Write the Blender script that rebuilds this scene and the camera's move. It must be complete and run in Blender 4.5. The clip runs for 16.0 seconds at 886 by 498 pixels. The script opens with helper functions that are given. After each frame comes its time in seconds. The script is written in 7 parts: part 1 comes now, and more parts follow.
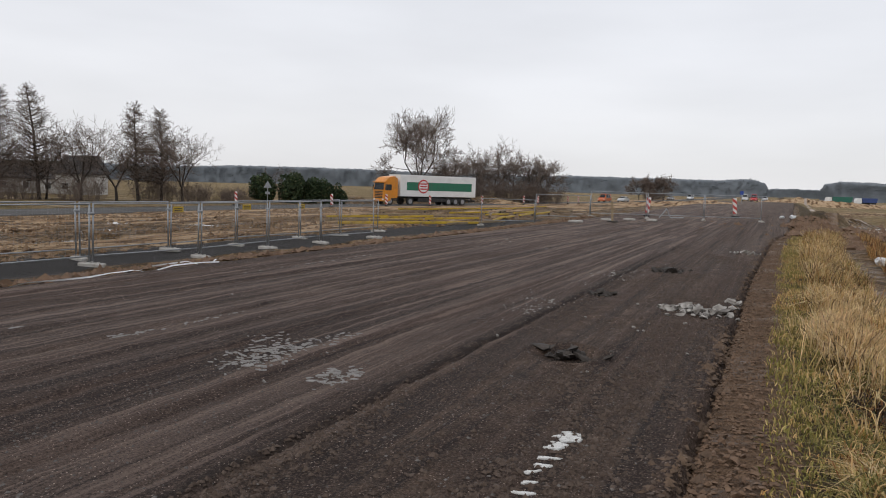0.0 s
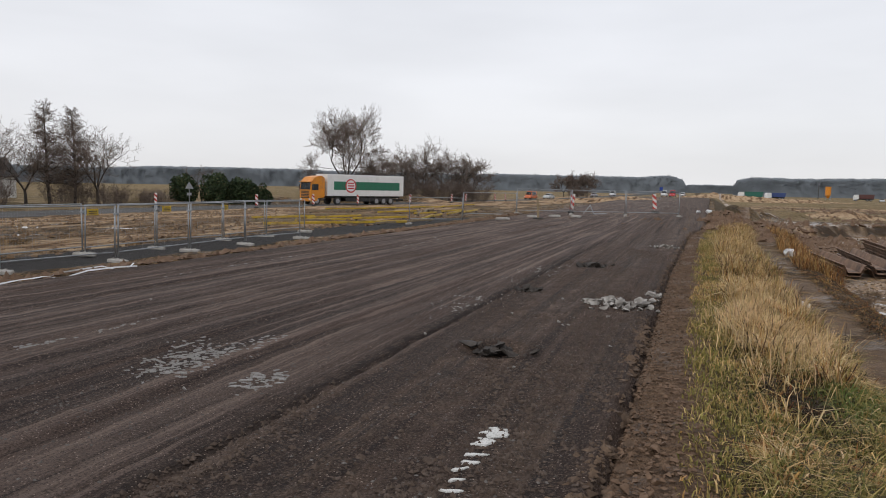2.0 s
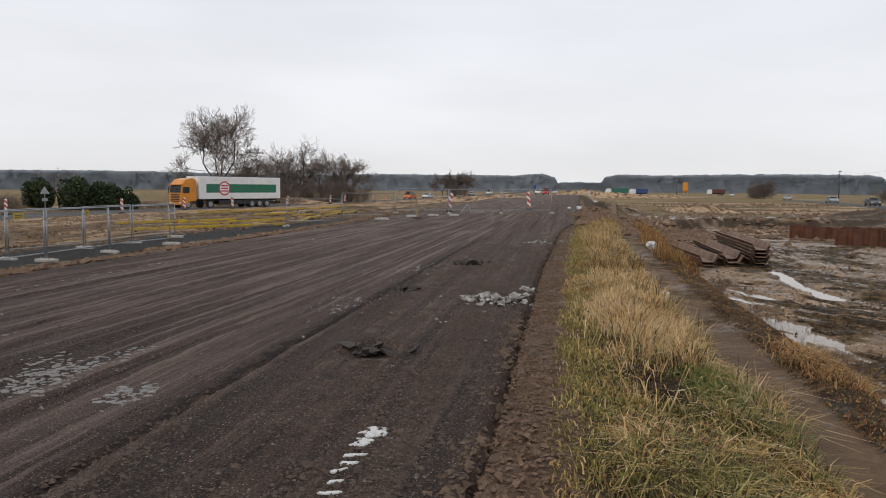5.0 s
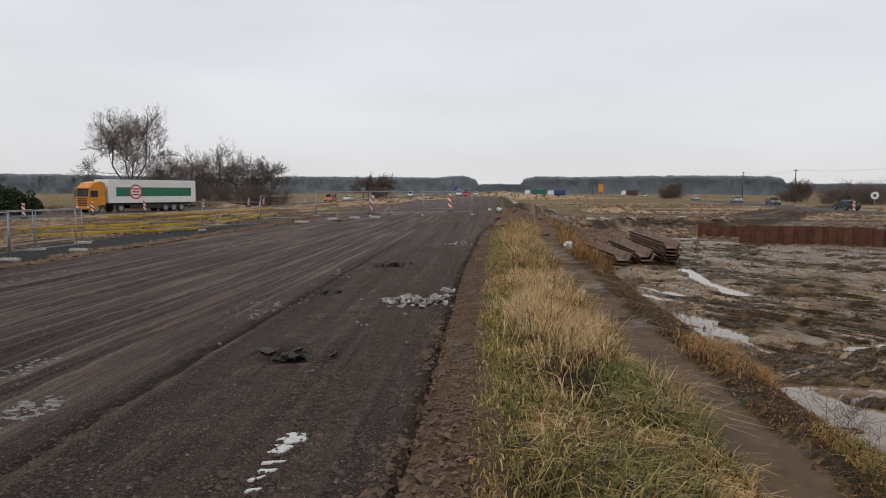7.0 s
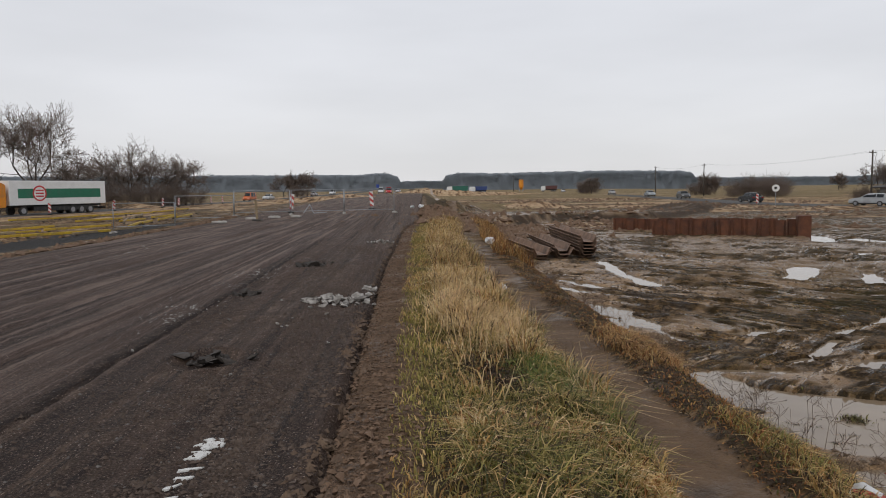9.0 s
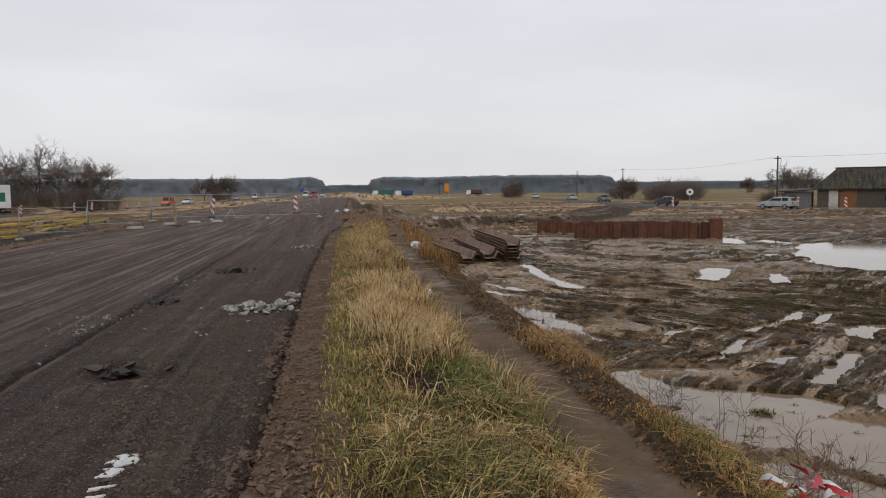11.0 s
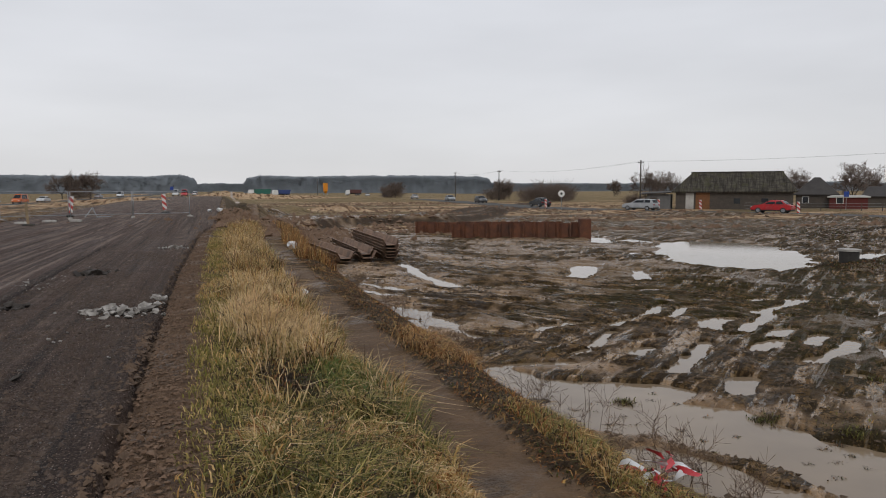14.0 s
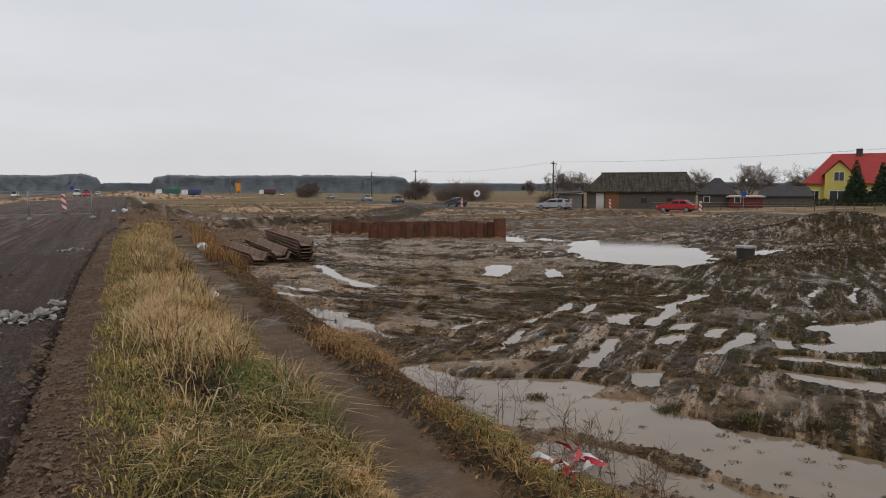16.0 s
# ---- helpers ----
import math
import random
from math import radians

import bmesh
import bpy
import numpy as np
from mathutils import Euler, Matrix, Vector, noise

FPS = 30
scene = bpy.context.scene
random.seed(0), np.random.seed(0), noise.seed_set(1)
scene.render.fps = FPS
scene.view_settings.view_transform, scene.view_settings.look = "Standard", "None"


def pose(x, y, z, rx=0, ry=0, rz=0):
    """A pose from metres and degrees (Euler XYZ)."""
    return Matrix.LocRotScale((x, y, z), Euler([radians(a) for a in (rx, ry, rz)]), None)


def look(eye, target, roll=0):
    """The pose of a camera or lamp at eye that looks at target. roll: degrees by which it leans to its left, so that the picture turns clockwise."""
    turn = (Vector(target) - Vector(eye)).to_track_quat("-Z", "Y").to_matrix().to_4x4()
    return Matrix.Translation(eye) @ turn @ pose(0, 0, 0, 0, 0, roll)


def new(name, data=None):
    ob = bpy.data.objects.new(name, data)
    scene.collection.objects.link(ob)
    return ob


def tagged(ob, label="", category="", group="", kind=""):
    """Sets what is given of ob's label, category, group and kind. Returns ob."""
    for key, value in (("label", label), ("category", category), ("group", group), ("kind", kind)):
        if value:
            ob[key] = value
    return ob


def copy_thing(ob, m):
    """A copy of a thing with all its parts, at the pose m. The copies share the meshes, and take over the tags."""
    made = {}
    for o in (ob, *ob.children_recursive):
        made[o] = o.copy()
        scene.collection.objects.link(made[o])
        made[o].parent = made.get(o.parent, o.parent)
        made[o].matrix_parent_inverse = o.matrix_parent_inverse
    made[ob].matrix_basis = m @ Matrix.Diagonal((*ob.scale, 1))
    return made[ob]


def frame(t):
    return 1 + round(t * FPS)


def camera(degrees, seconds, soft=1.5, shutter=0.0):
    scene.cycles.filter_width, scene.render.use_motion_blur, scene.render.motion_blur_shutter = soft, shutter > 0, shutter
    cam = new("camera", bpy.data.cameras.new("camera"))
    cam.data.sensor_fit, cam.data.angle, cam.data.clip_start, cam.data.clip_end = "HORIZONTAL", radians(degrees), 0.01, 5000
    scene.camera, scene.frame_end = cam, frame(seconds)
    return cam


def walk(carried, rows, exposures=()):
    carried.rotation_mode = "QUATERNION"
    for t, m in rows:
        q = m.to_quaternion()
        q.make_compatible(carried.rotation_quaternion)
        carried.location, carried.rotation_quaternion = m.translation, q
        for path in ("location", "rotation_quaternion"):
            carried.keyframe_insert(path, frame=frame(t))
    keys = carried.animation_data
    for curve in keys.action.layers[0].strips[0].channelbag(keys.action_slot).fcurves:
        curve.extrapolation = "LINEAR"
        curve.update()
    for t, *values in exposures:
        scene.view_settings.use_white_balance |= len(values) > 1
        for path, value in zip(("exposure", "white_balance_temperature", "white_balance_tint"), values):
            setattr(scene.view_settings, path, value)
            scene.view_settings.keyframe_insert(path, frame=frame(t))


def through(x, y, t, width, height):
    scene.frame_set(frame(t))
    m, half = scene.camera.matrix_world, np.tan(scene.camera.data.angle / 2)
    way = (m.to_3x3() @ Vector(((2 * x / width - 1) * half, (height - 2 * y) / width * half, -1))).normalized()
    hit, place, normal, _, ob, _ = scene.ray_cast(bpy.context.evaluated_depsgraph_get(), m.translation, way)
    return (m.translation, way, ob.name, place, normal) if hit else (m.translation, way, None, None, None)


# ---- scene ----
cam = camera(62.7, 16.0, soft=1.0)
# seconds, place, heading to the right of the road, tilt, lean
PATH = [
    (0.0, -0.113, 0.008, 1.645, -24.58, -4.92, 1.77),
    (0.5, -0.112, 0.014, 1.640, -23.31, -4.96, 1.70),
    (1.0, -0.106, 0.021, 1.638, -21.94, -4.98, 1.52),
    (1.5, -0.098, 0.038, 1.636, -20.54, -4.93, 1.28),
    (2.0, -0.092, 0.048, 1.641, -18.99, -4.87, 1.19),
    (2.5, -0.083, 0.039, 1.645, -17.55, -4.80, 0.95),
    (3.0, -0.073, 0.033, 1.646, -15.87, -4.76, 0.78),
    (3.5, -0.065, 0.029, 1.645, -14.22, -4.84, 0.93),
    (4.0, -0.048, 0.016, 1.650, -12.55, -4.87, 0.75),
    (6.5, -0.015, 0.007, 1.647, -5.18, -4.52, 0.10),
    (7.0, -0.000, 0.000, 1.650, -3.48, -4.55, 0.05),
    (7.5, 0.014, -0.009, 1.653, -2.03, -4.65, -0.09),
    (8.0, 0.018, -0.020, 1.652, -0.43, -4.73, -0.26),
    (8.5, 0.032, -0.025, 1.656, 1.03, -4.83, -0.45),
    (9.0, 0.040, -0.030, 1.659, 2.56, -4.81, -0.63),
    (11.5, 0.075, -0.027, 1.671, 9.93, -4.48, -0.63),
    (12.0, 0.086, -0.024, 1.672, 11.57, -4.47, -0.59),
    (12.5, 0.095, -0.026, 1.671, 13.10, -4.48, -0.38),
    (13.0, 0.103, -0.023, 1.670, 14.65, -4.52, -0.37),
    (13.5, 0.113, -0.026, 1.659, 16.06, -4.55, -0.32),
    (14.0, 0.119, -0.038, 1.656, 17.85, -4.61, -0.13),
    (14.5, 0.126, -0.044, 1.654, 19.37, -4.59, -0.45),
    (15.0, 0.143, -0.053, 1.654, 21.12, -4.65, -0.34),
    (15.5, 0.149, -0.058, 1.655, 22.82, -4.68, -0.19),
    (16.0, 0.150, -0.067, 1.653, 24.38, -4.63, -0.11),
]
walk(cam, [(t, pose(x, y, z, 90 + tilt, 0, -turn) @ pose(0, 0, 0, 0, 0, lean)) for t, x, y, z, turn, tilt, lean in PATH],
     ((0.0, 0.18), (4.0, 0.20), (6.5, 0.20), (7.0, 0.04), (9.0, 0.02), (12.5, 0.06), (13.5, 0.08), (14.2, -0.10), (14.8, -0.14), (16.0, -0.09)))

# ---- world and light: an overcast winter sky ----
SUN_UP, SUN_AZ = radians(38), radians(200)
world = bpy.data.worlds.new("overcast")
scene.world = world
world.use_nodes = True
wt = world.node_tree
wt.nodes.clear()
w_out = wt.nodes.new("ShaderNodeOutputWorld")
w_bg = wt.nodes.new("ShaderNodeBackground")
w_sky = wt.nodes.new("ShaderNodeTexSky")
w_sky.sky_type, w_sky.sun_disc = "NISHITA", False
w_sky.sun_elevation, w_sky.sun_rotation = SUN_UP, SUN_AZ
w_co = wt.nodes.new("ShaderNodeTexCoord")
w_sep = wt.nodes.new("ShaderNodeSeparateXYZ")
w_ramp = wt.nodes.new("ShaderNodeValToRGB")
w_ramp.color_ramp.elements[0].position, w_ramp.color_ramp.elements[0].color = 0.0, (0.745, 0.742, 0.760, 1)
w_ramp.color_ramp.elements[1].position, w_ramp.color_ramp.elements[1].color = 0.45, (0.785, 0.812, 0.878, 1)
w_map = wt.nodes.new("ShaderNodeMapping")
w_map.inputs["Scale"].default_value = (1.2, 1.2, 5.0)
w_noise = wt.nodes.new("ShaderNodeTexNoise")
w_noise.inputs["Scale"].default_value, w_noise.inputs["Detail"].default_value = 1.6, 4
w_cloud = wt.nodes.new("ShaderNodeMapRange")
w_cloud.inputs["From Min"].default_value, w_cloud.inputs["From Max"].default_value = 0.3, 0.7
w_cloud.inputs["To Min"].default_value, w_cloud.inputs["To Max"].default_value = 0.91, 1.06
w_mul = wt.nodes.new("ShaderNodeVectorMath")
w_mul.operation = "MULTIPLY"
w_dim = wt.nodes.new("ShaderNodeVectorMath")
w_dim.operation = "SCALE"
w_dim.inputs["Scale"].default_value = 0.08
w_mix = wt.nodes.new("ShaderNodeMix")
w_mix.data_type = "RGBA"
w_mix.inputs["Factor"].default_value = 0.93
wt.links.new(w_co.outputs["Generated"], w_sep.inputs[0])
wt.links.new(w_sep.outputs["Z"], w_ramp.inputs["Fac"])
wt.links.new(w_co.outputs["Generated"], w_map.inputs["Vector"])
wt.links.new(w_map.outputs["Vector"], w_noise.inputs["Vector"])
wt.links.new(w_noise.outputs["Fac"], w_cloud.inputs["Value"])
wt.links.new(w_ramp.outputs["Color"], w_mul.inputs[0])
wt.links.new(w_cloud.outputs["Result"], w_mul.inputs[1])
wt.links.new(w_sky.outputs["Color"], w_dim.inputs[0])
wt.links.new(w_dim.outputs["Vector"], w_mix.inputs["A"])
wt.links.new(w_mul.outputs["Vector"], w_mix.inputs["B"])
wt.links.new(w_mix.outputs["Result"], w_bg.inputs["Color"])
w_bg.inputs["Strength"].default_value = 1.0
wt.links.new(w_bg.outputs["Background"], w_out.inputs["Surface"])

sun = new("sun", bpy.data.lights.new("sun", "SUN"))
sun.data.energy, sun.data.angle, sun.data.color = 0.6, radians(25), (1.0, 0.95, 0.87)
sun.matrix_world = look((0, 0, 50), (40 * math.sin(SUN_AZ + math.pi), 40 * math.cos(SUN_AZ + math.pi), 50 - 40 * math.tan(SUN_UP)))

# ---- materials ----
class Nodes:
    """A short hand for building one node material."""

    def __init__(self, name):
        self.mat = bpy.data.materials.new(name)
        self.mat.use_nodes = True
        self.tree = self.mat.node_tree
        self.bsdf = self.tree.nodes["Principled BSDF"]
        self.out = self.tree.nodes["Material Output"]
        self.geo = self.add("ShaderNodeNewGeometry")

    def add(self, kind, **sets):
        n = self.tree.nodes.new(kind)
        for key, value in sets.items():
            if key in n.inputs:
                self.feed(n.inputs[key], value)
        return n

    def feed(self, socket, value):
        if hasattr(value, "is_output"):
            self.tree.links.new(value, socket)
        else:
            socket.default_value = value

    def place(self, stretch=(1, 1, 1), turn=0.0, local=False):
        m = self.add("ShaderNodeMapping", Scale=stretch, Rotation=(0, 0, radians(turn)))
        if local:
            self.feed(m.inputs["Vector"], self.add("ShaderNodeTexCoord").outputs["Object"])
        else:
            self.feed(m.inputs["Vector"], self.geo.outputs["Position"])
        return m.outputs["Vector"]

    def along(self, angle, length, width):
        """Places measured along and across a direction, in degrees from the x axis."""
        m = self.add("ShaderNodeMapping", Scale=(length, width, 1), Rotation=(0, 0, radians(angle)))
        m.vector_type = "TEXTURE"
        self.feed(m.inputs["Vector"], self.geo.outputs["Position"])
        return m.outputs["Vector"]

    def noise(self, scale, detail=4, rough=0.55, vec=None, warp=0.0):
        n = self.add("ShaderNodeTexNoise", Scale=scale, Detail=detail, Roughness=rough, Distortion=warp)
        self.feed(n.inputs["Vector"], vec if vec is not None else self.geo.outputs["Position"])
        return n.outputs["Fac"]

    def cells(self, scale, vec=None, feature="F1", out="Distance"):
        n = self.add("ShaderNodeTexVoronoi", Scale=scale)
        n.feature = feature
        self.feed(n.inputs["Vector"], vec if vec is not None else self.geo.outputs["Position"])
        return n.outputs[out]

    def span(self, value, a, b, c=0.0, d=1.0):
        n = self.add("ShaderNodeMapRange", **{"From Min": a, "From Max": b, "To Min": c, "To Max": d})
        self.feed(n.inputs["Value"], value)
        return n.outputs["Result"]

    def mix(self, fac, a, b):
        n = self.add("ShaderNodeMix")
        n.data_type = "RGBA"
        self.feed(n.inputs["Factor"], fac)
        for key, value in (("A", a), ("B", b)):
            sock = [s for s in n.inputs if s.name == key and s.type == "RGBA"][0]
            self.feed(sock, (*value, 1) if isinstance(value, tuple) and len(value) == 3 else value)
        return [s for s in n.outputs if s.type == "RGBA"][0]

    def math(self, op, a, b=0.0):
        n = self.add("ShaderNodeMath")
        n.operation = op
        self.feed(n.inputs[0], a)
        self.feed(n.inputs[1], b)
        return n.outputs[0]

    def bump(self, height, strength=0.3, distance=0.02):
        n = self.add("ShaderNodeBump", Strength=strength, Distance=distance)
        self.feed(n.inputs["Height"], height)
        self.feed(self.bsdf.inputs["Normal"], n.outputs["Normal"])

    def set(self, color=None, rough=None, metal=None, spec=None):
        for key, value in (("Base Color", color), ("Roughness", rough), ("Metallic", metal), ("Specular IOR Level", spec)):
            if value is not None:
                self.feed(self.bsdf.inputs[key], (*value, 1) if isinstance(value, tuple) and len(value) == 3 else value)
        return self.mat


def surface(name, a, b, rough=0.7, scale=3.0, fine=40.0, bump=0.2, metal=0.0, dirt=None, spec=0.4):
    """Two tones blended by coarse and fine noise, with some dirt and a fine relief."""
    n = Nodes(name)
    vec = n.place(local=True)
    coarse, grain = n.noise(scale, 5, 0.6, vec), n.noise(fine, 3, 0.6, vec)
    col = n.mix(n.span(coarse, 0.35, 0.65), a, b)
    col = n.mix(n.span(grain, 0.4, 0.75, 0, 0.35), col, tuple(0.6 * c for c in a))
    if dirt:
        col = n.mix(n.span(n.noise(scale * 0.6, 6, 0.7, vec), 0.5, 0.7, 0, 0.8), col, dirt)
    n.bump(grain, bump, 0.01)
    return n.set(col, n.span(grain, 0.3, 0.7, max(rough - 0.12, 0.05), min(rough + 0.12, 1.0)), metal, spec)


def asphalt_material():
    n = Nodes("milled_asphalt")
    co = n.add("ShaderNodeSeparateXYZ")
    n.feed(co.inputs[0], n.geo.outputs["Position"])
    streak = n.noise(1.0, 5, 0.6, n.place((1.6, 0.05, 1)))
    lines = n.noise(1.0, 5, 0.7, n.place((7, 0.10, 1)), 0.4)
    teeth = n.noise(1.0, 3, 0.6, n.place((45, 2.5, 1)))
    blot, patch = n.noise(0.55, 6, 0.6), n.noise(2.4, 5, 0.65)
    grit = n.noise(55, 5, 0.75)
    lane = n.span(n.math("ADD", co.outputs["X"], n.math("MULTIPLY", n.math("SUBTRACT", blot, 0.5), 1.6)), -3.3, -2.5)
    pale = n.mix(n.span(blot, 0.36, 0.66), (0.090, 0.062, 0.049), (0.170, 0.119, 0.094))
    dark = n.mix(n.span(patch, 0.36, 0.66), (0.044, 0.0285, 0.0205), (0.155, 0.103, 0.072))
    col = n.mix(lane, pale, dark)
    col = n.mix(n.span(streak, 0.47, 0.56, 0, 0.65), col, (0.066, 0.041, 0.031))
    bands = n.noise(1.0, 3, 0.55, n.place((3.1, 0.035, 1)))
    col = n.mix(n.math("MULTIPLY", n.span(bands, 0.52, 0.56, 0, 0.7), n.span(patch, 0.3, 0.55, 0.5, 1.0)), col, (0.040, 0.027, 0.022))
    col = n.mix(n.span(lines, 0.52, 0.62, 0, 0.9), col, (0.0303, 0.0208, 0.0177))
    col = n.mix(n.math("MULTIPLY", n.span(lines, 0.47, 0.39, 0, 0.85), n.span(lane, 0, 1, 1.0, 0.2)), col, (0.250, 0.180, 0.146))
    col = n.mix(n.span(teeth, 0.52, 0.75, 0, 0.5), col, (0.0341, 0.0232, 0.0190))
    col = n.mix(n.span(grit, 0.52, 0.66, 0, 0.85), col, (0.2363, 0.1700, 0.1361))
    col = n.mix(n.span(grit, 0.48, 0.36, 0, 0.85), col, (0.0227, 0.0155, 0.0123))
    # a darker strip along the joint of the lanes
    off = n.math("ABSOLUTE", n.math("ADD", n.math("ADD", co.outputs["X"], 2.88), n.math("MULTIPLY", n.math("SUBTRACT", patch, 0.5), 0.5)))
    col = n.mix(n.math("MULTIPLY", n.span(off, 0.075, 0.02, 0, 0.7), n.span(co.outputs["Y"], 30.0, 24.0)), col, (0.024, 0.017, 0.014))
    # pale chips of broken aggregate
    chip = n.cells(48)
    sep = n.add("ShaderNodeSeparateColor")
    n.feed(sep.inputs[0], n.cells(48, out="Color"))
    chips = n.math("MULTIPLY", n.math("LESS_THAN", chip, 0.24), n.math("GREATER_THAN", sep.outputs[0], 0.80))
    col = n.mix(n.math("MULTIPLY", chips, n.span(patch, 0.35, 0.6, 0.35, 1.0)), col, (0.50, 0.385, 0.310))
    n.bump(n.math("ADD", n.math("MULTIPLY", grit, 0.9), n.math("ADD", n.math("MULTIPLY", lines, 1.4), n.math("MULTIPLY", teeth, 0.5))), 1.0, 0.055)
    return n.set(col, n.span(streak, 0.3, 0.7, 0.72, 0.92), spec=0.16)


def ground_material():
    """One sheet: mud, and by the mask red meadow, green sand, blue dark gravel and causeway sides, alpha soaked silt.
    """
    n = Nodes("ground")
    at = n.add("ShaderNodeAttribute")
    at.attribute_name = "mask"
    sep = n.add("ShaderNodeSeparateColor")
    n.feed(sep.inputs[0], at.outputs["Color"])
    edge = n.math("MULTIPLY", n.math("SUBTRACT", n.noise(2.3, 6, 0.65), 0.5), 0.9)

    def zone(value, lo=0.38, hi=0.62):
        return n.span(n.math("ADD", value, edge), lo, hi)

    big, mid, fine = n.noise(0.30, 5, 0.6), n.noise(2.6, 6, 0.66), n.noise(24, 4, 0.7)
    lumps = n.noise(7.5, 5, 0.7)
    co = n.add("ShaderNodeSeparateXYZ")
    n.feed(co.inputs[0], n.geo.outputs["Position"])
    west = n.math("MULTIPLY", n.span(n.math("ADD", co.outputs["Y"], n.math("MULTIPLY", big, 4.0)), 12.5, 16.0), n.span(co.outputs["X"], 15.0, 10.0))

    def lined(length, width, detail, rough, warp=0.0):
        a = n.noise(1.0, detail, rough, n.along(39, length, width), warp)
        b = n.noise(1.0, detail, rough, n.along(-53, length, width * 0.85), warp)
        return n.math("ADD", n.math("MULTIPLY", b, west), n.math("MULTIPLY", a, n.math("SUBTRACT", 1.0, west)))

    rows, clods = lined(2.4, 0.34, 5, 0.66), lined(0.55, 0.13, 5, 0.72, 0.6)
    mud = n.mix(n.span(big, 0.35, 0.65), (0.215, 0.120, 0.046), (0.310, 0.182, 0.078))
    mud = n.mix(n.span(mid, 0.46, 0.62, 0, 0.8), mud, (0.062, 0.038, 0.019))
    turf = n.span(n.math("ADD", co.outputs["X"], n.math("MULTIPLY", n.math("SUBTRACT", big, 0.5), 16.0)), 5.5, 11.0)
    turf = n.math("MULTIPLY", turf, n.span(co.outputs["Y"], 15.0, 24.0, 1.0, 0.35))
    bare = n.span(turf, 0, 1, 1.0, 0.15)
    mud = n.mix(n.math("MULTIPLY", n.span(n.noise(1.1, 6, 0.68), 0.52, 0.60, 0, 0.7), bare), mud, (0.37, 0.235, 0.110))
    mud = n.mix(n.math("MULTIPLY", n.span(rows, 0.47, 0.55, 0, 0.9), n.span(turf, 0, 1, 0.55, 1.0)), mud, (0.048, 0.033, 0.011))
    mud = n.mix(n.math("MULTIPLY", n.span(n.noise(1.9, 6, 0.7), 0.46, 0.58, 0, 0.75), turf), mud, (0.078, 0.062, 0.012))
    mud = n.mix(n.span(lumps, 0.52, 0.59, 0, 0.9), mud, (0.026, 0.017, 0.007))
    mud = n.mix(n.span(fine, 0.52, 0.60, 0, 0.85), mud, (0.026, 0.017, 0.008))
    mud = n.mix(n.span(clods, 0.50, 0.54, 0, 0.92), mud, n.mix(turf, (0.040, 0.023, 0.010), (0.038, 0.030, 0.007)))
    # pale furrow streaks: sky sheen of the wet film, put into the colour
    mud = n.mix(n.math("MULTIPLY", n.span(rows, 0.455, 0.40, 0, 0.65), bare), mud, (0.34, 0.215, 0.108))
    # trodden sandy soil of the shoulder
    path = n.math("MULTIPLY", n.span(co.outputs["X"], -0.9, -0.6), n.span(n.math("ADD", co.outputs["X"], n.math("MULTIPLY", n.math("SUBTRACT", mid, 0.5), 0.5)), 0.25, 0.0))
    soil = n.mix(n.span(lumps, 0.36, 0.62), (0.225, 0.142, 0.088), (0.125, 0.076, 0.046))
    soil = n.mix(n.span(fine, 0.52, 0.66, 0, 0.8), soil, (0.062, 0.038, 0.024))
    mud = n.mix(n.math("MULTIPLY", path, n.span(co.outputs["Y"], 44.0, 36.0)), mud, soil)
    wet = n.span(n.noise(0.9, 6, 0.65), 0.46, 0.60)
    stripes = n.noise(0.05, 6, 0.65, n.place((1.0, 3.5, 1)))
    field = n.mix(n.span(stripes, 0.38, 0.62), (0.180, 0.120, 0.050), (0.33, 0.236, 0.125))
    strips = n.noise(1.0, 5, 0.6, n.along(-8, 22, 1.6))
    field = n.mix(n.span(strips, 0.56, 0.62, 0, 0.75), field, (0.48, 0.37, 0.25))
    field = n.mix(n.span(strips, 0.45, 0.40, 0, 0.7), field, (0.085, 0.056, 0.026))
    field = n.mix(n.span(n.noise(0.4, 6, 0.7), 0.48, 0.64, 0, 0.75), field, (0.105, 0.084, 0.026))
    field = n.mix(n.span(n.noise(6, 5, 0.75), 0.48, 0.66, 0, 0.7), field, (0.046, 0.036, 0.014))
    # verge ground kept darker, so the gaps between the tufts come out dark
    under_grass = n.mix(n.span(mid, 0.4, 0.62), (0.052, 0.036, 0.020), (0.105, 0.072, 0.036))
    field = n.mix(n.math("MULTIPLY", n.span(co.outputs["X"], -1.0, 0.2), n.span(co.outputs["X"], 5.0, 3.8)), field, under_grass)
    banks = n.noise(1.0, 6, 0.68, n.place((1.1, 0.16, 1)))
    sand = n.mix(n.span(banks, 0.42, 0.56), (0.56, 0.40, 0.245), (0.30, 0.172, 0.082))
    sand = n.mix(n.span(banks, 0.53, 0.59, 0, 0.95), sand, (0.072, 0.039, 0.018))
    sand = n.mix(n.span(mid, 0.50, 0.68, 0, 0.7), sand, (0.130, 0.076, 0.038))
    sand = n.mix(n.span(fine, 0.5, 0.75, 0, 0.6), sand, (0.12, 0.072, 0.036))
    grit = n.noise(45, 4, 0.75)
    gravel = n.mix(n.span(grit, 0.38, 0.66), (0.024, 0.022, 0.021), (0.092, 0.084, 0.078))
    on_mud = n.span(co.outputs["X"], 3.6, 4.4)
    # causeway sides: brown earth, darkened with the shade of the slope
    gravel = n.mix(n.math("MULTIPLY", on_mud, n.span(mid, 0.36, 0.5, 0.45, 1.0)), gravel, (0.072, 0.046, 0.027))
    silt = n.mix(n.span(mid, 0.35, 0.65), (0.145, 0.088, 0.048), (0.098, 0.058, 0.031))
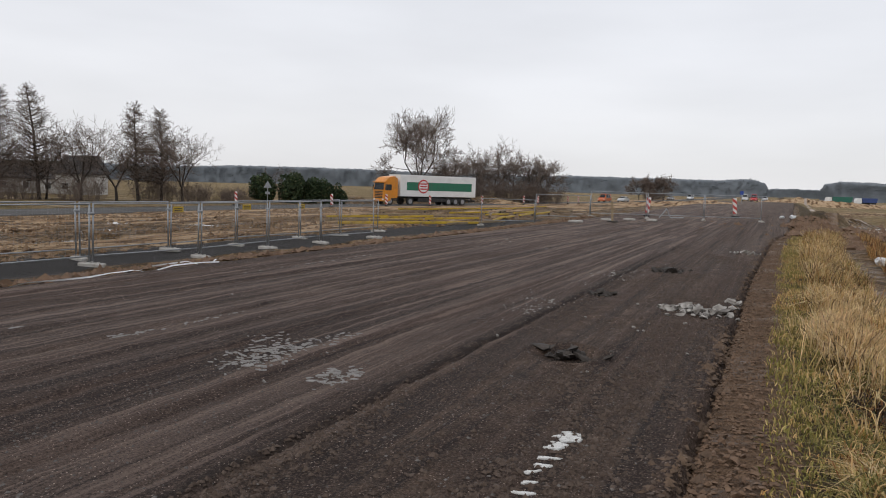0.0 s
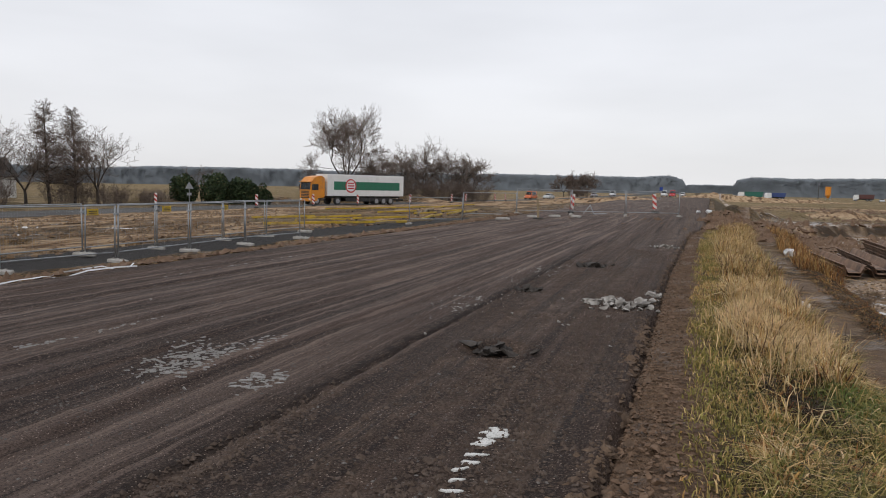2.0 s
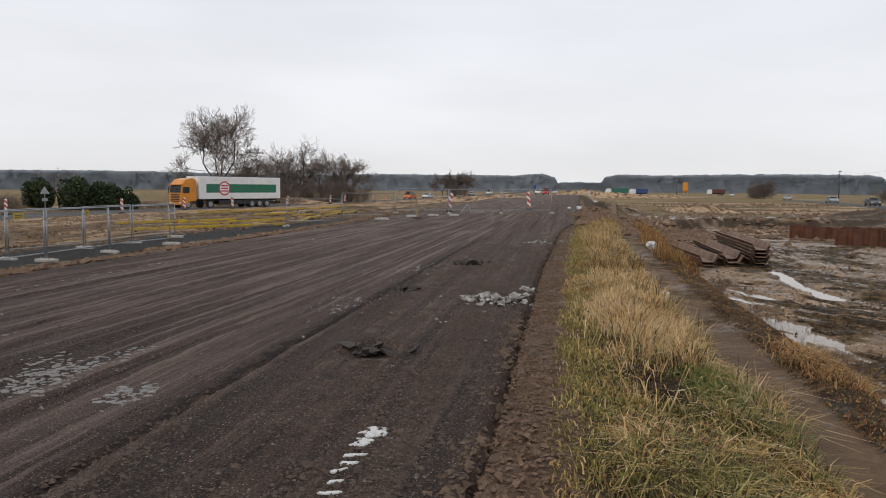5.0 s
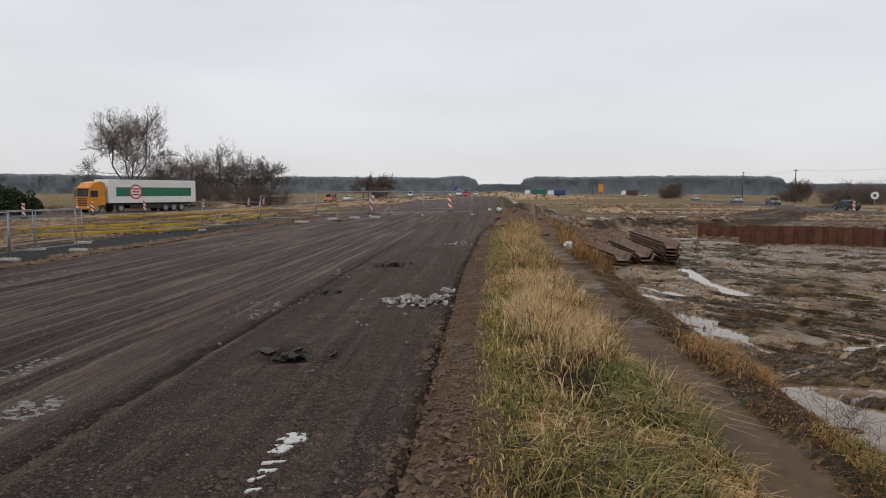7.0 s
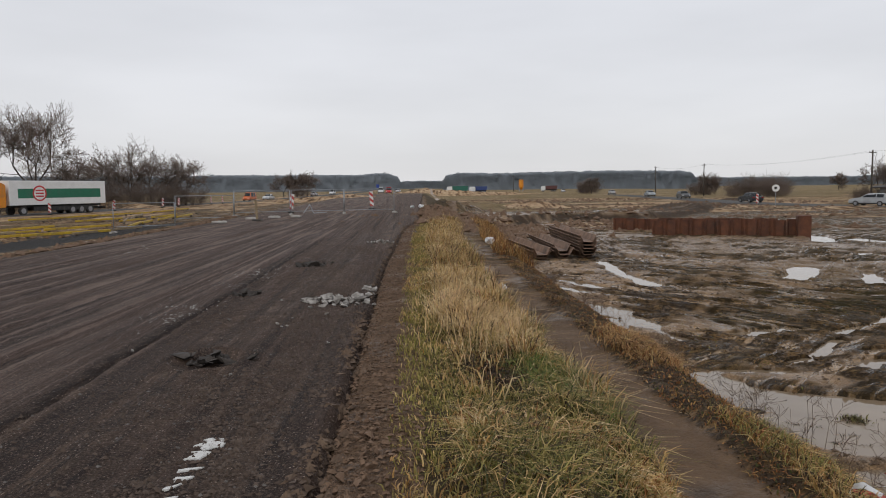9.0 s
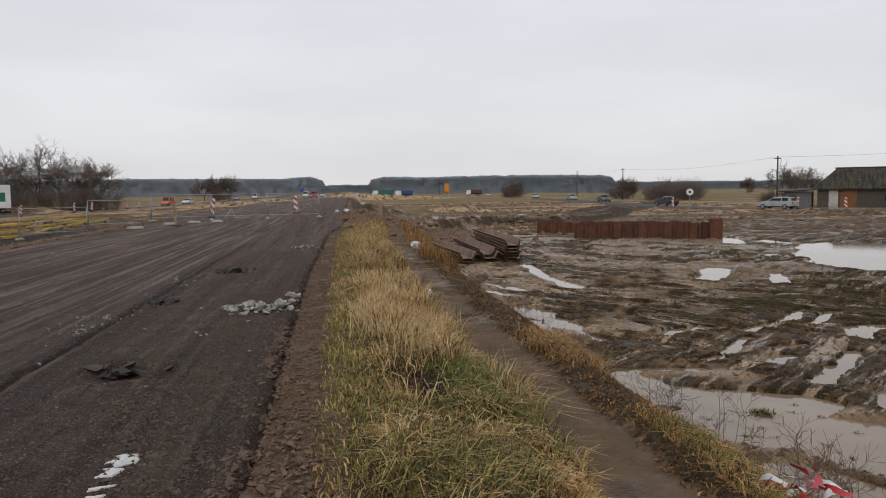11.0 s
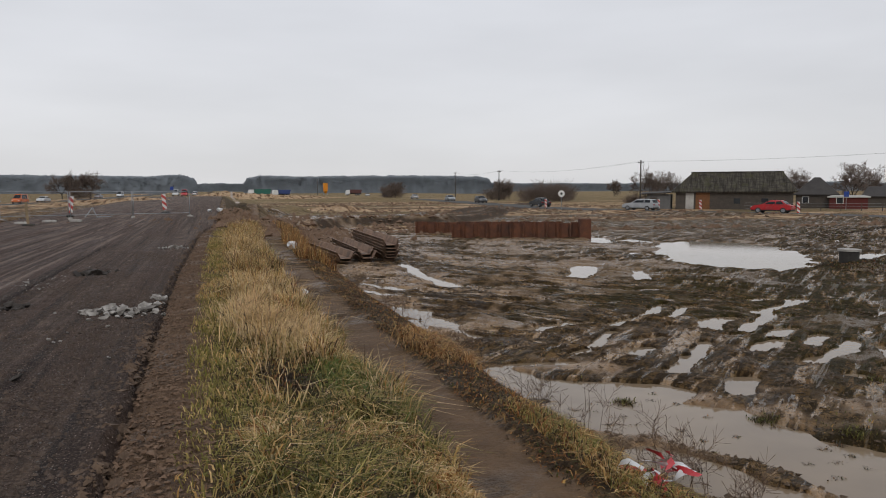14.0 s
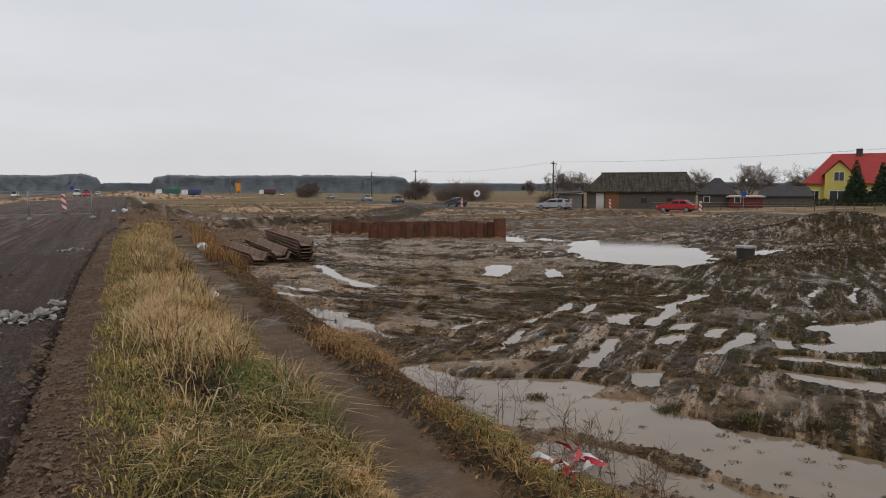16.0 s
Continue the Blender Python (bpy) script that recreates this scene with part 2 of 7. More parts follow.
    # wet mud paler than the track's silt: sky gloss put into its colour
    silt = n.mix(on_mud, silt, n.mix(turf, n.mix(n.span(mid, 0.38, 0.62), (0.32, 0.205, 0.110), (0.155, 0.093, 0.046)), (0.095, 0.062, 0.029)))
    silt = n.mix(n.span(lumps, 0.52, 0.72, 0, 0.5), silt, (0.055, 0.036, 0.022))
    col = n.mix(zone(sep.outputs[0]), mud, field)
    col = n.mix(zone(sep.outputs[1]), col, sand)
    col = n.mix(zone(sep.outputs[2]), col, gravel)
    soaked = n.span(at.outputs["Alpha"], 0.35, 0.65)
    col = n.mix(soaked, col, silt)
    dry = n.math("MAXIMUM", n.math("MAXIMUM", sep.outputs[0], sep.outputs[1]), sep.outputs[2])
    damp = n.math("MULTIPLY", wet, n.math("SUBTRACT", 1.0, dry))
    film = n.math("MULTIPLY", n.math("MULTIPLY", n.span(n.math("SUBTRACT", rows, n.math("MULTIPLY", n.math("MULTIPLY", west, n.span(co.outputs["Y"], 15.0, 22.0)), 0.03)), 0.452, 0.428), n.span(mid, 0.62, 0.54)), n.math("SUBTRACT", 1.0, dry))
    thin = lined(1.7, 0.15, 4, 0.6)
    film = n.math("MAXIMUM", film, n.math("MULTIPLY", n.span(thin, 0.425, 0.41), n.math("MULTIPLY", n.math("SUBTRACT", 1.0, dry), n.span(turf, 0, 1, 1.0, 0.55))))
    film = n.math("MULTIPLY", film, on_mud)
    damp = n.math("MAXIMUM", damp, film)
    damp = n.math("MAXIMUM", n.math("MAXIMUM", n.math("MULTIPLY", damp, n.span(turf, 0, 1, 0.75, 0.2)), film), n.math("MULTIPLY", soaked, n.span(on_mud, 0, 1, 0.3, 0.85)))
    relief = n.math("ADD", n.math("MULTIPLY", mid, 0.7), n.math("ADD", n.math("MULTIPLY", fine, 0.5), n.math("ADD", n.math("MULTIPLY", lumps, 1.0), n.math("MULTIPLY", n.math("ADD", rows, n.math("MULTIPLY", clods, 1.5)), 0.6))))
    n.bump(n.math("MULTIPLY", n.math("SUBTRACT", relief, 1.80), n.span(n.math("MAXIMUM", soaked, film), 0, 1, 1.0, 0.22)), 1.0, 0.18)
    return n.set(col, n.math("SUBTRACT", n.span(damp, 0, 1, 0.95, 0.22), n.math("MULTIPLY", film, 0.09)), spec=n.span(film, 0, 1, 0.17, 0.5))


def water_material():
    n = Nodes("muddy_water")
    ripple = n.noise(3.0, 3, 0.5, n.place((1, 2.2, 1), 25))
    n.bump(ripple, 0.035, 0.02)
    col = n.mix(n.span(n.noise(0.5, 4), 0.35, 0.65), (0.245, 0.180, 0.117), (0.180, 0.131, 0.085))
    n.feed(n.bsdf.inputs["IOR"], 1.33)
    return n.set(col, 0.04, spec=0.5)


def tint_material(name, rough=0.75, through=0.35, facing=None):
    """Colour from the mesh's own tint, one shade a blade or leaf, lit from both sides."""
    n = Nodes(name)
    at = n.add("ShaderNodeAttribute")
    at.attribute_name = "tint"
    n.set(at.outputs["Color"], rough, spec=0.25)
    if facing:
        canopy = n.add("ShaderNodeCombineXYZ", X=facing[0], Y=facing[1], Z=facing[2])
        n.feed(n.bsdf.inputs["Normal"], canopy.outputs[0])
    lucent = n.add("ShaderNodeBsdfTranslucent")
    n.feed(lucent.inputs["Color"], at.outputs["Color"])
    blend = n.add("ShaderNodeMixShader")
    n.feed(blend.inputs[0], through)
    n.feed(blend.inputs[1], n.bsdf.outputs[0])
    n.feed(blend.inputs[2], lucent.outputs[0])
    n.feed(n.out.inputs["Surface"], blend.outputs[0])
    return n.mat


def stripe_material(name, a, b, pitch, slope):
    """Slanting painted stripes across a flat board, in the board's own measure."""
    n = Nodes(name)
    co = n.add("ShaderNodeSeparateXYZ")
    n.feed(co.inputs[0], n.place(local=True))
    t = n.math("ADD", n.math("MULTIPLY", co.outputs["Z"], 1.0 / pitch), n.math("MULTIPLY", co.outputs["X"], slope / pitch))
    band = n.math("GREATER_THAN", n.math("FRACT", t), 0.5)
    col = n.mix(band, a, b)
    col = n.mix(n.span(n.noise(9, 5, 0.6, n.place(local=True)), 0.5, 0.75, 0, 0.5), col, (0.20, 0.17, 0.14))
    return n.set(col, 0.5)


M_ASPHALT, M_GROUND, M_WATER = asphalt_material(), ground_material(), water_material()
M_BLADE = tint_material("grass_blades", 0.75, 0.25)
M_NEEDLE = tint_material("needles", 0.8, 0.15)
M_FAR = tint_material("hazed_foliage", 1.0, 0.15, (0.0, -0.5, 0.87))
M_BARK = surface("bark", (0.052, 0.042, 0.035), (0.085, 0.070, 0.058), 0.9, 2, 25, 0.5)
M_STALK = surface("dry_stalks", (0.115, 0.070, 0.045), (0.19, 0.125, 0.080), 0.9, 3, 30, 0.2)
M_TWIG = surface("twigs", (0.140, 0.102, 0.082), (0.195, 0.150, 0.122), 0.9, 0.6, 10, 0.2)
M_STEEL = surface("galvanised_steel", (0.34, 0.35, 0.36), (0.26, 0.27, 0.28), 0.45, 4, 60, 0.05, 0.6)
M_CONCRETE = surface("concrete", (0.42, 0.40, 0.37), (0.32, 0.30, 0.27), 0.85, 4, 50, 0.4, dirt=(0.16, 0.13, 0.10))
M_RUST = surface("rusty_steel", (0.155, 0.058, 0.028), (0.085, 0.036, 0.022), 0.8, 2.5, 30, 0.4, 0.15, dirt=(0.045, 0.028, 0.022))
M_RUSTDARK = surface("old_rusty_steel", (0.27, 0.165, 0.105), (0.13, 0.078, 0.052), 0.75, 3, 30, 0.4, 0.15, dirt=(0.05, 0.036, 0.028))
M_RED_WHITE = stripe_material("red_white_boards", (0.62, 0.60, 0.57), (0.42, 0.035, 0.028), 0.40, 0.9)
M_RUBBER = surface("rubber", (0.03, 0.03, 0.03), (0.045, 0.043, 0.04), 0.8, 5, 60, 0.2, dirt=(0.10, 0.08, 0.06))
M_WOOD = surface("weathered_timber", (0.30, 0.225, 0.135), (0.22, 0.16, 0.095), 0.8, 3, 40, 0.3, dirt=(0.12, 0.09, 0.06))
M_DARKWOOD = surface("dark_boards", (0.095, 0.078, 0.062), (0.065, 0.055, 0.047), 0.85, 2, 30, 0.3)
M_YELLOW = surface("yellow_paint", (0.55, 0.36, 0.02), (0.42, 0.27, 0.025), 0.6, 3, 30, 0.1, dirt=(0.16, 0.12, 0.07))
M_WHITE = surface("white_paint", (0.74, 0.74, 0.72), (0.62, 0.62, 0.60), 0.55, 3, 40, 0.1)
M_OLDPAINT = surface("worn_road_paint", (0.40, 0.38, 0.36), (0.24, 0.225, 0.21), 0.8, 9, 70, 0.3, dirt=(0.10, 0.085, 0.075))
M_ROADPAINT = surface("old_road_paint", (0.74, 0.73, 0.70), (0.52, 0.50, 0.47), 0.7, 6, 60, 0.3, dirt=(0.22, 0.20, 0.18))
M_GLASS = surface("dark_glass", (0.02, 0.024, 0.028), (0.03, 0.034, 0.038), 0.08, 1, 20, 0.0, spec=0.6)

# ---- meshes ----
def lattice(ix, iy, seed):
    """A repeatable random number between 0 and 1 for every whole-numbered point."""
    n = (ix.astype(np.int64) * 374761393 + iy.astype(np.int64) * 668265263 + seed * 974634777) & 0xFFFFFFFF
    n = ((n ^ (n >> 13)) * 1274126177) & 0xFFFFFFFF
    return ((n ^ (n >> 16)) & 0xFFFF) / 65535.0


def value_noise(x, y, seed=0):
    ix, iy = np.floor(x), np.floor(y)
    fx, fy = x - ix, y - iy
    fx, fy = fx * fx * (3 - 2 * fx), fy * fy * (3 - 2 * fy)
    a, b = lattice(ix, iy, seed), lattice(ix + 1, iy, seed)
    c, d = lattice(ix, iy + 1, seed), lattice(ix + 1, iy + 1, seed)
    return (a + (b - a) * fx) * (1 - fy) + (c + (d - c) * fx) * fy


def fbm(x, y, size, octaves=4, seed=0):
    """Fractal noise from -1 to 1 with features of that size in metres."""
    total, amp, norm = 0.0, 1.0, 0.0
    for k in range(octaves):
        total = total + amp * (value_noise(x / size, y / size, seed + 17 * k) * 2 - 1)
        norm, amp, size = norm + amp, amp * 0.5, size * 0.5
    return total / norm


def smooth(a, b, v):
    t = np.clip((v - a) / (b - a), 0, 1)
    return t * t * (3 - 2 * t)


def from_arrays(name, verts, faces, material=None, shade=False):
    """A mesh from an array of points and an array of triangles or quads."""
    mesh = bpy.data.meshes.new(name)
    verts, faces = np.asarray(verts, np.float32), np.asarray(faces, np.int32)
    mesh.vertices.add(len(verts))
    mesh.vertices.foreach_set("co", verts.ravel())
    mesh.loops.add(faces.size)
    mesh.loops.foreach_set("vertex_index", faces.ravel())
    mesh.polygons.add(len(faces))
    mesh.polygons.foreach_set("loop_start", np.arange(len(faces), dtype=np.int32) * faces.shape[1])
    mesh.polygons.foreach_set("use_smooth", np.full(len(faces), shade))
    mesh.update(calc_edges=True)
    if material:
        mesh.materials.append(material)
    return mesh


def tint_mesh(mesh, colors, layer="tint"):
    at = mesh.attributes.new(layer, "FLOAT_COLOR", "POINT")
    if colors.shape[1] == 3:
        colors = np.concatenate([colors, np.ones((len(colors), 1))], 1)
    at.data.foreach_set("color", np.asarray(colors, np.float32).ravel())


def sheet(xs, ys, height):
    """Points and quads of a height field over the lines xs and ys."""
    gx, gy = np.meshgrid(xs, ys)
    gz = height(gx, gy)
    n, m = len(xs), len(ys)
    i = (np.arange(m - 1)[:, None] * n + np.arange(n - 1)[None, :]).ravel()
    return np.stack([gx, gy, gz], -1).reshape(-1, 3), np.stack([i, i + 1, i + 1 + n, i + n], -1)


def spread(lo, fine_lo, fine_hi, hi, step, grow=1.06):
    """Grid lines with an even step in the middle that widen outwards."""
    mid = list(np.arange(fine_lo, fine_hi, step))
    out, s, v = [], step, mid[-1]
    while v < hi:
        s *= grow
        v += s
        out.append(v)
    back, s, v = [], step, mid[0]
    while v > lo:
        s *= grow
        v -= s
        back.append(v)
    return np.array(back[::-1] + mid + out)


def part(name, bm, material, parent=None, label="", shade=False):
    """Links a bmesh as one mesh object, under its thing if there is one."""
    mesh = bpy.data.meshes.new(name)
    bmesh.ops.recalc_face_normals(bm, faces=bm.faces)
    if shade:
        for f in bm.faces:
            f.smooth = True
    bm.to_mesh(mesh)
    bm.free()
    mesh.materials.append(material)
    ob = new(name, mesh)
    ob.parent = parent
    return tagged(ob, label)


def mesh_part(name, mesh, parent=None, label=""):
    ob = new(name, mesh)
    ob.parent = parent
    return tagged(ob, label)


def box(bm, x0, y0, z0, x1, y1, z1, bevel=0.0, m=None):
    r = bmesh.ops.create_cube(bm, size=1)
    t = Matrix.Translation(((x0 + x1) / 2, (y0 + y1) / 2, (z0 + z1) / 2)) @ Matrix.Diagonal((x1 - x0, y1 - y0, z1 - z0, 1))
    bmesh.ops.transform(bm, matrix=(m @ t) if m else t, verts=r["verts"])
    if bevel:
        edges = list({e for v in r["verts"] for e in v.link_edges})
        bmesh.ops.bevel(bm, geom=edges, offset=bevel, segments=1, affect="EDGES")


def tube(bm, a, b, r, r2=None, sides=8):
    a, b = Vector(a), Vector(b)
    d = b - a
    m = Matrix.Translation((a + b) / 2) @ d.to_track_quat("Z", "Y").to_matrix().to_4x4()
    bmesh.ops.create_cone(bm, cap_ends=True, segments=sides, radius1=r, radius2=r if r2 is None else r2, depth=d.length, matrix=m)


def thing(name, at, label, category, group="", turn=0.0, kind=""):
    ob = new(name)
    ob.empty_display_size = 0.2
    ob.matrix_basis = pose(*at, 0, 0, turn)
    return tagged(ob, label, category, group, kind)


# ---- the lie of the land ----
WATER_LEVEL = -1.05
PROFILE_X = (-60, -52, -44, -30, -20, -16, -12.6, -11.3, -10.55, -10.4, -0.72, -0.53, -0.46, -0.1, 0.5, 1.2, 1.66, 1.82, 2.50, 2.7, 3.1, 3.5, 3.95, 4.6, 7)
PROFILE_Z = (-1.15, -1.15, -1.05, -1.0, -0.86, -0.72, -0.55, -0.30, -0.02, -0.16, -0.16, -0.17, -0.01, 0.03, 0.0, -0.12, -0.30, -0.425, -0.43, -0.40, -0.47, -0.74, -1.03, -1.0, -0.99)
# pools: centre, half width, half length, turn in degrees
POOLS = ((21.4, 25.9, 3.1, 7.3, -31.5), (25.2, 22.4, 0.6, 2.6, -62), (10.4, 42.8, 1.4, 0.8, 0), (9.5, 49, 4, 0.6, 5),
         (-30, 25, 0.7, 6.5, -18), (-27, 36, 0.6, 5, -10), (-22.3, 19, 0.35, 7.5, -4), (-36.5, 27, 0.8, 6.0, -12), (-26, 21, 0.5, 4.0, -8))
# water-filled wheel ruts and puddles: start, end, half width
RUTS = ((12.6, 14.4, 13.2, 14.5, .20), (11.6, 12.9, 14.0, 14.2, .18), (9.8, 11.3, 11.8, 12.7, .15), (9.3, 11.0, 9.6, 11.0, .12), (9.3, 11.7, 10.1, 12.6, .18), (10.1, 12.4, 10.5, 12.5, .20),
        (8.4, 10.6, 7.5, 9.7, .13), (7.5, 9.7, 6.6, 9.0, .13), (8.8, 9.8, 9.8, 10.3, .15), (10.0, 10.7, 10.8, 11.2, .16), (10.0, 9.9, 10.8, 10.5, .17), (11.6, 11.2, 12.0, 11.3, .08),
        (9.0, 8.8, 9.9, 9.2, .13), (9.9, 9.2, 11.0, 9.85, .17), (11.1, 9.2, 10.5, 8.6, .17), (6.8, 7.8, 7.4, 8.3, .17))
STREAKS = ((8.7, 12.1, 8.9, 12.2, .11), (10.3, 14.6, 9.2, 13.6, .10), (9.2, 13.6, 7.9, 12.6, .11), (9.3, 13.0, 10.7, 14.1, .15), (7.4, 12.0, 6.4, 10.9, .11), (5.8, 10.6, 6.1, 10.7, .12),
           (7.3, 11.1, 8.0, 11.3, .10), (6.8, 10.2, 7.2, 10.5, .17), (5.9, 12.6, 6.5, 12.8, .20), (6.2, 12.8, 7.1, 13.0, .16), (6.0, 13.7, 6.1, 13.2, .09), (6.7, 13.8, 7.0, 13.3, .05),
           (13.3, 12.6, 13.5, 12.0, .07), (13.4, 11.7, 14.5, 12.2, .08), (11.7, 12.3, 11.9, 12.2, .10), (4.8, 12.2, 5.3, 12.1, .06))
PUDDLES = ((4.2, 15.9, 4.5, 15.3, .38), (4.4, 15.0, 4.6, 13.6, .25), (3.95, 14.5, 3.95, 13.3, .20), (4.6, 13.8, 4.8, 12.3, .09), (6.8, 25.6, 6.5, 21.9, .20), (6.5, 21.9, 6.6, 19.1, .25), (4.5, 20.5, 5.1, 19.1, .22),
           (10.9, 19.9, 12.7, 22.8, .40), (10.0, 17.6, 10.8, 16.8, .20), (13.9, 21.2, 12.5, 18.8, .20), (21.1, 36.3, 19.3, 33.0, .40), (21.8, 34.3, 21.5, 32.5, .50), (17.6, 27.2, 17.4, 26.6, .35), (10.8, 42.5, 13.5, 41.1, .25))
# the long pools under the bank and at the field's east side
SHORE = ((4.1, 9.8, 4.3, 8.8, .30), (4.3, 8.8, 5.7, 8.1, .42), (4.4, 7.6, 5.6, 7.0, .52), (5.6, 7.0, 5.9, 5.4, .60), (5.9, 5.4, 6.6, 3.4, .65), (4.4, 6.1, 4.6, 5.3, .28), (4.6, 5.3, 5.1, 4.4, .22), (4.5, 10.1, 5.4, 10.0, .10),
         (9.0, 8.0, 9.2, 7.0, .14), (9.2, 7.0, 9.7, 6.1, .32), (10.0, 8.0, 10.9, 6.8, .24), (11.1, 8.4, 12.2, 7.7, .34), (12.9, 9.3, 14.5, 9.2, .55), (12.4, 8.6, 14.0, 7.0, .60))
CAUSEWAY = ((1, 47), (9, 57.5), (17, 58.5), (24, 68), (37, 92), (48, 113), (58, 130))
RIGHT_ROAD = ((78, 430), (62, 224), (57, 172), (52, 130), (49, 101), (53, 79), (60, 66.5), (62.8, 53), (62.8, 40), (60, 10), (55, -40))


def to_line(x, y, pts):
    """Distance from a broken line."""
    best = np.full(np.shape(x), 1e9)
    for (ax, ay), (bx, by) in zip(pts, pts[1:]):
        dx, dy = bx - ax, by - ay
        t = np.clip(((x - ax) * dx + (y - ay) * dy) / (dx * dx + dy * dy), 0, 1)
        best = np.minimum(best, np.hypot(x - ax - t * dx, y - ay - t * dy))
    return best


def pool_depth(x, y):
    """One inside the pools and ruts, nothing outside, with ragged shores."""
    rag = fbm(x, y, 1.1, 4, 5)
    inside, calm = np.zeros(np.shape(x)), np.zeros(np.shape(x))
    for cx, cy, rx, ry, turn in POOLS:
        c, s = math.cos(radians(turn)), math.sin(radians(turn))
        u, v = (x - cx) * c + (y - cy) * s, -(x - cx) * s + (y - cy) * c
        d = np.hypot(u / rx, v / ry)
        inside = np.maximum(inside, smooth(1.12, 0.78, d + rag * min(0.55, 0.35 / min(rx, ry) + 0.12)))
    wob, rough = fbm(x, y, 0.8, 3, 9), fbm(x, y, 0.4, 3, 21)
    for ax, ay, bx, by, r in RUTS + STREAKS + PUDDLES + SHORE:
        d = to_line(x + wob * 0.16, y - wob * 0.16, ((ax, ay), (bx, by)))
        inside = np.maximum(inside, smooth(1.4, 0.85, d / r + rough * (0.25 + 0.04 / r)))
        calm = np.maximum(calm, smooth(0.50, 0.05, d - r + 0.25 * rough))
    # a bar of land inside the nearest pool
    bar = to_line(x + wob * 0.3, y, ((4.8, 6.4), (5.1, 5.65), (5.2, 4.6), (5.6, 3.4)))
    return inside * smooth(0.05, 0.20, bar + 0.10 * rag), calm


def right_shift(y):
    return 0.02 * np.maximum(0, y - 15) + 0.5 * smooth(28, 38, y)


def land(x, y):
    s = np.where(x > -5, right_shift(y), -0.03 * np.maximum(0, y - 35))
    px = x - s
    px = px + 0.13 * fbm(x * 0.25, y, 1.6, 3, 17) * smooth(0.6, 1.4, px) * smooth(5, 3.8, px)
    z = np.interp(px, PROFILE_X, PROFILE_Z)
    # the low causeway, heaps and the wide mud
    mud = smooth(3.7, 4.4, px)
    near = smooth(70, 35, np.hypot(x, y))
    z = z + mud * (0.045 * fbm(x, y, 4.5, 4, 1) + near * (0.022 * fbm(x, y, 0.9, 4, 2) + 0.038 * (0.45 - np.abs(fbm(x, y, 0.32, 4, 7)) * 1.6)))
    cr, sr = 0.78, 0.63
    u, v = x * cr + y * sr, -x * sr + y * cr
    # two sets of furrows: towards the far pool, and across the west of the field
    west = smooth(11, 14, y + 1.5 * fbm(x, y, 3, 2, 33)) * smooth(15, 10, x - 0.15 * y)
    tread = np.sin((v + 0.5 * fbm(x, y, 5, 2, 3)) * 6.5) * (0.5 + 0.5 * fbm(x, y, 4, 2, 4))
    ridge = 0.5 - np.abs(fbm(u * 0.35, v * 1.3, 0.42, 4, 28)) * 2.2
    z = z + mud * near * (1 - west) * (0.055 * ridge * (0.5 + 0.5 * value_noise(x / 2.5, y / 2.5, 29)) + 0.046 * tread + 0.012 * np.sin(u * 17 + 3 * fbm(x, y, 1, 2, 8)) * smooth(0.0, 0.6, tread))
    u2, v2 = x * 0.60 - y * 0.80, x * 0.80 + y * 0.60
    comb = np.sin((v2 + 0.35 * fbm(x, y, 4, 2, 34)) * 8.5) * (0.55 + 0.45 * fbm(x, y, 3, 2, 35))
    ridge2 = 0.5 - np.abs(fbm(u2 * 0.28, v2 * 1.5, 0.5, 4, 36)) * 2.2
    z = z + mud * near * west * (0.062 * comb + 0.085 * ridge2)
    yard = smooth(-11.5, -14, x) * smooth(-43, -40, x)
    z = z + yard * (0.07 * fbm(x, y, 2.2, 4, 11) + 0.10 * fbm(x * 3, y * 0.8, 3, 3, 12))
    clods = smooth(-12.9, -12.0, x) * smooth(-10.5, -11.0, x)
    z = z + clods * (0.10 * fbm(x, y, 0.5, 4, 13) + 0.06)
    on_track = smooth(1.70, 1.90, px) * smooth(2.70, 2.45, px)
    z = z + 0.035 * fbm(x, y, 0.4, 4, 14) * smooth(-0.6, -0.4, px) * smooth(4, 3, px) * (1 - 0.85 * on_track)
    # cross marks of crawler tracks on the shoulder
    sh = smooth(-0.5, -0.4, px) * smooth(0.1, 0.0, px)
    z = z + sh * 0.018 * np.sin(y * 70 + 2 * fbm(x, y, 0.6, 2, 15)) * (0.6 + 0.4 * fbm(x, y, 1.2, 2, 16))
    # the wet track beside the verge, broken by dry spots
    track = smooth(1.72, 1.84, px) * smooth(2.55, 2.42, px)
    z = z + track * (0.02 * fbm(x, y, 1.3, 4, 18) - 0.008)
    dug = smooth(37, 41, y) * smooth(54, 46, y) * smooth(-3.5, 0, x) * smooth(8, 3.5, x)
    z = z + dug * (0.45 * fbm(x, y, 2.2, 4, 19) - 0.10)
    cw = to_line(x, y, CAUSEWAY)
    z = np.where(y > 40, np.maximum(z, -0.98 + (0.62 - 0.34 * smooth(17, 25, x) + 0.12 * fbm(x, y, 1.6, 3, 27)) * smooth(3.2, 2.2, cw + 0.3 * fbm(x, y, 2, 3, 6)) * smooth(3, 6, x)), z)
    rr = to_line(x, y, RIGHT_ROAD)
    z = np.where(x > 20, z + smooth(7, 4, rr) * (-1.04 - z), z)
    berm = smooth(12, 9, rr) * smooth(5.5, 7.5, rr) * (x < 62) * (x > 20) * (y < 78)
    z = z + berm * (0.27 + 0.14 * fbm(x, y, 1.5, 4, 22))
    heap = lambda cx, cy, r, h: h * smooth(1.0, 0.0, np.hypot(x - cx, y - cy) / r + 0.12 * fbm(x, y, 1.2, 4, 23))
